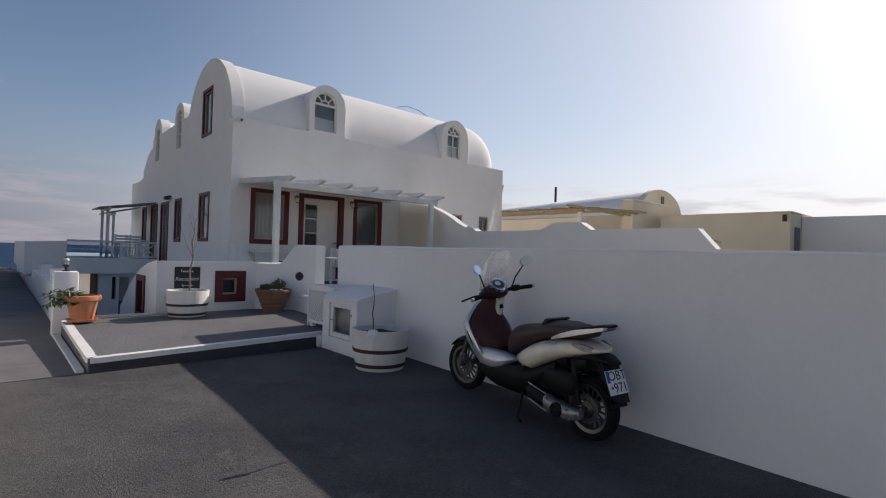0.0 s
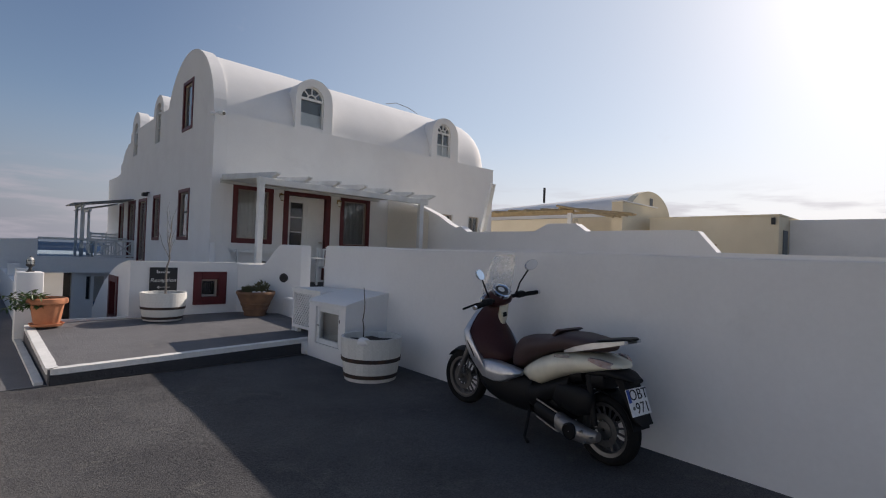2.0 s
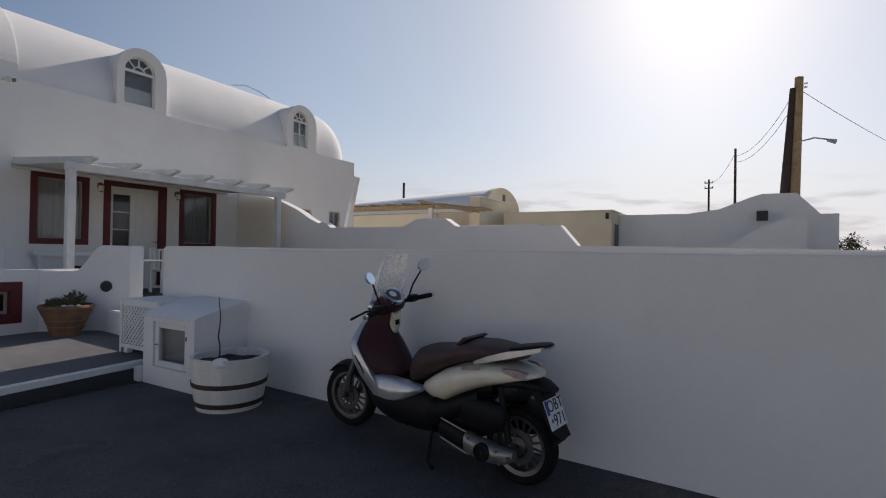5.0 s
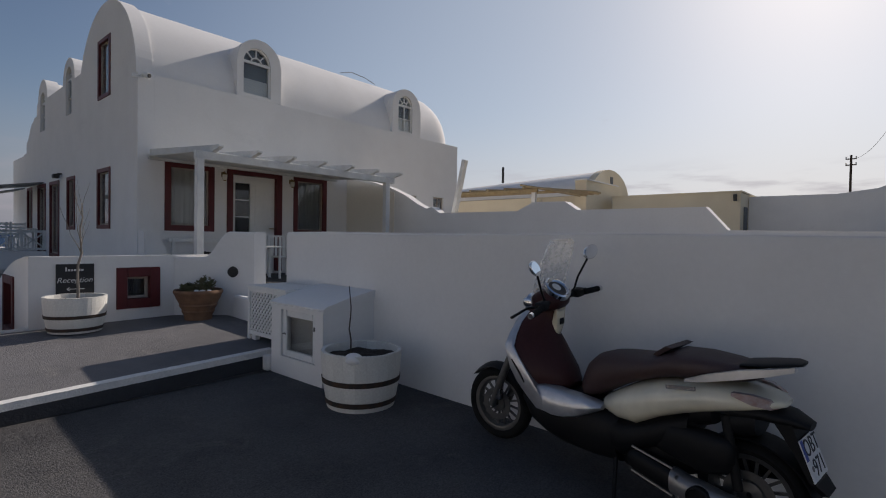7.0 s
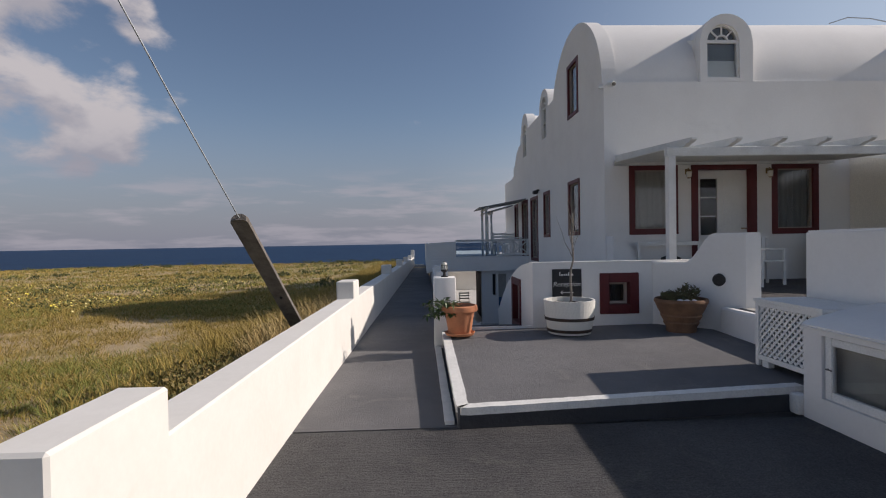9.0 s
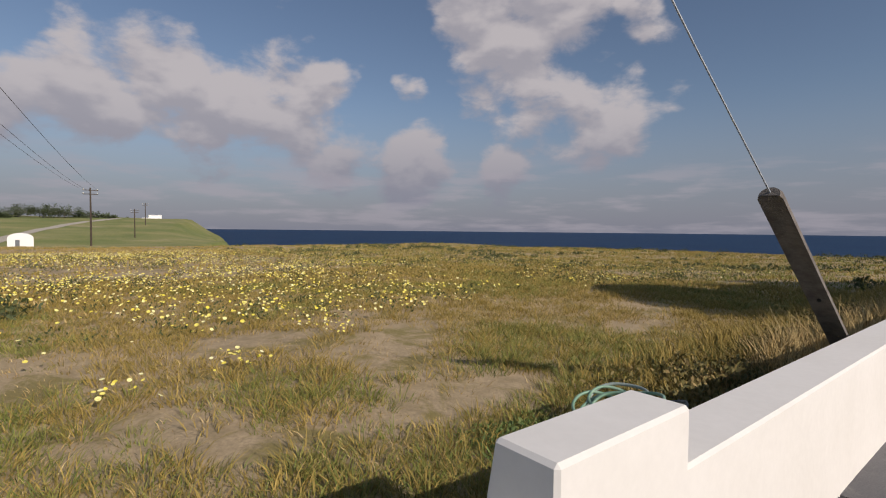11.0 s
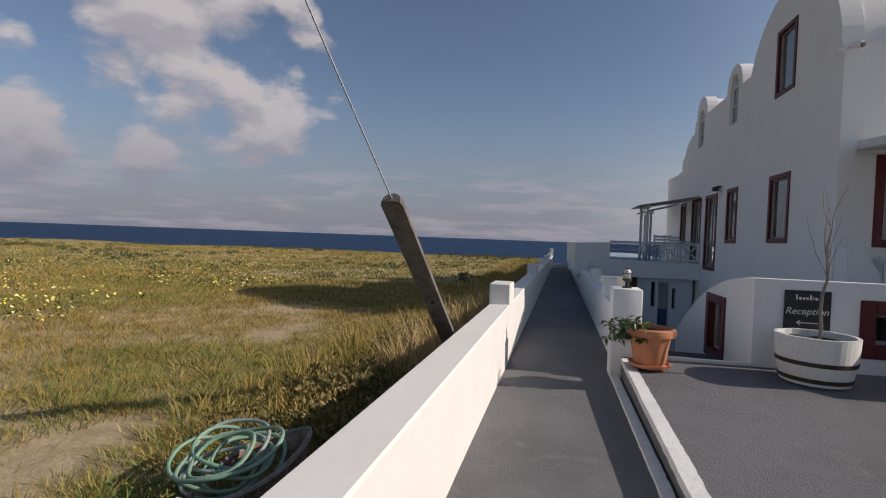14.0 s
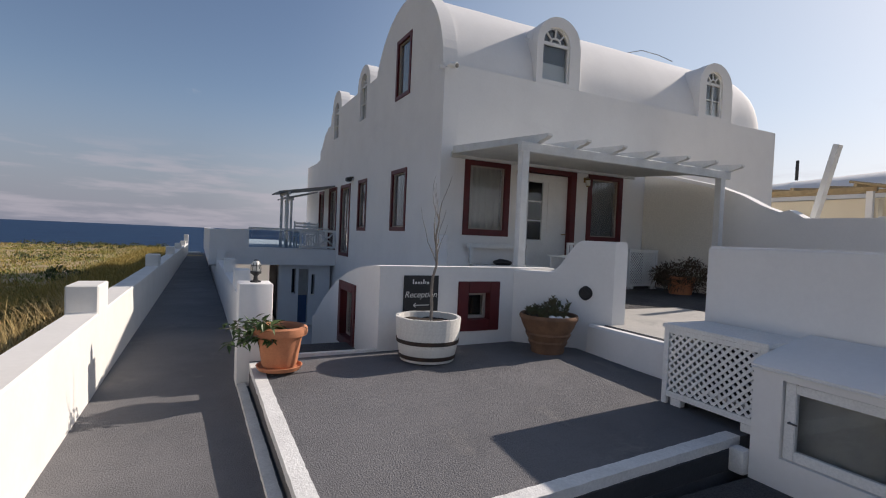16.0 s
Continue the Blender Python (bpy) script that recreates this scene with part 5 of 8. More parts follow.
    for z0, z1 in ((0.333, 0.298), (0.208, 0.166)):
        part("case_edge", rod(bmesh.new(), [(0.545, 0.165, z0), (0.325, 0.185, z1)], 0.006, 6), S_CASE, case, "bright worn edge")
    bm = loft(bmesh.new(), [oval(0.335, 0.172, 0.295, 0.054, shift=0.152), oval(0.27, 0.155, 0.275, 0.058, shift=0.154), oval(0.20, 0.145, 0.27, 0.06, shift=0.155), oval(0.12, 0.145, 0.255, 0.052, shift=0.152), oval(0.05, 0.16, 0.25, 0.042, shift=0.148), oval(0.0, 0.185, 0.245, 0.03, shift=0.145)])
    part("transmission_cover", bm, S_CASE, case, "dull silver transmission cover", smooth=50)
    bm = bmesh.new()
    ring_y(bm, (0.195, 0.212, 0.21), [(0.004, -0.02), (0.056, -0.02), (0.056, 0.004), (0.048, 0.010), (0.046, 0.004), (0.004, 0.004)], 28)
    part("cover_cap", bm, S_BLACK, case, "round black cap", smooth=40)
    for x, z in ((0.30, 0.27), (0.29, 0.18), (0.10, 0.235), (0.07, 0.172), (0.02, 0.215)):
        part("bolt", rod(bmesh.new(), [(x, 0.18, z), (x, 0.212, z)], 0.008, 8), S_CASE, case)
    bm = loft(bmesh.new(), [oval(0.62, 0.16, 0.40, 0.11), oval(0.42, 0.17, 0.44, 0.11), oval(0.27, 0.24, 0.40, 0.06)])
    part("engine_block", bm, S_BLACK, s, smooth=40)
    for y in (0.11, -0.11):
        part("shock_absorber", rod(bmesh.new(), [(0.06, y, 0.27), (0.12, y, 0.60)], 0.022, 10), S_BLACK, s, smooth=40)
    # exhaust on the far side
    bm = loft(bmesh.new(), [oval(0.34, 0.20, 0.30, 0.05, shift=-0.17), oval(0.25, 0.21, 0.34, 0.06, shift=-0.175), oval(-0.10, 0.28, 0.40, 0.055, shift=-0.175), oval(-0.14, 0.31, 0.38, 0.03, shift=-0.175)])
    part("exhaust", bm, S_BLACK, s, "dark exhaust silencer", smooth=50)
    # floor and belly
    bm = loft(bmesh.new(), [oval(0.66, 0.17, 0.47, 0.13), oval(0.80, 0.165, 0.49, 0.165), oval(1.00, 0.17, 0.50, 0.175), oval(1.12, 0.20, 0.46, 0.17), oval(1.24, 0.25, 0.43, 0.14), oval(1.34, 0.33, 0.50, 0.09)])
    part("floorboard", bm, S_BLACK, s, "black footboard", smooth=50)
    for sy in (1, -1):
        bm = bmesh.new()
        rows = []
        for x, z0, z1, y in ((0.73, 0.465, 0.50, 0.165), (0.80, 0.43, 0.512, 0.187), (0.88, 0.39, 0.518, 0.197), (0.96, 0.368, 0.522, 0.203), (1.03, 0.362, 0.525, 0.208), (1.10, 0.375, 0.53, 0.213), (1.16, 0.395, 0.52, 0.216)):
            rows.append([(x, sy * (y - 0.03), z0), (x, sy * y, z0 + 0.012), (x, sy * (y + 0.006), z0 * 0.55 + z1 * 0.45), (x, sy * (y - 0.012), z1 - 0.012), (x, sy * (y - 0.035), z1), (x, sy * 0.10, z1 - 0.006)])
        loft(bm, rows)
        part("side_sill", bm, S_SILVER, s, "silver side sill", smooth=50)
    # leg shield: cream outside, brown inside
    shield = [(0.38, 1.06, 1.15, 0.205, 1.22), (0.45, 1.09, 1.21, 0.225, 1.28), (0.52, 1.13, 1.27, 0.24, 1.33), (0.60, 1.185, 1.32, 0.25, 1.38), (0.68, 1.25, 1.35, 0.25, 1.40),
              (0.735, 1.295, 1.37, 0.24, 1.42), (0.80, 1.32, 1.38, 0.185, 1.42), (0.87, 1.33, 1.38, 0.125, 1.41), (0.94, 1.30, 1.36, 0.08, 1.39)]
    rows = []
    for z, back, front, half, nose in shield:
        arc = [(front + (nose - front) * (1 - (k / 6.0) ** 2), half * 0.97 * k / 6, z) for k in range(-6, 7)]
        rows.append([(back + 0.015, -half + 0.02, z), (back, -half + 0.006, z), (back + 0.02, -half - 0.004, z)] + arc + [(back + 0.02, half + 0.004, z), (back, half - 0.006, z), (back + 0.015, half - 0.02, z)])
    outer = part("leg_shield", loft(bmesh.new(), rows), S_SILVER, s, "pale silver front leg shield", smooth=45)
    part("shield_vent", rod(bmesh.new(), [(1.30, 0.2475, 0.655), (1.24, 0.2475, 0.59), (1.205, 0.243, 0.53)], [0.006, 0.009, 0.004], 8), S_BLACK, outer, "dark slot")
    rows = []
    for z, back, side, half in ((0.465, 1.07, 1.12, 0.12), (0.50, 1.005, 1.135, 0.17), (0.54, 0.985, 1.16, 0.195), (0.60, 1.015, 1.20, 0.222), (0.68, 1.073, 1.262, 0.228), (0.735, 1.105, 1.305, 0.222), (0.80, 1.138, 1.325, 0.175), (0.87, 1.165, 1.33, 0.118), (0.94, 1.165, 1.31, 0.075), (1.0, 1.15, 1.28, 0.055)):
        rows.append([(back + (side - back) * abs(k / 7.0) ** 2.2, half * k / 7, z) for k in range(-7, 8)] + [(side + 0.05, half * 0.8, z), (side + 0.05, -half * 0.8, z)])
    part("inner_shield", loft(bmesh.new(), rows), S_BROWN, s, "dark brown inner leg shield and glove box", smooth=50)
    # front wheel guard and fork
    bm = bmesh.new()
    rows = []
    for k in range(13):
        a = radians(40 + 125 * k / 12)
        rows.append([(1.62 + (0.268 + 0.015 * (1 - (j / 4.0) ** 2)) * math.cos(a), 0.072 * j / 4, 0.25 + (0.268 + 0.02 * (1 - (j / 4.0) ** 2)) * math.sin(a) - 0.012 * abs(j / 4.0)) for j in range(-4, 5)] +
                    [(1.62 + 0.26 * math.cos(a), 0.066 * j / 4, 0.25 + 0.26 * math.sin(a)) for j in range(4, -5, -1)])
    loft(bm, rows)
    part("front_mudguard", bm, S_BLACK, s, "black front mudguard", smooth=60)
    for y in (0.085, -0.085):
        part("fork", rod(bmesh.new(), [(1.62, y, 0.25), (1.53, y, 0.46), (1.44, y * 0.8, 0.68)], [0.024, 0.026, 0.022], 12), S_ALLOY, s, "alloy front fork", smooth=40)
    bm = bmesh.new()
    box(bm, 1.535, 1.60, 0.058, 0.098, 0.30, 0.38, 0.01)
    part("brake_caliper", bm, S_CHROME, s)
    # steering head, turned a little to the left
    turn = Matrix.Translation((1.16, 0, 0.972)) @ Matrix.Rotation(radians(-8), 4, "X") @ Matrix.Rotation(radians(2), 4, "Z") @ Matrix.Translation((-1.24, 0, -1.0))
    def head(name, bm, mat, label="", smooth=50, under=None):
        bm.transform(turn)
        return part(name, bm, mat, under or s, label, smooth)
    cover = head("handlebar_cover", loft(bmesh.new(), [oval(1.17, 1.03, 1.07, 0.05), oval(1.19, 1.0, 1.10, 0.095), oval(1.24, 0.98, 1.12, 0.12), oval(1.30, 0.97, 1.12, 0.12), oval(1.36, 0.98, 1.09, 0.085), oval(1.40, 1.0, 1.05, 0.04)]), S_BROWN, "brown handlebar cover")
    head("column_cover", loft(bmesh.new(), [oval(1.275, 0.80, 0.86, 0.030), oval(1.225, 0.82, 1.02, 0.038), oval(1.205, 0.87, 1.09, 0.048), oval(1.195, 0.98, 1.10, 0.055), oval(1.25, 1.02, 1.10, 0.05)]), S_CREAM, "cream cover with ignition lock")
    bm = bmesh.new()
    box(bm, 1.192, 1.21, -0.02, 0.02, 0.895, 0.935, 0.006)
    head("ignition_lock", bm, S_BLACK)
    # dial
    tilt = Matrix.Translation((1.215, 0, 1.12)) @ Matrix.Rotation(radians(-38), 4, "Y")
    for nm, prof, mat in (("dial_rim", [(0.055, -0.02), (0.085, -0.02), (0.088, 0.012), (0.075, 0.018), (0.07, 0.01), (0.055, 0.004)], S_CHROME), ("dial", [(0.0, 0.006), (0.072, 0.006), (0.072, 0.0), (0.0, 0.0)], PLATE_INK)):
        b = lathe(bmesh.new(), (0, 0, 0), prof, 32)
        b.transform(tilt)
        head(nm, b, mat, "round instrument dial" if nm == "dial" else "", 40, under=None)
    b = bmesh.new()
    lathe(b, (0, 0, 0.0075), [(0.0, 0.0), (0.03, 0.0), (0.03, 0.001), (0.0, 0.001)], 24)
    b.transform(tilt @ Matrix.Translation((0.01, 0, 0)))
    head("dial_face", b, SIGN_WHITE)
    # bars, grips, levers, mirrors
    for sy in (1, -1):
        head("handlebar", rod(bmesh.new(), [(1.22, sy * 0.08, 1.05), (1.20, sy * 0.20, 1.055), (1.17, sy * 0.24, 1.055)], 0.017, 12), S_BLACK)
        head("grip", rod(bmesh.new(), [(1.17, sy * 0.225, 1.055), (1.145, sy * 0.36, 1.05)], 0.019, 14), S_RUBBER, "black rubber grip")
        head("bar_end", rod(bmesh.new(), [(1.145, sy * 0.36, 1.05), (1.14, sy * 0.385, 1.049)], 0.017, 12), S_CHROME)
        head("switch_block", box(bmesh.new(), 1.165, 1.225, sy * 0.155, sy * 0.235, 1.03, 1.085, 0.012), S_BLACK)
        head("brake_lever", rod(bmesh.new(), [(1.225, sy * 0.20, 1.05), (1.275, sy * 0.24, 1.045), (1.265, sy * 0.40, 1.03)], [0.009, 0.008, 0.009], 8), S_BLACK)
        stalk = head("mirror", rod(bmesh.new(), [(1.20, sy * 0.16, 1.08), (1.19, sy * 0.20, 1.16), (1.17, sy * (0.25 if sy > 0 else 0.30), 1.265)], 0.007, 8), S_BLACK, "round mirror on a thin stalk")
        b = bmesh.new()
        tip_up = Matrix.Translation((1.17, 0, 1.30)) @ Matrix.Rotation(radians(14), 4, "Y") @ Matrix.Translation((-1.17, 0, -1.30))
        rows = [[(x, sy * (0.27 if sy > 0 else 0.335) + (0.6 if sy > 0 else 1.25) * half * math.cos(2 * math.pi * k / 24), 1.30 + hz * math.sin(2 * math.pi * k / 24) + 0.25 * half * math.cos(2 * math.pi * k / 24) * sy * 0.6) for k in range(24)] for x, half, hz in ((1.19, 0.02, 0.012), (1.185, 0.055, 0.035), (1.172, 0.066, 0.045), (1.162, 0.066, 0.045))]
        loft(b, rows)
        b.transform(tip_up)
        head("mirror_shell", b, S_CHROME, "", 50, under=stalk)
        b = bmesh.new()
        loft(b, [[(x, sy * (0.27 if sy > 0 else 0.335) + (0.6 if sy > 0 else 1.25) * 0.06 * math.cos(2 * math.pi * k / 24), 1.30 + 0.040 * math.sin(2 * math.pi * k / 24) + 0.009 * math.cos(2 * math.pi * k / 24) * sy) for k in range(24)] for x in (1.1615, 1.1585)])
        b.transform(tip_up)
        head("mirror_glass", b, S_MIRROR, "", 0, under=stalk)
    # screen
    rows = []
    for z, x, half in ((1.02, 1.385, 0.16), (1.10, 1.365, 0.175), (1.20, 1.325, 0.175), (1.32, 1.275, 0.16), (1.40, 1.24, 0.135), (1.425, 1.23, 0.09)):
        rows.append([(x - 0.08 * (k / 6.0) ** 2, half * k / 6, z) for k in range(-6, 7)] + [(x - 0.005 - 0.08 * (k / 6.0) ** 2, half * 0.985 * k / 6, z - 0.001) for k in range(6, -7, -1)])
    head("windscreen", loft(bmesh.new(), rows), S_SCREEN, "small clear windscreen").visible_shadow = False
    bm = loft(bmesh.new(), [oval(1.36, 0.98, 1.05, 0.05), oval(1.41, 0.97, 1.08, 0.075), oval(1.44, 0.985, 1.065, 0.065)])
    head("headlamp", bm, S_CHROME, "chrome headlamp")
    # stand
    bm = rod(bmesh.new(), [(0.66, 0.12, 0.22), (0.62, 0.21, 0.04), (0.57, 0.22, 0.012)], [0.012, 0.011, 0.014], 8)
    part("stand", bm, S_BLACK, s, "black side stand", smooth=40)
    s.matrix_world = Matrix.Translation((3.985, 2.335, 0.0)) @ Matrix.Rotation(radians(81.5), 4, "Z") @ Matrix.Rotation(radians(-1.0), 4, "X")
    return s


make_scooter()

# ---- planters ----
def barrel(base, r_top, r_low, height, label, n=22, hoops=(0.11, 0.46)):
    x, y, z = base
    b = thing("barrel_planter", base, label, "planter", group="half-barrel planters")

    def rad(h):
        return r_low + (r_top - r_low) * h + 0.012 * math.sin(math.pi * h)
    step = 2 * math.pi / n
    bm = bmesh.new()
    rows = []
    for h in (0.0, 0.12, 0.3, 0.5, 0.7, 0.88, 1.0):
        r, a = rad(h), step / 2 - 0.0012
        rows.append([(r * math.cos(a * k), r * math.sin(a * k), h * height) for k in (-1, 0, 1)] + [((r - 0.03) * math.cos(a * k), (r - 0.03) * math.sin(a * k), h * height) for k in (1, -1)])
    loft(bm, rows)
    me = mesh_of("stave", bm, STAVE, 0)
    for k in range(n):
        s = new("stave", me)
        s.parent = b
        s.matrix_local = Matrix.Rotation(step * k, 4, "Z") @ Matrix.Diagonal((1, 1, 1 + 0.004 * math.sin(k * 2.3), 1))
        BASE[s.name] = Vector(base)
    for h in hoops:
        bm = bmesh.new()
        lathe(bm, base, [(rad(h - 0.045) + 0.002, (h - 0.045) * height), (rad(h - 0.045) + 0.007, (h - 0.045) * height), (rad(h + 0.045) + 0.007, (h + 0.045) * height), (rad(h + 0.045) + 0.002, (h + 0.045) * height)], 44)
        part("hoop", bm, HOOP, b, "dark rusted iron hoop", smooth=40)
    bm = bmesh.new()
    rings = []
    for i in range(9):
        r = (rad(0.86) - 0.028) * i / 8
        rings.append([(x + r * math.cos(2 * math.pi * k / 32), y + r * math.sin(2 * math.pi * k / 32), z + height * 0.86 + 0.02 * noise.noise((x + r * math.cos(k / 5.1) * 9, y + r * math.sin(k / 5.1) * 9, 1))) for k in range(32)])
    loft(bm, rings, cap=False)
    part("soil", bm, SOIL, b, "dark earth", smooth=60)
    bm = bmesh.new()
    lathe(bm, base, [(0.001, 0.01), (r_low - 0.03, 0.01), (r_low - 0.03, 0.03), (0.001, 0.03)], 32)
    part("bottom", bm, STAVE, b)
    return b


def sapling(base, height, label, seed, forks=True, lean=(0, 0)):
    rng = random.Random(seed)
    t = thing("sapling", base, label, "sapling")
    bm = bmesh.new()
    p = Vector(base)
    thick = 0.017 if forks else 0.008
    pts, rad = [p - Vector((0, 0, 0.05))], [thick]
    for i in range(1, 8):
        pts.append(p + Vector((lean[0] * i / 7 + rng.uniform(-0.015, 0.015), lean[1] * i / 7 + rng.uniform(-0.015, 0.015), height * (0.66 if forks else 1.0) * i / 7)))
        rad.append(thick * (1 - 0.07 * i))
    rod(bm, pts, rad, 7)
    part("trunk", bm, BARK if forks else DARK_WOOD, t, smooth=50)
    if forks:
        for k in range(9):
            o = pts[4 + k // 3 if k < 6 else 7]
            d = Vector((rng.uniform(-0.28, 0.28), rng.uniform(-0.28, 0.28), 1)).normalized()
            q, br, rr = o.copy(), [o.copy()], [0.005]
            length = height * rng.uniform(0.22, 0.42)
            for j in range(5):
                d = (d + Vector((rng.uniform(-0.25, 0.25), rng.uniform(-0.25, 0.25), 0.12))).normalized()
                q = q + d * length / 5
                br.append(q.copy())
                rr.append(0.0045 - 0.0008 * j)
            part("branch", rod(bmesh.new(), br, rr, 5), BARK, t)
    return t


def leaf(bm, root, direction, up, length, width, fold=0.25):
    """One leaf, folded along its rib."""
    d, u = Vector(direction).normalized(), Vector(up)
    s = d.cross(u).normalized()
    n = s.cross(d)
    r = Vector(root)
    a, m, t = r, r + d * length * 0.5 - n * length * 0.05, r + d * length - n * length * 0.18
    v = [bm.verts.new(q) for q in (a, m + s * width / 2 + n * width * fold, t, m - s * width / 2 + n * width * fold, m)]
    bm.faces.new([v[0], v[1], v[4]])
    bm.faces.new([v[1], v[2], v[4]])
    bm.faces.new([v[2], v[3], v[4]])
    bm.faces.new([v[3], v[0], v[4]])


barrel((4.03, 5.22, 0.0), 0.335, 0.28, 0.46, "white-painted half barrel with dark hoops and bare earth on the forecourt", hoops=(0.13, 0.50))
barrel((2.95, 9.20, 0.224), 0.322, 0.265, 0.42, "white half barrel with dark hoops holding a bare sapling")
sapling((3.95, 5.26, 0.36), 0.62, "thin bare stick planted in the half barrel", 4, forks=False, lean=(0.03, 0.07))
sapling((2.97, 9.19, 0.58), 1.52, "leafless young tree with a pale trunk in the barrel", 9, lean=(0.04, 0.0))
bm = bmesh.new()
bmesh.ops.create_icosphere(bm, subdivisions=3, radius=0.075)
for v in bm.verts:
    v.co *= 1 + 0.15 * noise.noise(v.co * 14)
    v.co.z *= 0.7
bm.transform(Matrix.Translation((3.81, 5.05, 0.43)))
solid("stone", bm, WHITE, "rounded white stone lying in the half barrel", "stone", kind="thing", smooth=60)

# terracotta pot on its saucer, with a small glossy shrub
pot = thing("flower_pot", (1.55, 9.22, 0.225), "large orange terracotta pot on a saucer", "flower pot")
bm = lathe(bmesh.new(), (1.55, 9.22, 0.225), [(0.001, 0.025), (0.135, 0.025), (0.15, 0.06), (0.185, 0.28), (0.192, 0.295), (0.222, 0.30), (0.230, 0.325), (0.226, 0.365), (0.20, 0.378), (0.185, 0.36), (0.18, 0.30), (0.001, 0.30)], 40)
part("pot", bm, TERRACOTTA, pot, smooth=40)
bm = lathe(bmesh.new(), (1.55, 9.22, 0.225), [(0.001, 0.0), (0.175, 0.0), (0.195, 0.035), (0.185, 0.038), (0.165, 0.018), (0.001, 0.018)], 40)
part("saucer", bm, TERRACOTTA, pot, smooth=40)
bm = lathe(bmesh.new(), (1.55, 9.22, 0.225), [(0.001, 0.325), (0.10, 0.33), (0.183, 0.32), (0.183, 0.31)], 30)
part("soil", bm, SOIL, pot, smooth=40)
rng = random.Random(5)
shrub = thing("shrub", (1.44, 9.17, 0.54), "small shrub with glossy green leaves in the terracotta pot", "shrub")
for k in range(19):
    a, l = rng.uniform(0, 6.28), rng.uniform(-0.08, 0.26)
    tip = Vector((1.36 + 0.21 * math.cos(a) - 0.05, 9.12 + 0.16 * math.sin(a), 0.52 + l))
    part("stem", rod(bmesh.new(), [(1.46, 9.18, 0.53), Vector((1.45, 9.17, 0.54)).lerp(tip, 0.5) + Vector((0, 0, 0.03)), tip], [0.006, 0.005, 0.003], 5), BARK, shrub)
    bm = bmesh.new()
    for j in range(15):
        f = rng.uniform(0.35, 1.05)
        root = Vector((1.45, 9.17, 0.54)).lerp(tip, f)
        leaf(bm, root, (rng.uniform(-1, 1), rng.uniform(-1, 1), rng.uniform(-0.5, 0.7)), (0.1, 0, 1), rng.uniform(0.065, 0.11), rng.uniform(0.028, 0.044))
    part("leaves", bm, LEAF, shrub)

# wide brown clay bowl with succulents and white stones
bowl_at = (4.345, 9.09, 0.221)
bowl = thing("clay_planter", bowl_at, "wide ribbed brown clay planter", "planter")
prof = [(0.001, 0.0), (0.17, 0.0), (0.182, 0.03), (0.178, 0.06), (0.212, 0.12), (0.205, 0.14), (0.245, 0.205), (0.238, 0.225), (0.275, 0.29), (0.30, 0.355), (0.312, 0.37), (0.319, 0.395), (0.307, 0.42), (0.286, 0.415), (0.28, 0.375), (0.001, 0.37)]
part("bowl", lathe(bmesh.new(), bowl_at, prof, 44), CLAY, bowl, smooth=45)
bm = bmesh.new()
lathe(bm, bowl_at, [(0.001, 0.40), (0.15, 0.405), (0.283, 0.385), (0.283, 0.37)], 30)
part("soil", bm, SOIL, bowl, smooth=50)
plants = thing("succulents", (4.345, 9.09, 0.615), "low cluster of grey-green succulents in the clay planter", "plants")
rng = random.Random(11)
for c in range(26):
    a, r = rng.uniform(0, 6.28), 0.26 * math.sqrt(rng.random())
    cx, cy = 4.345 + r * math.cos(a), 9.09 + r * math.sin(a)
    tall = rng.uniform(0.10, 0.20) if cx > 4.37 else rng.uniform(0.04, 0.09)
    bm = bmesh.new()
    for j in range(22):
        th = rng.uniform(0, 6.28)
        h = rng.random() * tall
        leaf(bm, (cx + rng.uniform(-.02, .02), cy + rng.uniform(-.02, .02), 0.61 + h), (math.cos(th), math.sin(th), rng.uniform(0.5, 1.6)), (math.sin(th), -math.cos(th), 0.3), rng.uniform(0.04, 0.07), rng.uniform(0.016, 0.026), 0.5)
    part("rosette", bm, SUCCULENT, plants)
for k, (dx, dy) in enumerate(((-0.05, -0.24), (0.03, -0.25), (-0.12, -0.21))):
    bm = bmesh.new()
    bmesh.ops.create_icosphere(bm, subdivisions=2, radius=0.04)
    for v in bm.verts:
        v.co *= 1 + 0.2 * noise.noise(v.co * 20 + Vector((k, 0, 0)))
        v.co.z *= 0.6
    bm.transform(Matrix.Translation((4.345 + dx, 9.09 + dy, 0.632)))
    solid("pebble", bm, WHITE, "white pebble lying on the planter's earth", "pebble", kind="thing", smooth=60, group="planter pebbles")

# ---- sign, lamp, vent ----
sign = thing("sign", (3.05, 9.60, 0.62), "black board with white script and an arrow on the wall", "sign")
part("board", FRONT.box(bmesh.new(), 0.265, 0.665, 0.62, 1.005, 0.002, 0.022, 0.003), SIGN_BLACK, sign)
sm = Matrix.Identity(4)
sm.col[1][:3], sm.col[2][:3] = (0, 0, 1), (0, -1, 0)
sm.translation = FRONT.at(0.465, 0.80, 0.0235)
write("Reception", 0.092, sm @ Matrix(((1, 0.24, 0, 0), (0, 1, 0, 0), (0, 0, 1, 0), (0, 0, 0, 1))), "lettering", SIGN_WHITE, sign)
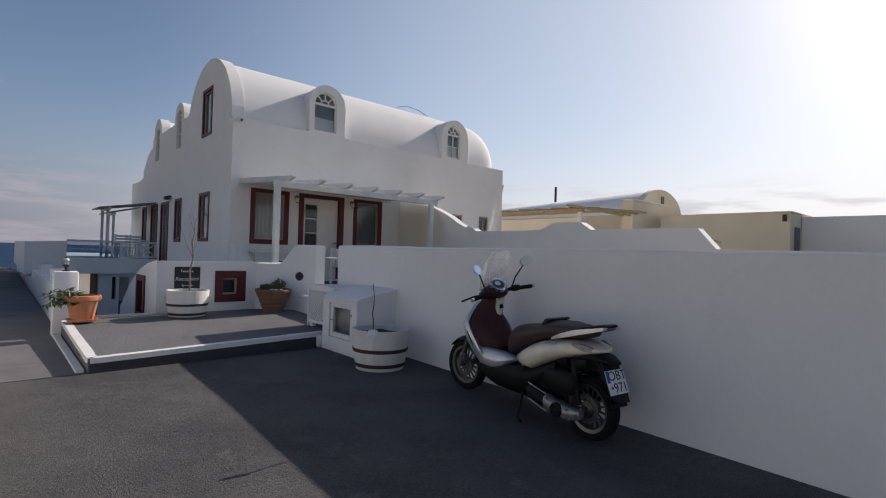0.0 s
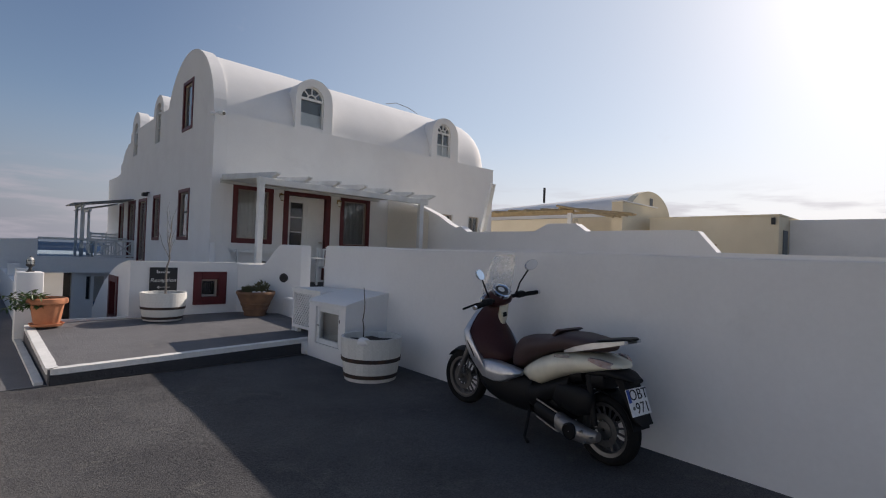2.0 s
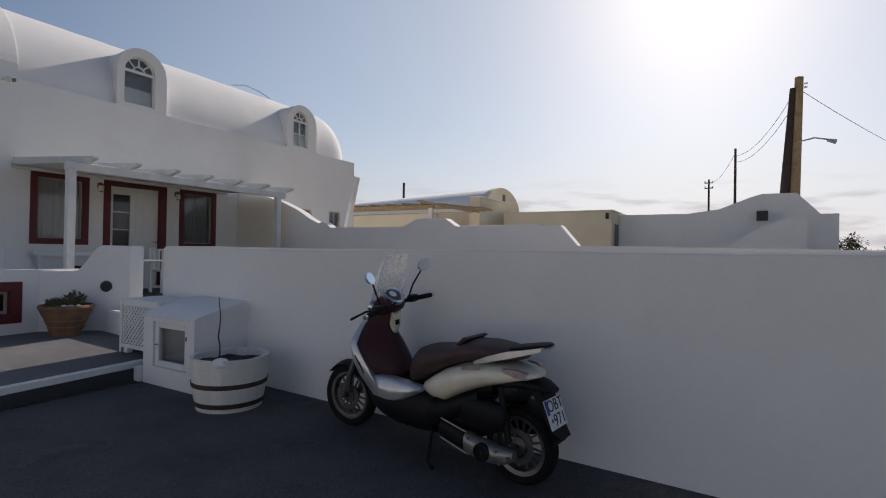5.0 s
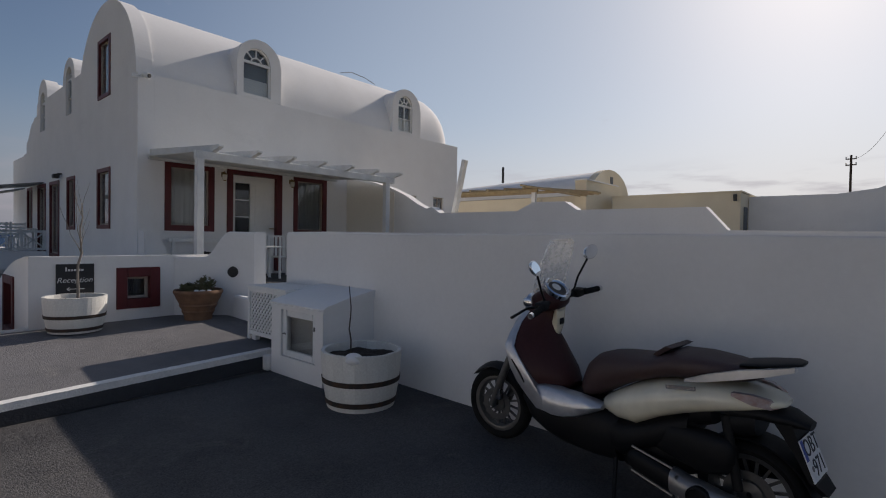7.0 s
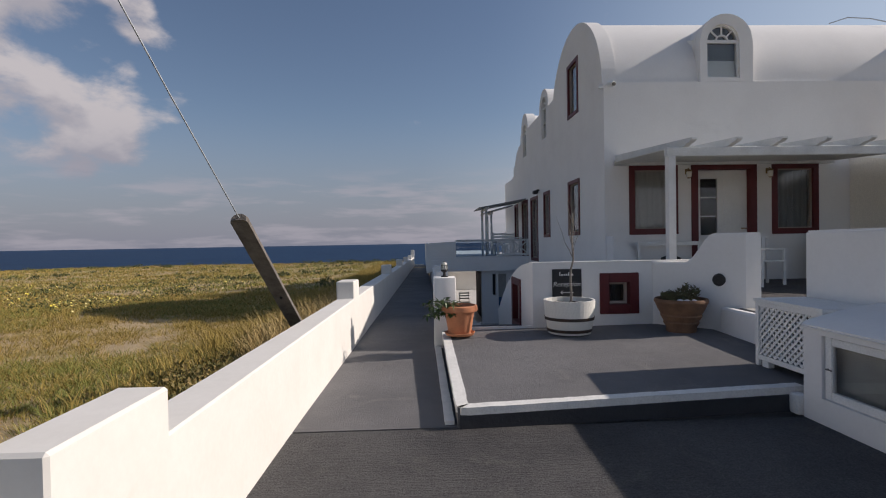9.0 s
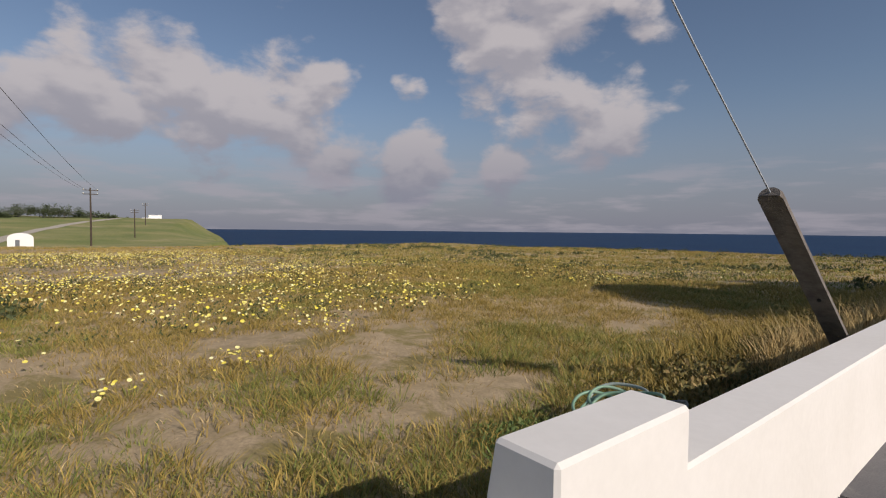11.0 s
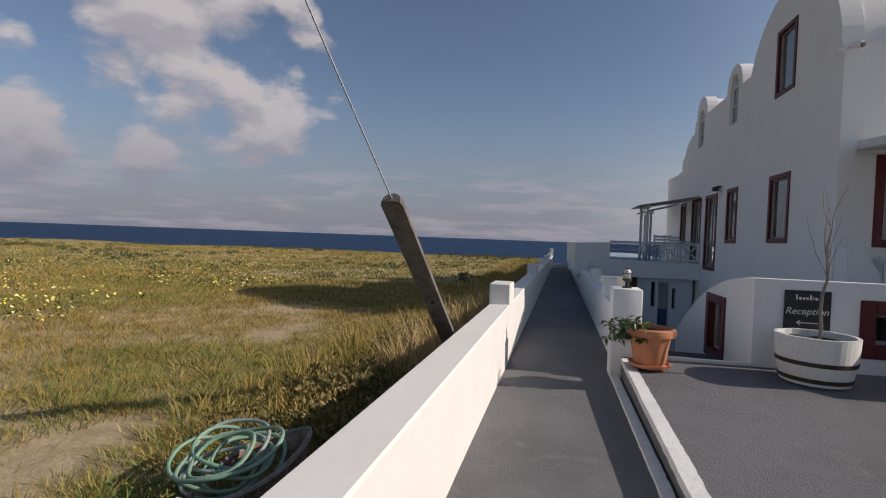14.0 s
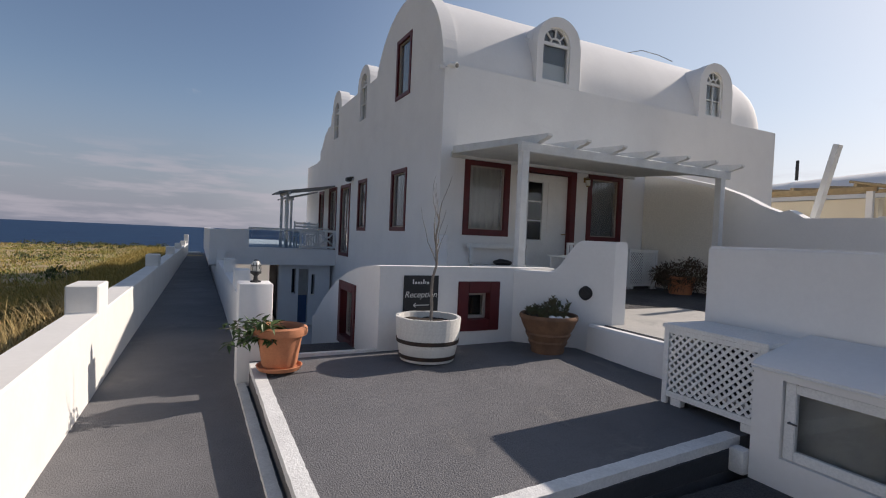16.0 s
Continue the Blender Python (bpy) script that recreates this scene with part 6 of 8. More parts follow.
for u0, u1, z0, z1 in ((0.36, 0.375, 0.915, 0.965), (0.385, 0.41, 0.915, 0.94), (0.42, 0.44, 0.915, 0.94), (0.45, 0.47, 0.915, 0.94), (0.48, 0.495, 0.915, 0.965), (0.505, 0.515, 0.915, 0.945), (0.525, 0.55, 0.915, 0.94)):
    part("stroke", FRONT.box(bmesh.new(), u0, u1, z0, z1, 0.0225, 0.024), SIGN_WHITE, sign)
bm = bmesh.new()
FRONT.box(bm, 0.38, 0.56, 0.685, 0.693, 0.0225, 0.024)
for s in (1, -1):
    beam(bm, FRONT.at(0.375, 0.689, 0.0232), FRONT.at(0.405, 0.689 + s * 0.022, 0.0232), 0.008, 0.0015, up=(0, -1, 0))
part("arrow", bm, SIGN_WHITE, sign, "white arrow")

lamp = thing("bulkhead_lamp", (1.39, 9.79, 0.92), "small brass ship lamp with frosted glass on the pillar", "lamp")
part("base", lathe(bmesh.new(), (1.39, 9.79, 0.92), [(0.001, 0), (0.05, 0), (0.05, 0.012), (0.022, 0.02), (0.018, 0.06), (0.035, 0.075), (0.05, 0.085), (0.05, 0.105), (0.001, 0.105)], 24), IRON, lamp, smooth=40)
part("globe", lathe(bmesh.new(), (1.39, 9.79, 0.92), [(0.036, 0.105), (0.04, 0.13), (0.038, 0.175), (0.028, 0.20), (0.001, 0.208)], 24), FROST, lamp, "frosted glass globe", smooth=60)
for k in range(4):
    a = math.pi * k / 4
    pts = [(1.39 + 0.046 * math.cos(t) * math.cos(a), 9.79 + 0.046 * math.cos(t) * math.sin(a), 1.03 + 0.105 * math.sin(t)) for t in [math.pi * i / 12 for i in range(13)]]
    part("guard", rod(bmesh.new(), pts, 0.003, 6), IRON, lamp)
part("guard_ring", lathe(bmesh.new(), (1.39, 9.79, 1.075), [(0.043, 0), (0.049, 0), (0.049, 0.006), (0.043, 0.006), (0.043, 0)], 24), IRON, lamp)

vent = thing("wall_vent", WING.at(0.83, 0.80, 0.0), "round dark cast vent cover on the wing wall", "vent")
bm = bmesh.new()
pts = 24
loft(bm, [[WING.at(0.83 + r * math.cos(2 * math.pi * k / pts), 0.865 + r * 1.05 * math.sin(2 * math.pi * k / pts) * (1 + 0.04 * math.cos(4 * 2 * math.pi * k / pts)), d) for k in range(pts)] for r, d in ((0.075, 0.002), (0.075, 0.016), (0.06, 0.022), (0.055, 0.012), (0.001, 0.014))])
part("cover", bm, IRON, vent, smooth=40)
for k in range(6):
    a = math.pi * k / 6
    part("rib", beam(bmesh.new(), WING.at(0.83 - 0.055 * math.cos(a), 0.865 - 0.055 * math.sin(a), 0.017), WING.at(0.83 + 0.055 * math.cos(a), 0.865 + 0.055 * math.sin(a), 0.017), 0.008, 0.006, up=WING.d), IRON, vent)


def lantern(u, z):
    t = thing("wall_lantern", FACADE.at(u, z - 0.12, 0.05), "small brass wall lantern beside the door", "lantern", group="door lanterns")
    part("bracket", FACADE.box(bmesh.new(), u - 0.03, u + 0.03, z - 0.02, z + 0.09, 0.002, 0.03, 0.006), BRASS, t)
    part("arm", rod(bmesh.new(), [FACADE.at(u, z + 0.06, 0.03), FACADE.at(u, z + 0.10, 0.08), FACADE.at(u, z + 0.06, 0.11)], 0.008, 8), BRASS, t)
    c = FACADE.at(u, z - 0.10, 0.11)
    part("glass", lathe(bmesh.new(), c, [(0.03, 0.0), (0.05, 0.03), (0.052, 0.12), (0.045, 0.13)], 12), FROST, t, smooth=30)
    part("cap", lathe(bmesh.new(), c, [(0.06, 0.125), (0.05, 0.15), (0.02, 0.175), (0.001, 0.18)], 12), BRASS, t, smooth=30)
    part("bottom", lathe(bmesh.new(), c, [(0.001, -0.015), (0.03, -0.01), (0.035, 0.005), (0.001, 0.005)], 12), BRASS, t)


lantern(1.70, 2.72)
lantern(3.40, 2.72)

cctv = thing("security_camera", (4.93, 12.9, 4.45), "small white security camera on the house corner", "camera")
part("bracket", rod(bmesh.new(), [(4.86, 12.995, 4.52), (4.86, 12.90, 4.53), (4.91, 12.86, 4.52)], 0.014, 8), WHITE_WOOD, cctv)
part("housing", rod(bmesh.new(), [(4.90, 12.90, 4.53), (4.96, 12.79, 4.50)], 0.055, 16), WHITE_WOOD, cctv, smooth=40)
part("lens", rod(bmesh.new(), [(4.958, 12.794, 4.501), (4.968, 12.775, 4.496)], 0.04, 16), IRON, cctv, smooth=40)
part("junction_box", box(bmesh.new(), 4.72, 4.82, 12.97, 13.03, 4.47, 4.53, 0.006), WHITE_WOOD, cctv)
flood = thing("flood_lamp", SIDE.at(5.75, 2.96, 0.05), "small dark flood lamp above the terrace doors", "lamp")
part("bracket", SIDE.box(bmesh.new(), 5.70, 5.80, 2.98, 3.02, 0.002, 0.10, 0.004), IRON, flood)
part("housing", SIDE.box(bmesh.new(), 5.64, 5.86, 2.88, 2.99, 0.06, 0.20, 0.015), IRON, flood)
cable = thing("roof_cable", (11.2, 14.0, 6.3), "thin cable hanging loose over the vaulted roof", "cable")
part("cable", rod(bmesh.new(), [(11.0, 14.7, 6.52), (11.3, 14.5, 6.58), (11.6, 14.2, 6.42), (11.75, 13.9, 6.2)], 0.012, 6), WIRE, cable)

# ---- meter cabinet, lattice box ----
cab = thing("meter_cabinet", (4.3, 6.2, 0.0), "whitewashed masonry cabinet with a small glazed door", "cabinet")
CAB = Plane((4.04, 6.66), (0.0, -1), (-1, 0.0))
bm = bmesh.new()
CAB.wall(bm, [0, 0.88], 0.0, lambda u: 0.72, 0.12, [(0.175, 0.76, 0.19, 0.66)])
part("front", bm, WHITE, cab, "whitewashed front")
bm = bmesh.new()
loft(bm, [[(4.16, y, 0.0), (4.665, y, 0.0), (4.665, y, 0.80), (4.16, y, 0.72)] for y in (5.78, 5.90)])
part("side", bm, WHITE, cab)
bm = bmesh.new()
loft(bm, [[(4.16, y, 0.0), (4.665, y, 0.0), (4.665, y, 0.80), (4.16, y, 0.72)] for y in (6.54, 6.66)])
part("side", bm, WHITE, cab)
bm = bmesh.new()
loft(bm, [[(4.02, y, 0.715), (4.03, y, 0.69), (4.672, y, 0.79), (4.672, y, 0.87), (4.30, y, 0.805), (4.06, y, 0.742)] for y in (5.765, 6.675)])
bmesh.ops.bevel(bm, geom=[e for e in bm.edges if e.calc_length() > 0.8], offset=0.012, segments=2, affect="EDGES")
part("top", bm, WHITE, cab, "sloping whitewashed top", smooth=40)
bm = bmesh.new()
for a, b, c, d in ((0.18, 0.245, 0.195, 0.655), (0.69, 0.755, 0.195, 0.655), (0.245, 0.69, 0.595, 0.655), (0.245, 0.69, 0.195, 0.255)):
    CAB.box(bm, a, b, c, d, -0.06, -0.02, 0.005)
dr = part("door", bm, WHITE_WOOD, cab, "white framed door")
part("pane", CAB.box(bmesh.new(), 0.24, 0.695, 0.25, 0.60, -0.05, -0.042), GLASS, dr, "clear glass").visible_shadow = False
part("backing", CAB.box(bmesh.new(), 0.175, 0.76, 0.19, 0.66, -0.13, -0.122), CURTAIN, cab, "pale board behind the glass")
part("latch", rod(bmesh.new(), [CAB.at(0.215, 0.42, -0.02), CAB.at(0.215, 0.42, 0.0), CAB.at(0.265, 0.42, 0.0)], 0.006, 6), S_ALLOY, dr)
part("hinge", CAB.box(bmesh.new(), 0.715, 0.735, 0.50, 0.54, -0.02, -0.012), S_ALLOY, dr)
bm = bmesh.new()
box(bm, 4.0, 4.10, 6.67, 6.775, 0.0, 0.16, 0.02)
solid("kerb_end", bm, KERB, "white painted end block of the terrace edge", "kerb", smooth=40)


def lattice_box(plane, u0, u1, z0, z1, depth, label, pitch=0.064):
    """A slatted cover: frame, diagonal lattice in two layers, lid and feet."""
    t = thing("lattice_cover", plane.at((u0 + u1) / 2, z0, -depth / 2), label, "cover")
    for a, b, c, d in ((u0, u0 + 0.045, z0, z1 - 0.03), (u1 - 0.045, u1, z0, z1 - 0.03), (u0 + 0.045, u1 - 0.045, z1 - 0.07, z1 - 0.03), (u0 + 0.045, u1 - 0.045, z0 + 0.06, z0 + 0.105)):
        part("frame", plane.box(bmesh.new(), a, b, c, d, -0.025, 0.004, 0.003), WHITE_WOOD, t)
    a0, a1, c0, c1 = u0 + 0.045, u1 - 0.045, z0 + 0.105, z1 - 0.07
    w = 0.011
    for s, d in ((1, -0.012), (-1, -0.018)):
        k = a0 - (c1 - c0)
        while k < a1:
            p, q = ((k, c0), (k + c1 - c0, c1)) if s > 0 else ((k, c1), (k + c1 - c0, c0))
            f0, f1 = max(0.0, (a0 - p[0]) / (q[0] - p[0])), min(1.0, (a1 - p[0]) / (q[0] - p[0]))
            if f1 - f0 > 0.03:
                pa = (p[0] + (q[0] - p[0]) * f0, p[1] + (q[1] - p[1]) * f0)
                pb = (p[0] + (q[0] - p[0]) * f1, p[1] + (q[1] - p[1]) * f1)
                part("slat", beam(bmesh.new(), plane.at(*pa, d), plane.at(*pb, d), 0.021, 0.006, up=plane.d), WHITE_WOOD, t)
            k += pitch
    part("lid", plane.box(bmesh.new(), u0 - 0.015, u1 + 0.01, z1 - 0.03, z1, -depth, 0.015, 0.005), WHITE_WOOD, t, "white board lid")
    part("end_panel", plane.box(bmesh.new(), u0, u0 + 0.02, z0 + 0.05, z1 - 0.03, -depth + 0.01, -0.026), WHITE_WOOD, t)
    part("end_panel", plane.box(bmesh.new(), u1 - 0.02, u1, z0 + 0.05, z1 - 0.03, -depth + 0.01, -0.026), WHITE_WOOD, t)
    # dark sheet added for the shade seen through the lattice holes
    part("back_panel", plane.box(bmesh.new(), u0 + 0.02, u1 - 0.02, z0 + 0.05, z1 - 0.03, -depth + 0.01, -depth + 0.03), DARK_FACE, t)
    for u in (u0 + 0.08, u1 - 0.16):
        part("foot", plane.box(bmesh.new(), u, u + 0.09, z0, z0 + 0.06, -0.06, -0.004, 0.004), WHITE_WOOD, t)
    return t


lattice_box(Plane((4.22, 7.485), (0.0, -1), (-1, 0.0)), 0.0, 0.80, 0.20, 0.825, 0.49, "white lattice cover over an outdoor unit beside the wall")
lattice_box(Plane((8.85, 12.25), (1, 0), (0, -1)), 0.0, 0.82, 0.515, 1.34, 0.4, "white lattice cover on the porch by the house wall")

# ---- porch furniture ----
bench = thing("bench", (6.0, 12.6, 0.515), "white-painted slatted bench below the porch window", "bench")
for k in range(4):
    part("slat", box(bmesh.new(), 5.35, 6.75, 12.40 + 0.1 * k, 12.48 + 0.1 * k, 0.93, 0.955, 0.004), WHITE_WOOD, bench)
part("back_rail", box(bmesh.new(), 5.35, 6.75, 12.81, 12.845, 1.25, 1.33, 0.006), WHITE_WOOD, bench)
for x in (5.40, 6.66):
    for y, z in ((12.40, 0.93), (12.78, 1.33)):
        part("leg", box(bmesh.new(), x, x + 0.055, y, y + 0.055, 0.515, z, 0.004), WHITE_WOOD, bench)
    part("rail", box(bmesh.new(), x, x + 0.055, 12.455, 12.78, 0.87, 0.93), WHITE_WOOD, bench)
table = thing("side_table", (6.9, 11.6, 0.515), "small white wooden table on the porch", "table")
part("tabletop", box(bmesh.new(), 6.45, 7.05, 11.35, 11.85, 1.16, 1.19, 0.005), WHITE_WOOD, table)
for x in (6.48, 6.98):
    for y in (11.38, 11.78):
        part("leg", box(bmesh.new(), x, x + 0.04, y, y + 0.04, 0.515, 1.16), WHITE_WOOD, table)
chair = thing("armchair", (7.45, 12.0, 0.515), "white wooden armchair on the porch", "chair")
part("seat", box(bmesh.new(), 7.2, 7.7, 11.75, 12.25, 0.93, 0.96, 0.005), WHITE_WOOD, chair)
for x in (7.2, 7.66):
    for y, z in ((11.75, 1.15), (12.21, 1.42)):
        part("leg", box(bmesh.new(), x, x + 0.04, y, y + 0.04, 0.515, z), WHITE_WOOD, chair)
    part("armrest", box(bmesh.new(), x - 0.01, x + 0.05, 11.73, 12.21, 1.15, 1.175, 0.004), WHITE_WOOD, chair)
for k in range(4):
    part("back_slat", box(bmesh.new(), 7.27 + 0.1 * k, 7.33 + 0.1 * k, 12.215, 12.235, 0.96, 1.38), WHITE_WOOD, chair)
part("back_rail", box(bmesh.new(), 7.24, 7.66, 12.21, 12.24, 1.38, 1.42), WHITE_WOOD, chair)
cush = bmesh.new()
bmesh.ops.create_icosphere(cush, subdivisions=3, radius=0.2)
for v in cush.verts:
    v.co = Vector((v.co.x * 1.0, v.co.y * 0.6, v.co.z * 0.3 * (1 + 0.5 * noise.noise(v.co * 6))))
cush.transform(Matrix.Translation((5.95, 12.52, 1.0)))
solid("folded_cloth", cush, IRON, "dark crumpled cloth lying on the white bench", "cloth", kind="thing", smooth=60)

bush = thing("bush", (9.35, 11.4, 0.515), "dry brown-green bush in a clay pot on the porch", "bush")
part("pot", lathe(bmesh.new(), (9.35, 11.4, 0.515), [(0.001, 0), (0.2, 0), (0.26, 0.28), (0.28, 0.3), (0.27, 0.34), (0.22, 0.34), (0.001, 0.3)], 28), TERRACOTTA, bush, smooth=40)
rng = random.Random(3)
for c in range(40):
    bm = bmesh.new()
    a, r = rng.uniform(0, 6.28), 0.55 * math.sqrt(rng.random())
    o = Vector((9.35 + r * math.cos(a), 11.4 + r * math.sin(a), 0.515 + rng.uniform(0.12, 0.72 - 0.5 * r)))
    rod(bm, [(9.35, 11.4, 0.8), o], 0.006, 4)
    for j in range(70):
        d = Vector((rng.gauss(0, 1), rng.gauss(0, 1), rng.gauss(0.2, 1))).normalized()
        leaf(bm, o + d * rng.uniform(0.0, 0.13), d, (0.2, 0.1, 1), rng.uniform(0.05, 0.10), rng.uniform(0.015, 0.03))
    part("clump", bm, DRY_BUSH, bush)

lean = thing("leaning_plank", (11.0, 10.1, 0.515), "white plank leaning behind the garden wall", "plank")
part("plank", beam(bmesh.new(), (11.0, 10.32, 0.6), (11.0, 9.66, 3.36), 0.14, 0.10, 0.006), PERGOLA, lean)

# ---- field side: leaning stay pole, guy wire, hose ----
pole = thing("stay_pole", (-0.27, 8.5, -0.1), "leaning weathered half-round timber stay with a steel wire", "pole")
axis = (Vector((-0.36, 6.95, 1.61)) - Vector((-0.30, 8.45, 0.52))).normalized()
foot, top = Vector((-0.30, 8.45, 0.52)) - axis * 0.9, Vector((-0.36, 6.95, 1.61))
side = axis.cross(Vector((0, 0, 1))).normalized()
face = side.cross(axis)
bm = bmesh.new()
rows = []
for p, r in ((foot, 0.075), (foot.lerp(top, 0.5), 0.073), (top - axis * 0.03, 0.072), (top, 0.06)):
    rows.append([p + side * (r * math.cos(t)) + face * (r * math.sin(t)) for t in [math.pi * k / 12 for k in range(13)]] + [p - side * r - face * 0.012, p - side * (r * 0.5) - face * 0.004, p + side * (r * 0.5) - face * 0.004, p + side * r - face * 0.012])
loft(bm, rows)
part("timber", bm, WOOD_POLE, pole, smooth=40)
far_end = top + Vector((-1.45, -7.4, 8.0))
wire = [top - axis * 0.02 + face * 0.07, top + face * 0.02] + [top.lerp(far_end, f) - Vector((0, 0, 0.1 * math.sin(math.pi * f))) for f in (0.1, 0.3, 0.5, 0.75, 1.0)]
part("wire", rod(bmesh.new(), wire, 0.0055, 6), WIRE, pole, "stranded steel guy wire")
part("bolt", rod(bmesh.new(), [foot.lerp(top, 0.55) - face * 0.02, foot.lerp(top, 0.55) + face * 0.09], 0.014, 8), IRON, pole)

rng = random.Random(21)
hose = thing("garden_hose", (-1.0, 6.36, 0.02), "coiled green and grey garden hose heaped in an old basket", "hose")
for c in range(9):
    cx, cy, r = -1.0 + rng.uniform(-0.08, 0.08), 6.36 + rng.uniform(-0.10, 0.10), rng.uniform(0.14, 0.24)
    tx, ty = rng.uniform(-0.25, 0.30), rng.uniform(-0.6, -0.05)
    pts = []
    for k in range(33):
        a = 2 * math.pi * k / 32 * 1.04
        x, y = r * math.cos(a) * 1.1, r * math.sin(a)
        pts.append((cx + x, cy + y, 0.145 + 0.014 * c + max(-0.15, tx * x + ty * -y) + 0.01 * math.sin(3 * a)))
    part("coil", rod(bmesh.new(), pts, 0.011, 8), HOSE_GREEN if c % 3 else surface("faded_hose", (0.30, 0.36, 0.33), 0.5, None, 8, 0.6, 50, 0.05), hose, smooth=60)
WICKER = surface("weathered_wicker", (0.20, 0.13, 0.085), 0.85, (0.12, 0.075, 0.05), 14, 0.8, 90, 0.3, stain=(0.30, 0.27, 0.24), stain_scale=9, stain_range=(0.5, 0.7))
CANE = surface("grey_cane", (0.30, 0.275, 0.25), 0.85, (0.20, 0.175, 0.15), 14, 0.8, 90, 0.3)


def basket_point(a, h, grow=0.0):
    """A point of the crushed oval basket: angle, share of its height, outward shift."""
    side = 0.78 + 0.22 * h
    tall = 0.17 + 0.085 * math.cos(a) + 0.035 * math.sin(a) + 0.012 * math.sin(3 * a)
    return Vector((-0.90 + (0.25 * side + grow) * math.cos(a), 6.42 + (0.39 * side + grow) * math.sin(a), land(-0.90, 6.42) + 0.005 + tall * h))


basket = thing("wicker_basket", (-0.90, 6.42, land(-0.90, 6.42)), "old crushed oval wicker basket under the coiled hose", "basket")
turns = [2 * math.pi * k / 40 for k in range(40)]
part("basket_wall", loft(bmesh.new(), [[basket_point(a, h, g) for a in turns] for h, g in ((0.0, 0.0), (0.5, 0.002), (0.96, 0.002), (0.96, -0.008), (0.5, -0.008), (0.06, -0.008))]), WICKER, basket, smooth=50)
for h in (0.12, 0.24, 0.36, 0.48, 0.60, 0.72, 0.84):
    loop = [basket_point(2 * math.pi * k / 80, h + 0.02 * math.sin(k * 0.37 + 9 * h), 0.004 * (-1) ** (k + int(h * 25 + 0.5) // 3) - 0.002) for k in range(81)]
    part("strand", rod(bmesh.new(), loop, 0.006, 5), WICKER, basket, smooth=60)
for k in range(26):
    a = 2 * math.pi * k / 26
    part("stake", rod(bmesh.new(), [basket_point(a, 0.02, 0.004), basket_point(a + 0.03, 0.5, 0.006), basket_point(a + 0.02, 1.0 + 0.10 * rng.random(), 0.004)], [0.005, 0.005, 0.003], 5), CANE, basket)
for j in range(5):
    loop = [basket_point(2 * math.pi * k / 64, 0.98 + 0.05 * math.sin(0.55 * k + 1.3 * j), 0.004 + 0.010 * math.cos(0.55 * k + 1.3 * j)) for k in range(65)]
    part("rim_strand", rod(bmesh.new(), loop, 0.0055, 5), CANE, basket, "frayed grey cane of the rim", smooth=60)

# plaster flare at the foot of the house corner, beside the bench
bm = loft(bmesh.new(), [[(4.84, y, 0.515), (5.33, y, 0.515), (5.31, y, 0.95), (5.20, y, 1.20), (5.06, y, 1.40), (4.84, y, 1.47)] for y in (12.62, 12.995)])
bmesh.ops.recalc_face_normals(bm, faces=bm.faces)
bmesh.ops.bevel(bm, geom=[e for e in bm.edges if e.calc_face_angle(0) > 0.3], offset=0.02, segments=2, affect="EDGES")
solid("wall_flare", bm, WHITE, "whitewashed plaster flare at the foot of the house corner", "wall", smooth=40)

# ---- neighbouring houses beyond the garden wall ----
YARD = surface("pale_dry_yard", (0.35, 0.31, 0.25), 0.95, (0.27, 0.24, 0.19), 1.5, 0.7, 20, 0.4)
vault = thing("vaulted_house", (26, 15.5, -0.35), "cream house with a long low barrel roof", "house")
part("wall", box(bmesh.new(), 24.0, 28.6, 12.5, 22.5, -0.35, 3.62), CREAM, vault)
bm = loft(bmesh.new(), [[(26.3 - 2.25 * math.cos(math.pi * k / 24), y, 3.64 + (1.37 if y < 22 else 0.9) * math.sin(math.pi * k / 24)) for k in range(25)] for y in (12.55, 22.4)])
part("roof", bm, WHITE, vault, "pale barrel roof", smooth=40)
bm = loft(bmesh.new(), [[(26.3 - 2.35 * math.cos(math.pi * k / 24), y, 3.61 + 1.45 * math.sin(math.pi * k / 24)) for k in range(25)] for y in (12.2, 12.54)])
part("gable", bm, CREAM, vault, "cream rounded gable", smooth=40)
part("wall", box(bmesh.new(), 22.2, 25.7, 11.66, 12.19, -0.35, 4.12), CREAM, vault, "cream side block")
part("coping", box(bmesh.new(), 22.15, 25.75, 11.6, 12.195, 4.125, 4.18), WHITE, vault)
part("window", box(bmesh.new(), 26.1, 26.4, 12.16, 12.195, 4.3, 4.7), CURTAIN_DARK, vault)
part("roof_pipe", rod(bmesh.new(), [(25.4, 18.25, 4.7), (25.4, 18.25, 5.6)], 0.07, 8), IRON, vault)
front = thing("yard_wall", (20.5, 15, -0.35), "cream yard wall below a cane pergola", "wall")
part("wall", box(bmesh.new(), 20.4, 20.7, 13.0, 24, -0.35, 3.24), CREAM, front)
part("wall", box(bmesh.new(), 20.4, 20.7, 8.0, 12.99, -0.35, 2.68), WHITE, front)
cane = thing("cane_pergola", (21, 15, -0.35), "old cane pergola with thin wooden rafters", "pergola")
part("beam", beam(bmesh.new(), (20.3, 13.0, 3.56), (20.3, 24, 3.62), 0.12, 0.14), BAMBOO, cane)
part("beam", beam(bmesh.new(), (22.0, 13.0, 3.66), (22.0, 24, 3.7), 0.12, 0.12), BAMBOO, cane)
for k in range(12):
    y = 13.3 + 0.95 * k
    part("rafter", beam(bmesh.new(), (19.6, y, 3.63 + 0.02 * math.sin(k * 3)), (22.2, y + 0.1, 3.83), 0.09, 0.09), BAMBOO, cane)
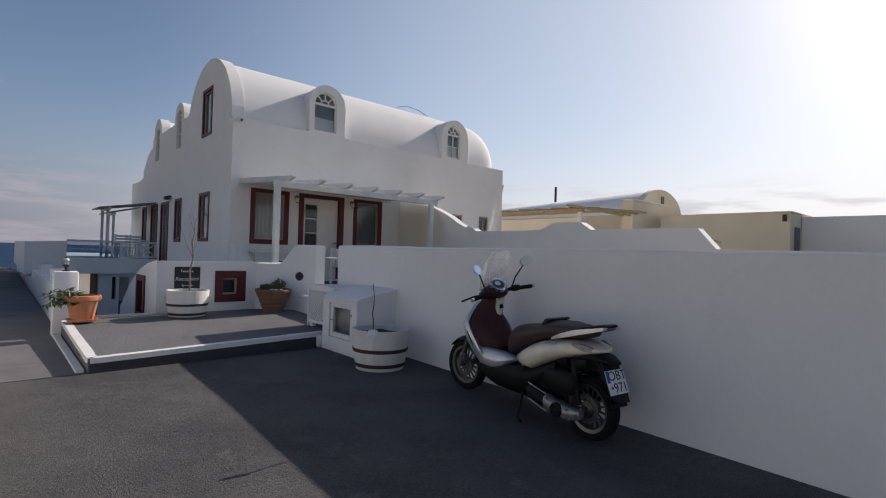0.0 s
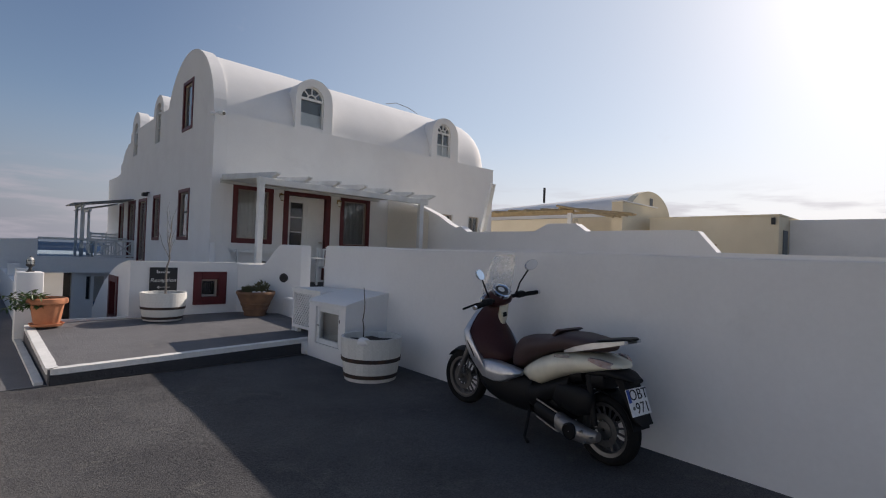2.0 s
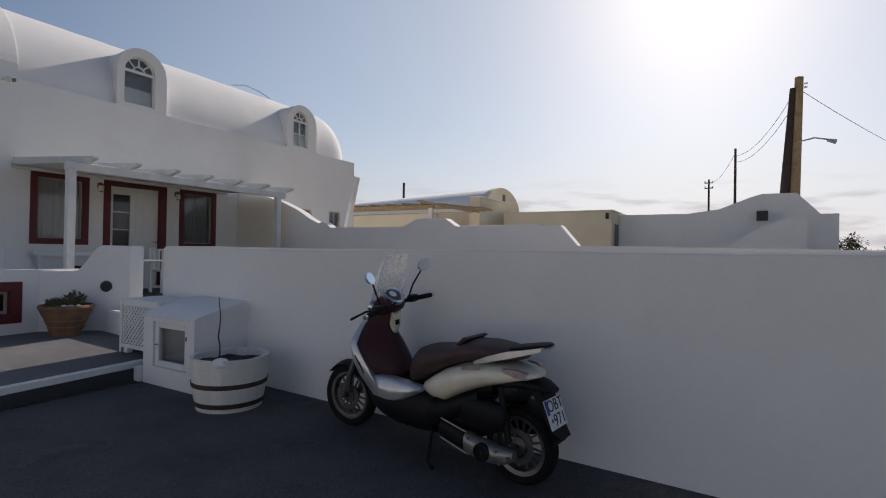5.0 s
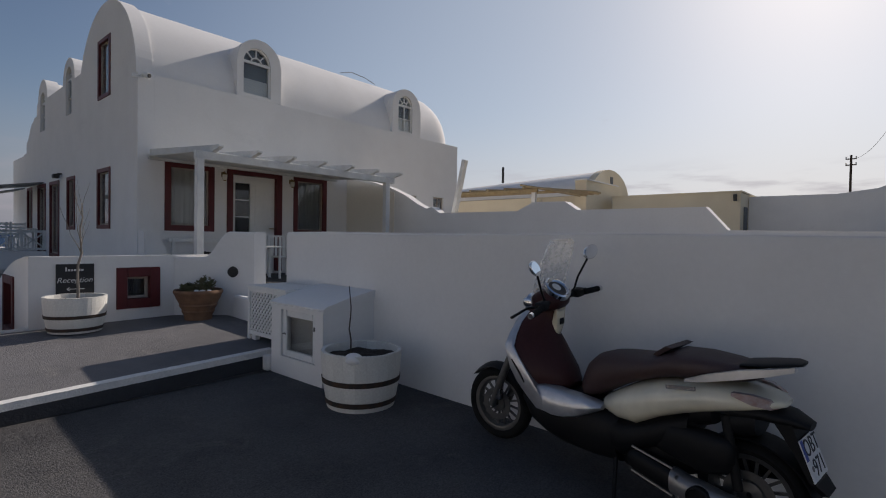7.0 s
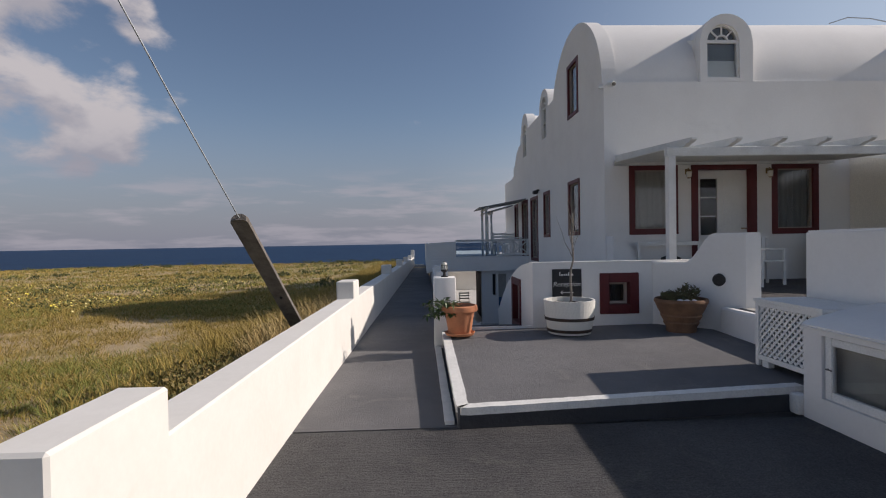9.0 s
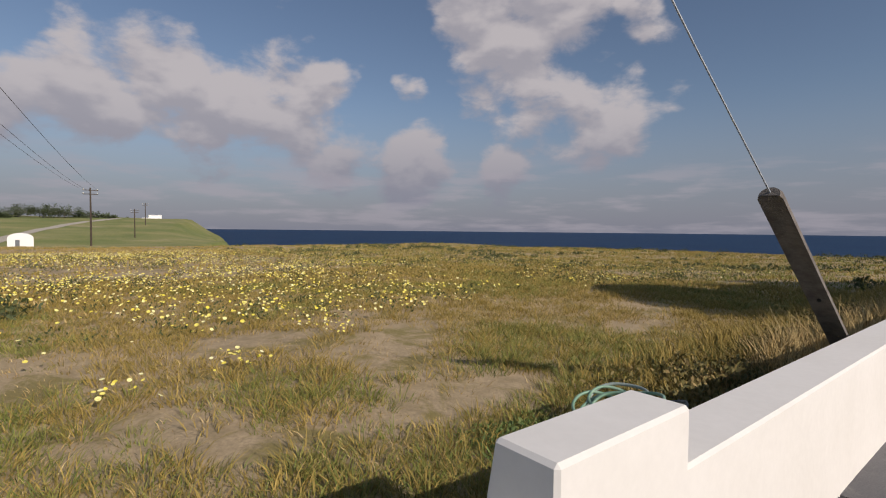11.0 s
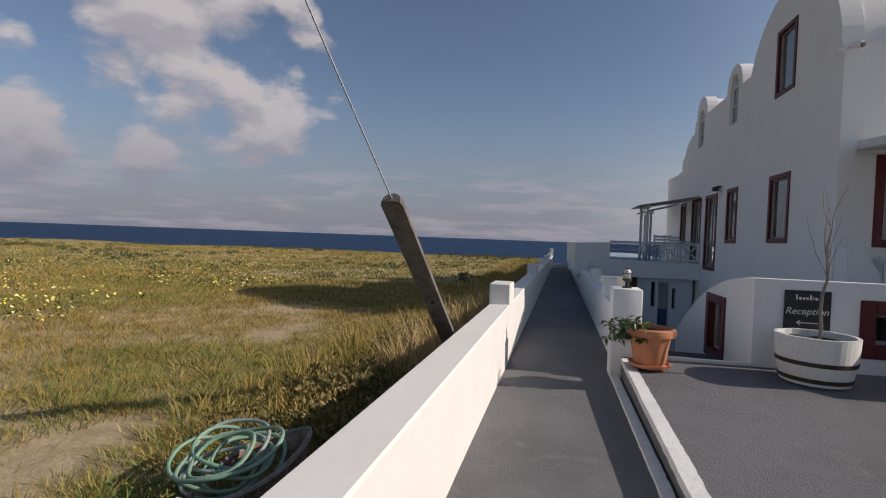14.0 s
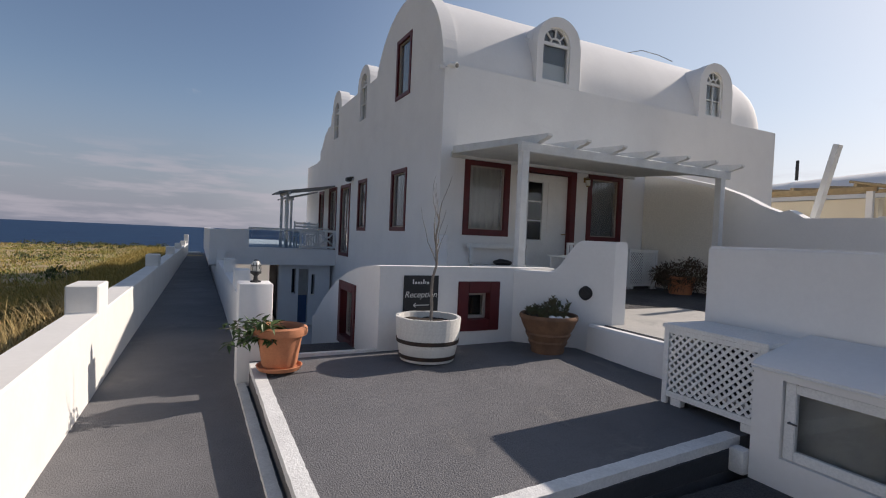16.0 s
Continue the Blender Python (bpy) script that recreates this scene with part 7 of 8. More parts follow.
for k in range(7):
    part("cane", rod(bmesh.new(), [(19.7 + 0.36 * k, 10.75 - 0.1 * math.sin(k * 5), 3.19 + 0.05 * k + 0.05 * math.sin(k * 2)), (19.7 + 0.36 * k, 13.5, 3.77)], 0.045, 7), BAMBOO, cane)
part("post", box(bmesh.new(), 20.25, 20.39, 13.1, 13.28, -0.35, 3.6), WHITE, cane)
low = thing("flat_house", (25.8, 7.8, -0.35), "low cream house with a flat roof", "house")
part("wall", box(bmesh.new(), 24.0, 30, 6.0, 11.2, -0.35, 3.45), CREAM, low)
part("coping", box(bmesh.new(), 23.95, 30, 5.95, 11.25, 3.452, 3.51), CREAM, low)
part("door", box(bmesh.new(), 24.6, 25.2, 5.95, 5.995, -0.3, 2.9), CURTAIN_DARK, low, "narrow grey door")
part("lamp", box(bmesh.new(), 23.88, 23.98, 6.12, 6.25, 3.1, 3.37, 0.01), IRON, low)
bm = bmesh.new()
Plane((25.6, 5.28), (0.06, -1), (-1, -0.06)).wall(bm, [-0.7, 0, 1, 2.2, 3.4, 4.6, 5.0, 5.8, 6.2, 7.0, 7.05, 7.6], -0.35, lambda u: 3.38 + (0.78 * min(1.0, max(0.0, (u - 3.0) / 1.9)) if u < 6.9 else -0.1), 0.3)
solid("wall_neighbour", bm, WHITE, "whitewashed neighbouring wall with a raised end", "wall")
bm = bmesh.new()
Plane((24.0, 2.2), (0.05, -1), (-1, -0.05)).wall(bm, [0.3 * i for i in range(12)], -0.35, lambda u: 1.6 + 1.5 * math.sin(min(1.0, u / 3.3) * math.pi / 2) ** 1.3, 0.25)
solid("wall_stair", bm, WHITE, "curved whitewashed stair wall", "wall")
vt = thing("flue_box", (24.9, -0.2, 3.0), "dark square flue outlet on the white wall", "vent")
part("box", box(bmesh.new(), 25.3, 25.58, 0.1, 0.5, 3.0, 3.4, 0.02), IRON, vt)
pool_chair = thing("lounger", (20, 4.9, -0.35), "stack of yellow cane chairs behind the wall", "chairs")
for k in range(4):
    part("frame", beam(bmesh.new(), (13.5, 5.7 - 0.12 * k, 1.75 + 0.08 * k), (13.7, 5.2 - 0.1 * k, 2.0 - 0.05 * k), 0.08, 0.05), BAMBOO, pool_chair)
part("leg", box(bmesh.new(), 13.55, 13.65, 5.2, 5.5, -0.35, 1.8), BAMBOO, pool_chair)


def utility_pole(base, height, radius, label, arm=0.9, lean=(0, 0), arms=(0.35, 0.9), timber=None):
    t = thing("utility_pole", base, label, "utility pole", group="utility poles")
    b = Vector(base)
    tip = b + Vector((lean[0], lean[1], height))
    part("pole", rod(bmesh.new(), [b, b.lerp(tip, 0.5), tip], [radius, radius * 0.9, radius * 0.75], 12), timber or DARK_WOOD, t, smooth=40)
    for z in arms:
        part("crossarm", beam(bmesh.new(), tip + Vector((-0.1 * arm, -arm, -z)), tip + Vector((0.1 * arm, arm, -z)), 0.1, 0.1), DARK_WOOD, t)
        for s in (-0.9, 0.0, 0.9):
            c = tip + Vector((0.1 * arm * s, arm * s, -z + 0.05))
            part("insulator", rod(bmesh.new(), [c, c + Vector((0, 0, 0.16))], 0.05, 8), FROST, t)
    return tip


# wood lightened in its colour to look lit, since its shaded side shows
BRIGHTENED_POLE = surface("brightened_pole_wood", (0.46, 0.32, 0.18), 0.85, (0.30, 0.20, 0.11), 4, 0.8, 30, 0.5)
tall = utility_pole((26.5, -0.78, -0.35), 9.4, 0.21, "tall timber utility pole braced by a leaning timber strut", lean=(0.0, -0.22), arms=(), timber=BRIGHTENED_POLE)
strut = next(o for o in bpy.data.objects if o.name.startswith("utility_pole") and o.parent is None)
part("strut", rod(bmesh.new(), [(26.55, -0.22, -0.35), (26.5, -0.55, 4.5), (26.48, -0.80, 8.6)], [0.20, 0.18, 0.13], 12), DARK_WOOD, strut, "dark leaning strut", smooth=40)
for z, y in ((8.75, -1.17), (8.6, -1.16)):
    part("insulator", rod(bmesh.new(), [(26.5, y, z), (26.5, y - 0.12, z + 0.02)], 0.04, 8), FROST, strut)
t2 = utility_pole((40.0, 1.3, -0.35), 9.2, 0.10, "slim timber utility pole with wires", arms=())
t3 = utility_pole((60.0, 3.7, -0.35), 10.0, 0.12, "distant timber utility pole", 0.4)
t4 = utility_pole((-85, 10.1, -2.2), 9.0, 0.13, "timber utility pole standing in the field", 0.9)
t5 = utility_pole((-150, 24.5, -2.0), 8.0, 0.14, "distant field utility pole", 0.9)
t6 = utility_pole((-205, 35.5, 2.0), 8.0, 0.14, "distant field utility pole", 0.9)


def span(a, b, sag, offset, radius=0.012):
    a, b = Vector(a) + Vector(offset), Vector(b) + Vector(offset)
    return rod(bmesh.new(), [a.lerp(b, f / 16) - Vector((0, 0, 4 * sag * (f / 16) * (1 - f / 16))) for f in range(17)], radius, 5)


lines = thing("overhead_cables", (26.5, -1.0, 8.0), "black overhead cables strung between utility poles", "cables")
for off in ((0, -1.3, -0.1), (0, -0.5, -0.3), (0, 0.9, -0.3)):
    part("cable", span((9.0, -3.2, 8.6), t4, 0.9, off, 0.012), BLACK_WIRE, lines)
for off in ((0, 0.1, -0.5), (0, 0.05, -0.9)):
    part("cable", span(tall, t2, 0.7, off), BLACK_WIRE, lines)
part("cable", span(t2, t3, 0.6, (0, 0, -0.3)), BLACK_WIRE, lines)
part("cable", span(tall, (60, -18, 8.5), 0.8, (0, 0, -0.5)), BLACK_WIRE, lines)
bracket = thing("street_lamp", (26.5, -1.0, 3.0), "small street lamp on an arm of the timber pole", "street lamp")
part("arm", rod(bmesh.new(), [(26.4, -0.9, 6.3), (26.2, -1.5, 6.4), (26.1, -2.0, 6.25)], 0.03, 6), WIRE, bracket)
part("lamp_head", rod(bmesh.new(), [(26.1, -1.9, 6.25), (26.1, -2.2, 6.15)], [0.06, 0.1], 8), WIRE, bracket)


def car(base, yaw, paint, label):
    c = thing("car", (0, 0, 0), label, "car")
    rows = []
    for x, z0, z1, h in ((-2.0, 0.35, 0.75, 0.7), (-1.95, 0.3, 0.95, 0.8), (-1.2, 0.25, 1.02, 0.83), (0.6, 0.25, 0.98, 0.83), (1.6, 0.28, 0.85, 0.8), (2.0, 0.35, 0.65, 0.65)):
        rows.append(oval(x, z0, z1, h, 20, 4.0))
    part("body", loft(bmesh.new(), rows), paint, c, smooth=40)
    part("cabin", loft(bmesh.new(), [oval(-1.9, 0.95, 1.05, 0.70, 20, 4), oval(-1.6, 0.95, 1.42, 0.66, 20, 4), oval(-0.2, 0.95, 1.48, 0.66, 20, 4), oval(0.9, 0.9, 1.0, 0.68, 20, 4)]), CAR_GLASS, c, "dark windows", smooth=40)
    part("roof", loft(bmesh.new(), [oval(-1.65, 1.42, 1.45, 0.62, 16, 4), oval(-0.9, 1.44, 1.52, 0.64, 16, 4), oval(0.0, 1.43, 1.5, 0.62, 16, 4), oval(0.2, 1.42, 1.45, 0.58, 16, 4)]), paint, c, smooth=40)
    for x in (-1.25, 1.25):
        for y in (-0.78, 0.78):
            bm = bmesh.new()
            ring_y(bm, (x, y, 0.31), [(0.01, -0.09), (0.31, -0.09), (0.31, 0.09), (0.01, 0.09)], 24)
            part("wheel", bm, S_RUBBER, c, smooth=40)
    c.matrix_world = Matrix.Translation(base) @ Matrix.Rotation(radians(yaw), 4, "Z")
    return c


CAR_GLASS = surface("dark_car_glass", (0.02, 0.022, 0.025), 0.08, None, 3, 0.2, 20, 0)
CAR_BLACK = surface("black_car_paint", (0.015, 0.015, 0.018), 0.25, None, 3, 0.2, 20, 0, coat=0.6)
CAR_GREY = surface("dark_grey_car_paint", (0.05, 0.052, 0.058), 0.25, None, 3, 0.2, 20, 0, coat=0.6)
car((23.5, -3.4, 0.34), 100, CAR_GREY, "dark grey car parked beyond the wall")
bm = box(bmesh.new(), 11.0, 60, -30, 4.0, -0.34, 0.34)
solid("ground_yard", bm, YARD, "pale dry yard beyond the garden wall", "yard")
LEAVES = surface("dark_tree_leaf", (0.045, 0.065, 0.025), 0.7, (0.07, 0.085, 0.03), 2, 0.8, 30, 0.2)


def tree(base, height, spread, label, seed, clumps=16, leaves=90, size=0.18):
    rng = random.Random(seed)
    t = thing("tree", base, label, "tree")
    b = Vector(base)
    part("trunk", rod(bmesh.new(), [b - Vector((0, 0, 0.2)), b + Vector((0.05, 0.1, height * 0.35)), b + Vector((0, 0, height * 0.6))], [0.05 * height, 0.04 * height, 0.02 * height], 8), BARK, t)
    bm = bmesh.new()
    twigs = bmesh.new()
    for c in range(clumps):
        a, r = rng.uniform(0, 6.28), spread * math.sqrt(rng.random())
        o = b + Vector((r * math.cos(a), r * math.sin(a), height * (0.35 + 0.6 * rng.random() * (1 - 0.5 * r / spread))))
        rod(twigs, [b + Vector((0, 0, height * 0.4)), o], 0.012 * height, 4)
        for j in range(leaves):
            d = Vector((rng.gauss(0, 1), rng.gauss(0, 1), rng.gauss(0, 0.8))).normalized()
            leaf(bm, o + d * rng.uniform(0, 0.28) * spread, d, (0.3, 0.2, 1), size * rng.uniform(0.6, 1.3), size * 0.5)
    part("limbs", twigs, BARK, t)
    part("crown", bm, LEAVES, t, "uneven dark green crown")
    return t


tree((38, -4.6, -0.35), 3.4, 1.8, "small dark tree beyond the yard", 1)
tree((44, -7.5, -0.35), 3.6, 2.2, "rounded dark tree beyond the yard", 2)

# ---- far side of the field ----
def far_house(base, blocks, label):
    t = thing("far_house", base, label, "house", group="houses across the field")
    x, y, z = base
    for dx, dy, w, d, h, wins in blocks:
        wall = part("wall", box(bmesh.new(), x + dx - w / 2, x + dx + w / 2, y + dy - d / 2, y + dy + d / 2, z - 1.5, z + h), WHITE, t)
        for k in range(wins):
            yy = y + dy - d / 2 + d * (k + 0.5) / wins
            part("window", box(bmesh.new(), x + dx + w / 2 + 0.005, x + dx + w / 2 + 0.05, yy - 0.5, yy + 0.5, z + h * 0.35, z + h * 0.35 + 1.4), CURTAIN_DARK, wall)
        part("roof", box(bmesh.new(), x + dx - w / 2 - 0.1, x + dx + w / 2 + 0.1, y + dy - d / 2 - 0.1, y + dy + d / 2 + 0.1, z + h + 0.004, z + h + 0.3), WHITE, wall)
    return t


far_house((-300, -25.5, 5.6), [(0, -1, 10, 12, 4.0, 4), (2, 2, 9, 6, 4.8, 2), (-2, -7.5, 8, 4, 2.6, 1), (-1, 8, 8, 5, 1.8, 1), (3, -4, 7, 5, 3.4, 1)], "large white flat-roofed house on the far rise")
far_house((-300, 52.7, 3.4), [(0, 0, 8, 9, 2.4, 3), (0, 1.5, 7, 6, 3.9, 3)], "white two-storey house above the far shore")
far_house((-330, -88, 6.4), [(0, 0, 8, 14, 2.6, 4), (2, 9, 7, 7, 3.6, 2)], "low white farmhouse on the far rise")
far_house((-330, -62, 6.8), [(0, 0, 7, 8, 2.0, 2)], "small white farmhouse on the far rise")
far_house((-320, 27, 4.6), [(0, 0, 7, 11, 1.6, 3)], "low pale building behind the trees")
for k, (x, y, z, h, s) in enumerate(((-262, 0, 4.5, 6.6, 5.5), (-264, 8, 4.4, 7.6, 6.0), (-266, 15, 4.2, 7.0, 5.5), (-268, 23, 4.0, 5.2, 5.0), (-270, 30, 3.8, 4.0, 4.0), (-300, -33, 4.6, 4.2, 3.0), (-290, 33, 3.8, 4.6, 4.0), (-300, 43, 3.4, 3.2, 2.6), (-298, 62, 2.4, 2.2, 3.0), (-330, -46, 6.6, 3.0, 3.0), (-330, -75, 6.6, 3.6, 2.6), (-255, -6, 4.0, 2.6, 3.2))):
    tree((x, y, z - 0.6), h, s, "dark bushy tree on the far side of the field", 30 + k, 18, 60, 0.8)
chapel = thing("chapel_hut", (-95, 4.0, -2.2), "small white vaulted hut with a dark door in the field", "hut")
H0 = land(-95, 4.0) - 0.1
bm = loft(bmesh.new(), [[(x, 0.9, H0)] + [(x, 2.4 - 1.5 * math.cos(math.pi * k / 16), H0 + 1.45 + 0.75 * math.sin(math.pi * k / 16)) for k in range(17)] + [(x, 3.9, H0)] for x in (-98.5, -95.0)])
part("wall", bm, WHITE, chapel, smooth=40)
part("door", box(bmesh.new(), -94.99, -94.95, 1.8, 2.3, H0 + 0.1, H0 + 1.2), CURTAIN_DARK, chapel)
car((-88, -4.2, land(-88, -4.2)), 12, CAR_BLACK, "black car standing beside the field road")
board = thing("field_sign", (-50, -7.4, land(-50, -7.4)), "white notice board on a post in the field", "sign")
zb = land(-50, -7.4)
part("post", box(bmesh.new(), -50.05, -49.95, -7.55, -7.45, zb - 0.3, zb + 1.15), PERGOLA, board)
part("panel", box(bmesh.new(), -49.95, -49.9, -7.55, -6.85, zb + 0.72, zb + 1.2), SIGN_WHITE, board)
for k in range(2):
    part("stroke", box(bmesh.new(), -49.899, -49.89, -7.45, -6.95, zb + 0.85 + 0.15 * k, zb + 0.9 + 0.15 * k), CURTAIN, board)
ROAD = surface("pale_dirt_road", (0.46, 0.41, 0.34), 0.95, (0.38, 0.33, 0.27), 0.8, 0.7, 10, 0.3)
bm = bmesh.new()
rows = []
for k in range(60):
    f = k / 59
    x = -20 - 250 * f
    y = -4.0 - 12 * f * (1 - f) * 2.0 + 40 * f * f - 1.0
    w = 1.4
    rows.append([(x, y - w, land(x, y - w) - 0.1), (x, y - w, land(x, y - w) + 0.07), (x, y + w, land(x, y + w) + 0.07), (x, y + w, land(x, y + w) - 0.1)])
loft(bm, rows)
solid("road", bm, ROAD, "pale dirt road winding across the fields", "road", smooth=60)

# ---- vegetation of the field ----
def tinted(name, a, b, c, rough=0.75):
    """Blades that vary from one to the next."""
    m = bpy.data.materials.new(name)
    m.use_nodes = True
    t = m.node_tree
    p = t.nodes["Principled BSDF"]
    p.inputs["Roughness"].default_value = rough
    geo = add(t, "ShaderNodeNewGeometry")
    ramp = add(t, "ShaderNodeValToRGB")
    e = ramp.color_ramp.elements
    e[0].color, e[1].color = (*a, 1), (*c, 1)
    e.new(0.5).color = (*b, 1)
    t.links.new(geo.outputs["Random Per Island"], ramp.inputs[0])
    t.links.new(ramp.outputs[0], p.inputs["Base Color"])
    p.inputs["Subsurface Weight"].default_value = 0.0
    return m


GRASS_GREEN = tinted("green_grass", (0.108, 0.142, 0.024), (0.185, 0.20, 0.038), (0.315, 0.275, 0.066))
GRASS_OLIVE = tinted("olive_grass", (0.17, 0.138, 0.028), (0.30, 0.217, 0.047), (0.445, 0.31, 0.08))
GRASS_DRY = tinted("dry_straw_grass", (0.30, 0.20, 0.075), (0.46, 0.32, 0.12), (0.62, 0.47, 0.22))
PETALS = tinted("pale_yellow_petals", (0.75, 0.62, 0.06), (0.80, 0.70, 0.16), (0.82, 0.78, 0.45))
SCRUB = tinted("dark_scrub_leaf", (0.035, 0.055, 0.018), (0.07, 0.085, 0.025), (0.11, 0.11, 0.035))
ICEPLANT = tinted("fleshy_ground_plant", (0.08, 0.08, 0.02), (0.17, 0.14, 0.04), (0.28, 0.19, 0.07))

BARE = [(-5.9, 3.0, 0.9, 0.55), (-4.95, 3.4, 0.55, 0.6), (-5.0, 2.4, 0.6, 0.6), (-3.5, 4.1, 0.45, 0.35), (-5.4, 5.4, 0.5, 0.7), (-4.4, 7.1, 0.5, 0.5), (-3.45, 6.2, 0.6, 0.45), (-4.1, 12.6, 0.6, 0.9), (-3.1, 10.3, 0.5, 0.7), (-2.25, 6.9, 0.3, 0.6),
        (-2.25, 5.9, 0.4, 0.5), (-3.0, 3.6, 0.4, 0.3), (-4.35, 9.2, 0.4, 0.8), (-2.2, 5.0, 0.3, 0.5), (-2.45, 4.4, 0.35, 0.3), (-6.6, 1.8, 1.2, 0.6)]


def cover(x, y):
    """How thickly the field is overgrown, from 0 to 1."""
    v = 1.12 + 0.8 * soft_noise(x, y, 0.35, 11.0) + 0.7 * soft_noise(x, y, 1.3, 12.0)
    for cx, cy, rx, ry in BARE:
        q = ((x - cx) / rx) ** 2 + ((y - cy) / ry) ** 2
        v -= 1.25 * math.exp(-q * 0.9)
    return max(0.0, min(1.0, v))


def blades(name, label, material, spots, height, width, per, spread, seed, lean=0.5):
    """Tufts of bent blades at the spots given, as one mesh."""
    rng = np.random.default_rng(seed)
    c = np.repeat(np.array(spots), per, axis=0)
    n = len(c)
    ang, rad = rng.uniform(0, 2 * np.pi, n), spread * np.sqrt(rng.random(n))
    base = c.copy()
    base[:, 0] += rad * np.cos(ang)
    base[:, 1] += rad * np.sin(ang)
    h = height * rng.uniform(0.45, 1.15, n) * c[:, 3]
    w = width * rng.uniform(0.7, 1.3, n)
    th = rng.uniform(0, 2 * np.pi, n)
    out = np.stack([np.cos(ang), np.sin(ang)], 1) * (lean * rng.uniform(0.2, 1.0, n) * h)[:, None] + np.array([-0.10, 0.12]) * h[:, None]
    s = np.stack([np.cos(th), np.sin(th)], 1) * w[:, None] / 2
    z = base[:, 2] - 0.02
    v = np.zeros((n, 5, 3))
    v[:, 0, :2], v[:, 1, :2] = base[:, :2] - s, base[:, :2] + s
    v[:, 0, 2] = v[:, 1, 2] = z
    mid = base[:, :2] + out * 0.35
    v[:, 2, :2], v[:, 3, :2] = mid + s * 0.8, mid - s * 0.8
    v[:, 2, 2] = v[:, 3, 2] = z + h * 0.6
    v[:, 4, :2], v[:, 4, 2] = base[:, :2] + out, z + h
    me = bpy.data.meshes.new(name)
    idx = np.arange(n)[:, None] * 5
    me.from_pydata(v.reshape(-1, 3).tolist(), [], np.concatenate([idx + np.array([[0, 1, 2, 3]])]).tolist() + (idx + np.array([[3, 2, 4]])).tolist())
    me.materials.append(material)
    return tagged(new(name, me), label, "grass", kind="stuff")


def scatter(count, x0, x1, y0, y1, seed, keep, size=(0.7, 1.2), away=1.0):
    """Random spots on the land; keep(x, y) says how likely one stays. away > 1 packs them towards x1, the path."""
    rng = random.Random(seed)
    spots = []
    for _ in range(count):
        x = x1 + (x0 - x1) * rng.random() ** away
        y = rng.uniform(y0, y1)
        if y < coast(x) - 0.5 and rng.random() < keep(x, y):
            spots.append((x, y, land(x, y), rng.uniform(*size)))
    return spots


def green_spot(x, y):
    return min(1.0, 1.2 * math.exp(-((x + 3.8) / 0.9) ** 2 - ((y - 2.6) / 0.9) ** 2) + 0.8 * math.exp(-((x + 3.3) / 0.6) ** 2 - ((y - 5.0) / 0.5) ** 2) + 0.8 * math.exp(-((x + 7.4) / 0.9) ** 2 - ((y - 2.4) / 1.2) ** 2))


def lush(x, y):
    return cover(x, y) * max(0.0, min(1.0, 0.25 + green_spot(x, y) + 1.6 * soft_noise(x, y, 0.3, 21.0) + (1.2 * math.exp(-((x + 3.8) / 0.8) ** 2 - ((y - 2.7) / 0.8) ** 2) + 0.8 * math.exp(-((x + 3.3) / 0.6) ** 2 - ((y - 5.0) / 0.5) ** 2) + 0.5 * math.exp(-((x + 7.4) / 0.9) ** 2 - ((y - 2.4) / 1.2) ** 2))))


blades("green_grass", "short bright green grass in patches on the field", GRASS_GREEN, scatter(11500, -12, -0.5, 0, 16, 1, lush, (0.5, 1.5), 1.35), 0.092, 0.007, 30, 0.12, 1, 1.5)
blades("olive_grass", "rough olive grass covering the field", GRASS_OLIVE, scatter(17000, -15, -0.4, -1, 19, 2, lambda x, y: cover(x, y) ** 1.3 * 0.9 * (1 - 0.8 * green_spot(x, y)), (0.45, 1.6), 1.4), 0.09, 0.0075, 24, 0.14, 2, 1.6)
blades("dry_grass", "dry straw-coloured grass among the green", GRASS_DRY, scatter(11000, -15, -0.4, -1, 19, 3, lambda x, y: (0.10 + 0.55 * cover(x, y)) * (1 - 0.8 * green_spot(x, y)), away=1.35), 0.075, 0.0065, 13, 0.16, 3, 1.8)
blades("distant_grass", "thick olive grass farther out on the field", GRASS_OLIVE, scatter(15000, -62, -10, -30, 50, 4, lambda x, y: 0.35 + 0.65 * cover(x, y), away=1.2), 0.13, 0.040, 7, 0.34, 4, 1.2)
blades("distant_green_grass", "green grass farther out towards the sea", GRASS_GREEN, scatter(11000, -60, -0.5, 15, 52, 5, lambda x, y: 0.3 + 0.6 * lush(x, y), away=1.0), 0.13, 0.028, 7, 0.28, 5, 1.0)
blades("distant_dry_grass", "pale dry grass farther out on the field", GRASS_DRY, scatter(12000, -75, -8, -30, 52, 6, lambda x, y: 0.6, away=1.1), 0.12, 0.022, 5, 0.3, 6, 1.1)
blades("shore_grass", "green and olive grass running down to the shore", GRASS_GREEN, scatter(4500, -30, -0.5, 13, 50, 9, lambda x, y: 0.45 + 0.5 * lush(x, y), away=1.2), 0.12, 0.024, 9, 0.26, 9, 1.1)
blades("shore_olive_grass", "rough olive grass running down to the shore", GRASS_OLIVE, scatter(9000, -34, -0.5, 13, 51, 10, lambda x, y: 0.7, away=1.2), 0.12, 0.024, 9, 0.26, 10, 1.1)
blades("tall_wall_grass", "tall seeding straw grass along the outside of the parapet", GRASS_DRY, scatter(300, -0.95, -0.30, 8.4, 14.5, 7, lambda x, y: 1.0 if 8.4 < y < 10.4 else 0.45), 0.52, 0.008, 16, 0.10, 7, 0.7)
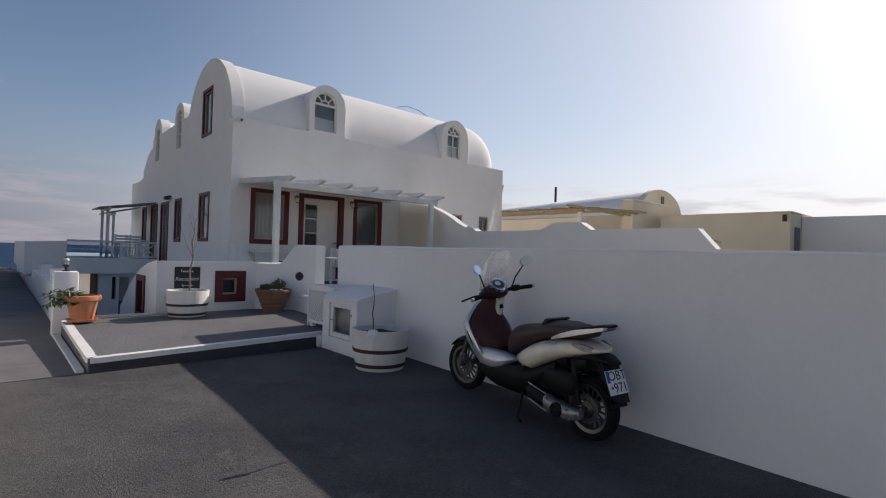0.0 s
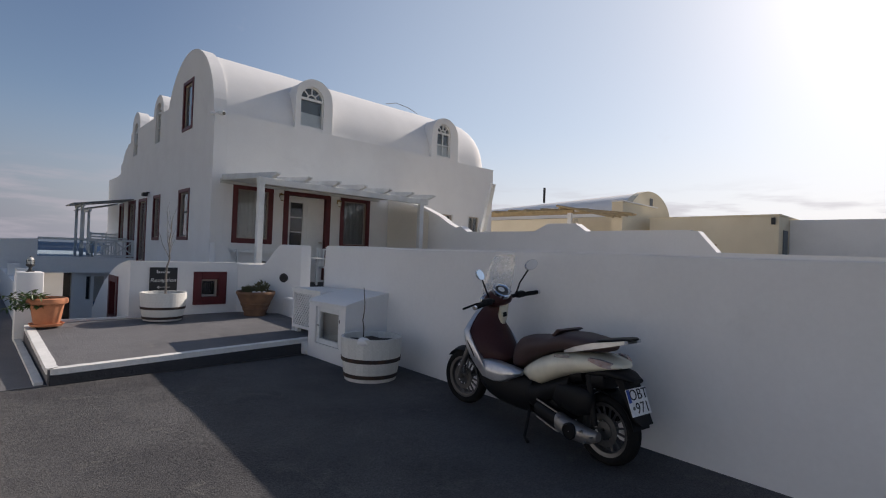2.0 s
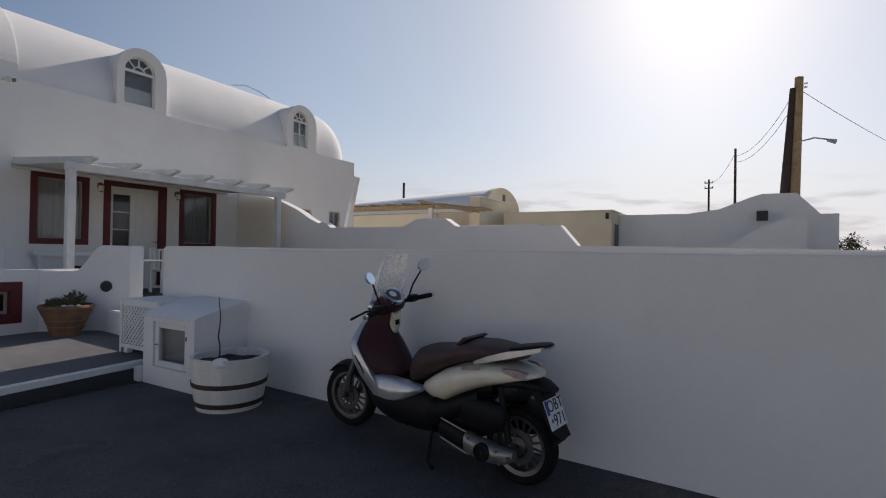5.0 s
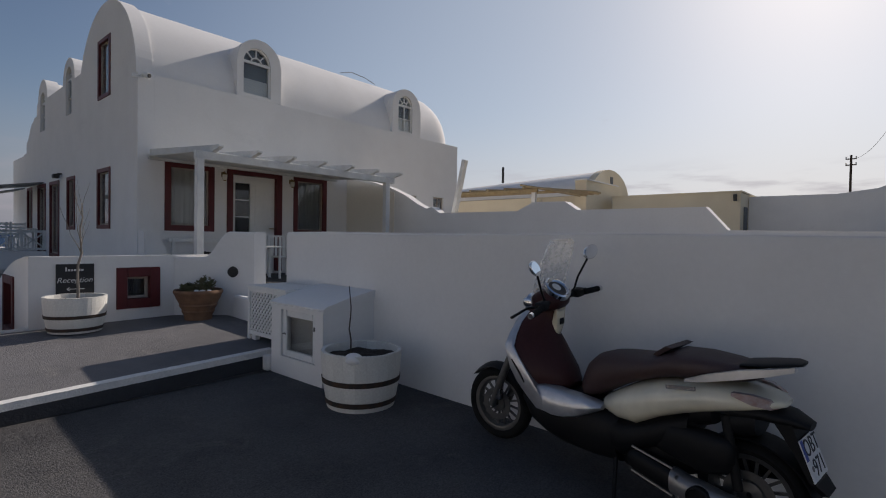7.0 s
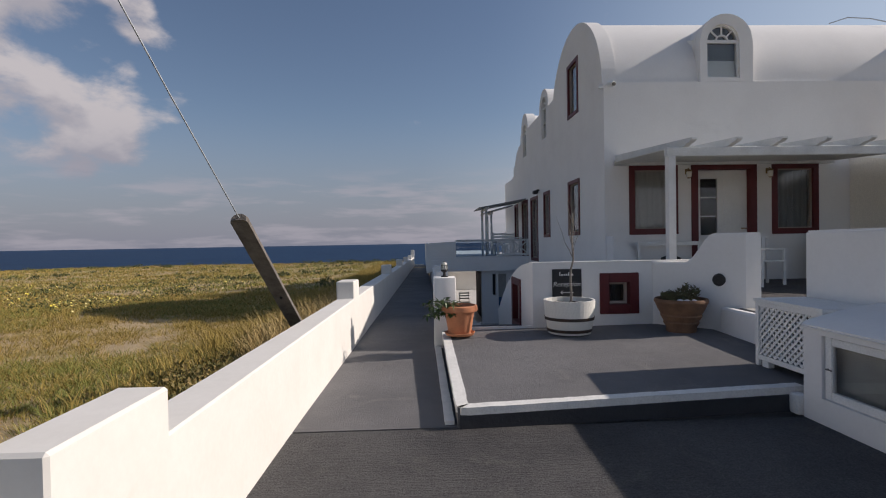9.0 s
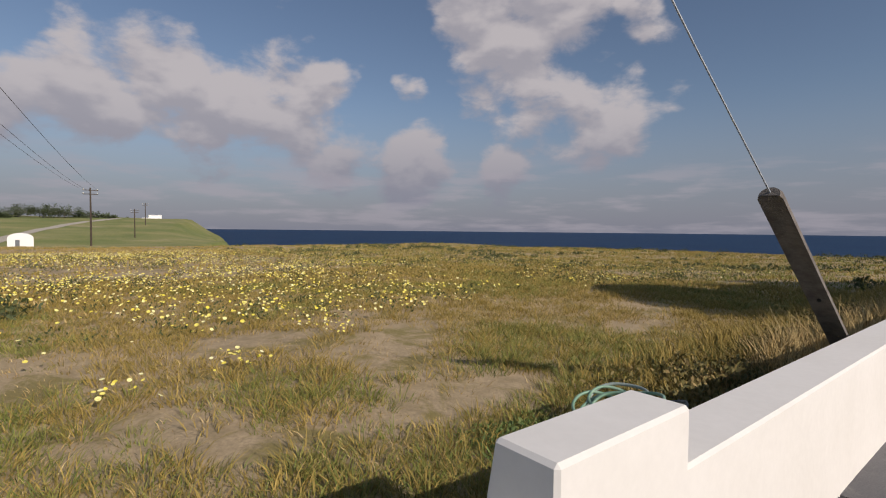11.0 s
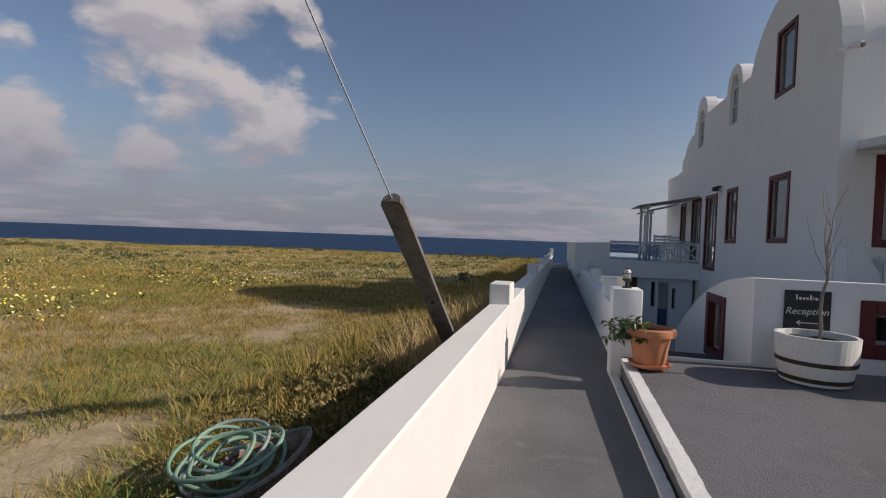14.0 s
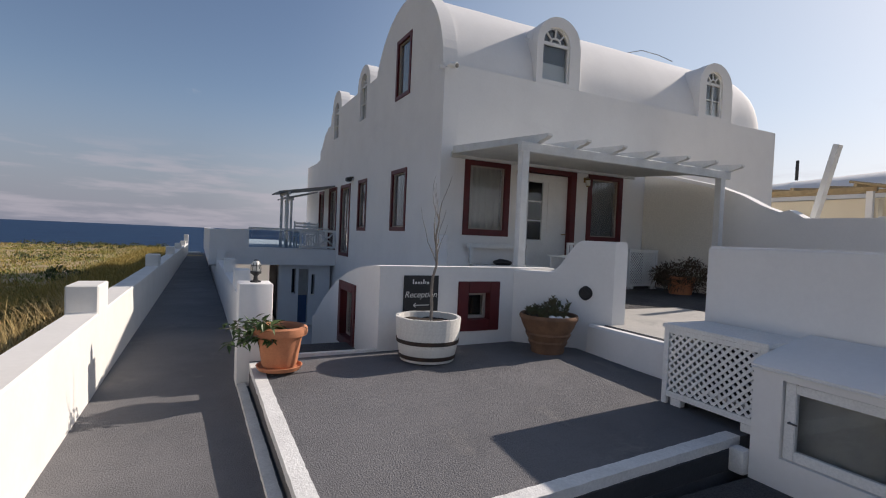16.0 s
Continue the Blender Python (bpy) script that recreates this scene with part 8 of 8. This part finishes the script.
blades("wall_grass", "olive grass growing along the outside of the parapet", GRASS_OLIVE, scatter(1700, -2.0, -0.28, 7.2, 40, 8, lambda x, y: 0.9), 0.24, 0.010, 16, 0.13, 8, 0.8)


def leaf_carpet(name, label, material, spots, size, lift, seed, per):
    """Low plants of short fleshy leaves, as one mesh."""
    rng = np.random.default_rng(seed)
    c = np.repeat(np.array(spots), per, axis=0)
    n = len(c)
    r = 0.20 * np.sqrt(rng.random(n)) * c[:, 3]
    a = rng.uniform(0, 2 * np.pi, n)
    o = np.stack([c[:, 0] + r * np.cos(a), c[:, 1] + r * np.sin(a), c[:, 2] + lift * c[:, 3] * (1 - (r / (0.22 * c[:, 3])) ** 2) * rng.uniform(0.5, 1.0, n)], 1)
    d = rng.normal(size=(n, 3))
    d[:, 2] = np.abs(d[:, 2]) + 0.3
    d /= np.linalg.norm(d, axis=1)[:, None]
    s = np.cross(d, rng.normal(size=(n, 3)))
    s /= np.linalg.norm(s, axis=1)[:, None]
    L = size * rng.uniform(0.6, 1.3, n)[:, None]
    v = np.stack([o, o + d * L * 0.5 + s * L * 0.22, o + d * L, o + d * L * 0.5 - s * L * 0.22], 1)
    me = bpy.data.meshes.new(name)
    me.from_pydata(v.reshape(-1, 3).tolist(), [], (np.arange(n)[:, None] * 4 + np.array([[0, 1, 2, 3]])).tolist())
    me.materials.append(material)
    return tagged(new(name, me), label, "plants", kind="stuff")


leaf_carpet("ground_plants", "dense fleshy creeping plants at the foot of the parapet", ICEPLANT, scatter(900, -1.5, -0.25, 6.9, 15, 31, lambda x, y: 0.95 if x > -1.0 - 0.35 * soft_noise(x, y, 0.9, 3.0) else 0.25, (0.7, 1.5)), 0.05, 0.20, 31, 70)
CLOVER = tinted("clover_leaf", (0.05, 0.09, 0.02), (0.10, 0.15, 0.035), (0.16, 0.20, 0.05))
leaf_carpet("clover_patch", "low green clover near the wall", CLOVER, scatter(90, -1.6, -0.75, 5.5, 6.25, 32, lambda x, y: 0.75, (0.6, 1.1)), 0.035, 0.09, 32, 45)
leaf_carpet("field_scrub", "low dark bushes scattered along the field's seaward edge", SCRUB, scatter(1600, -60, -1, 16, 52, 33, lambda x, y: 0.75 if soft_noise(x, y, 0.12, 5.0) > 0.2 and y > 26 else 0.6 if soft_noise(x, y, 0.3, 6.0) > 0.38 else 0.03, (0.9, 2.0)) + [(-9.2 + 0.3 * (k % 3), 2.6 + 0.3 * (k // 3), land(-9.2, 2.6), 2.0) for k in range(7)], 0.11, 0.16, 33, 42)
leaf_carpet("daisy_plants", "leafy green daisy plants in the middle of the field", SCRUB, scatter(3600, -34, -5.5, -6, 26, 34, lambda x, y: 0.75 if soft_noise(x, y, 0.2, 8.0) > -0.1 else 0.15, (0.8, 1.5)), 0.06, 0.2, 34, 14)


def daisies(name, label, spots, radius, height, seed, per, spread):
    rng = np.random.default_rng(seed)
    c = np.repeat(np.array(spots), per, axis=0)
    n = len(c)
    o = c[:, :3] + np.stack([rng.normal(0, spread, n), rng.normal(0, spread, n), height * rng.uniform(0.6, 1.2, n)], 1)
    nrm = np.stack([rng.normal(0.35, 0.35, n), rng.normal(-0.1, 0.35, n), np.ones(n)], 1)
    nrm /= np.linalg.norm(nrm, axis=1)[:, None]
    a = np.cross(nrm, [0.0, 1.0, 0.2])
    a /= np.linalg.norm(a, axis=1)[:, None]
    b = np.cross(nrm, a)
    r = radius * rng.uniform(0.6, 1.2, n)[:, None]
    ring = [o + (a * math.cos(t) + b * math.sin(t)) * r for t in [2 * math.pi * k / 7 for k in range(7)]]
    v = np.stack([o - nrm * r * 0.3, *ring], 1)
    faces = [[0, k, k % 7 + 1] for k in range(1, 8)]
    me = bpy.data.meshes.new(name)
    me.from_pydata(v.reshape(-1, 3).tolist(), [], [[i * 8 + q for q in f] for i in range(n) for f in faces])
    me.materials.append(PETALS)
    return tagged(new(name, me), label, "flowers", kind="stuff")


daisies("field_flowers", "pale yellow daisies in bloom across the field", scatter(9000, -36, -5.5, -8, 26, 41, lambda x, y: (0.85 if soft_noise(x, y, 0.2, 8.0) > -0.12 else 0.15) * (1.0 if y < 8 else max(0.12, 1.0 - 0.11 * (y - 8))), (1, 1)), 0.023, 0.22, 41, 3, 0.22)
daisies("near_flowers", "small groups of yellow daisies near the wall", [(-4.4 + 0.13 * (k % 4), 4.9 + 0.12 * (k // 4), land(-4.4, 4.9), 1) for k in range(7)] + [(-4.1 + 0.1 * (k % 4), 3.9 + 0.1 * (k // 4), land(-4.1, 3.9), 1) for k in range(5)] + [(-5.6 + 0.2 * (k % 5), 6.2 + 0.2 * (k // 5), land(-5.6, 6.2), 1) for k in range(14)] + [(-8 + 0.3 * (k % 6), 16.5 + 0.4 * (k // 6), land(-8, 16.5), 1) for k in range(18)], 0.020, 0.15, 42, 3, 0.12)
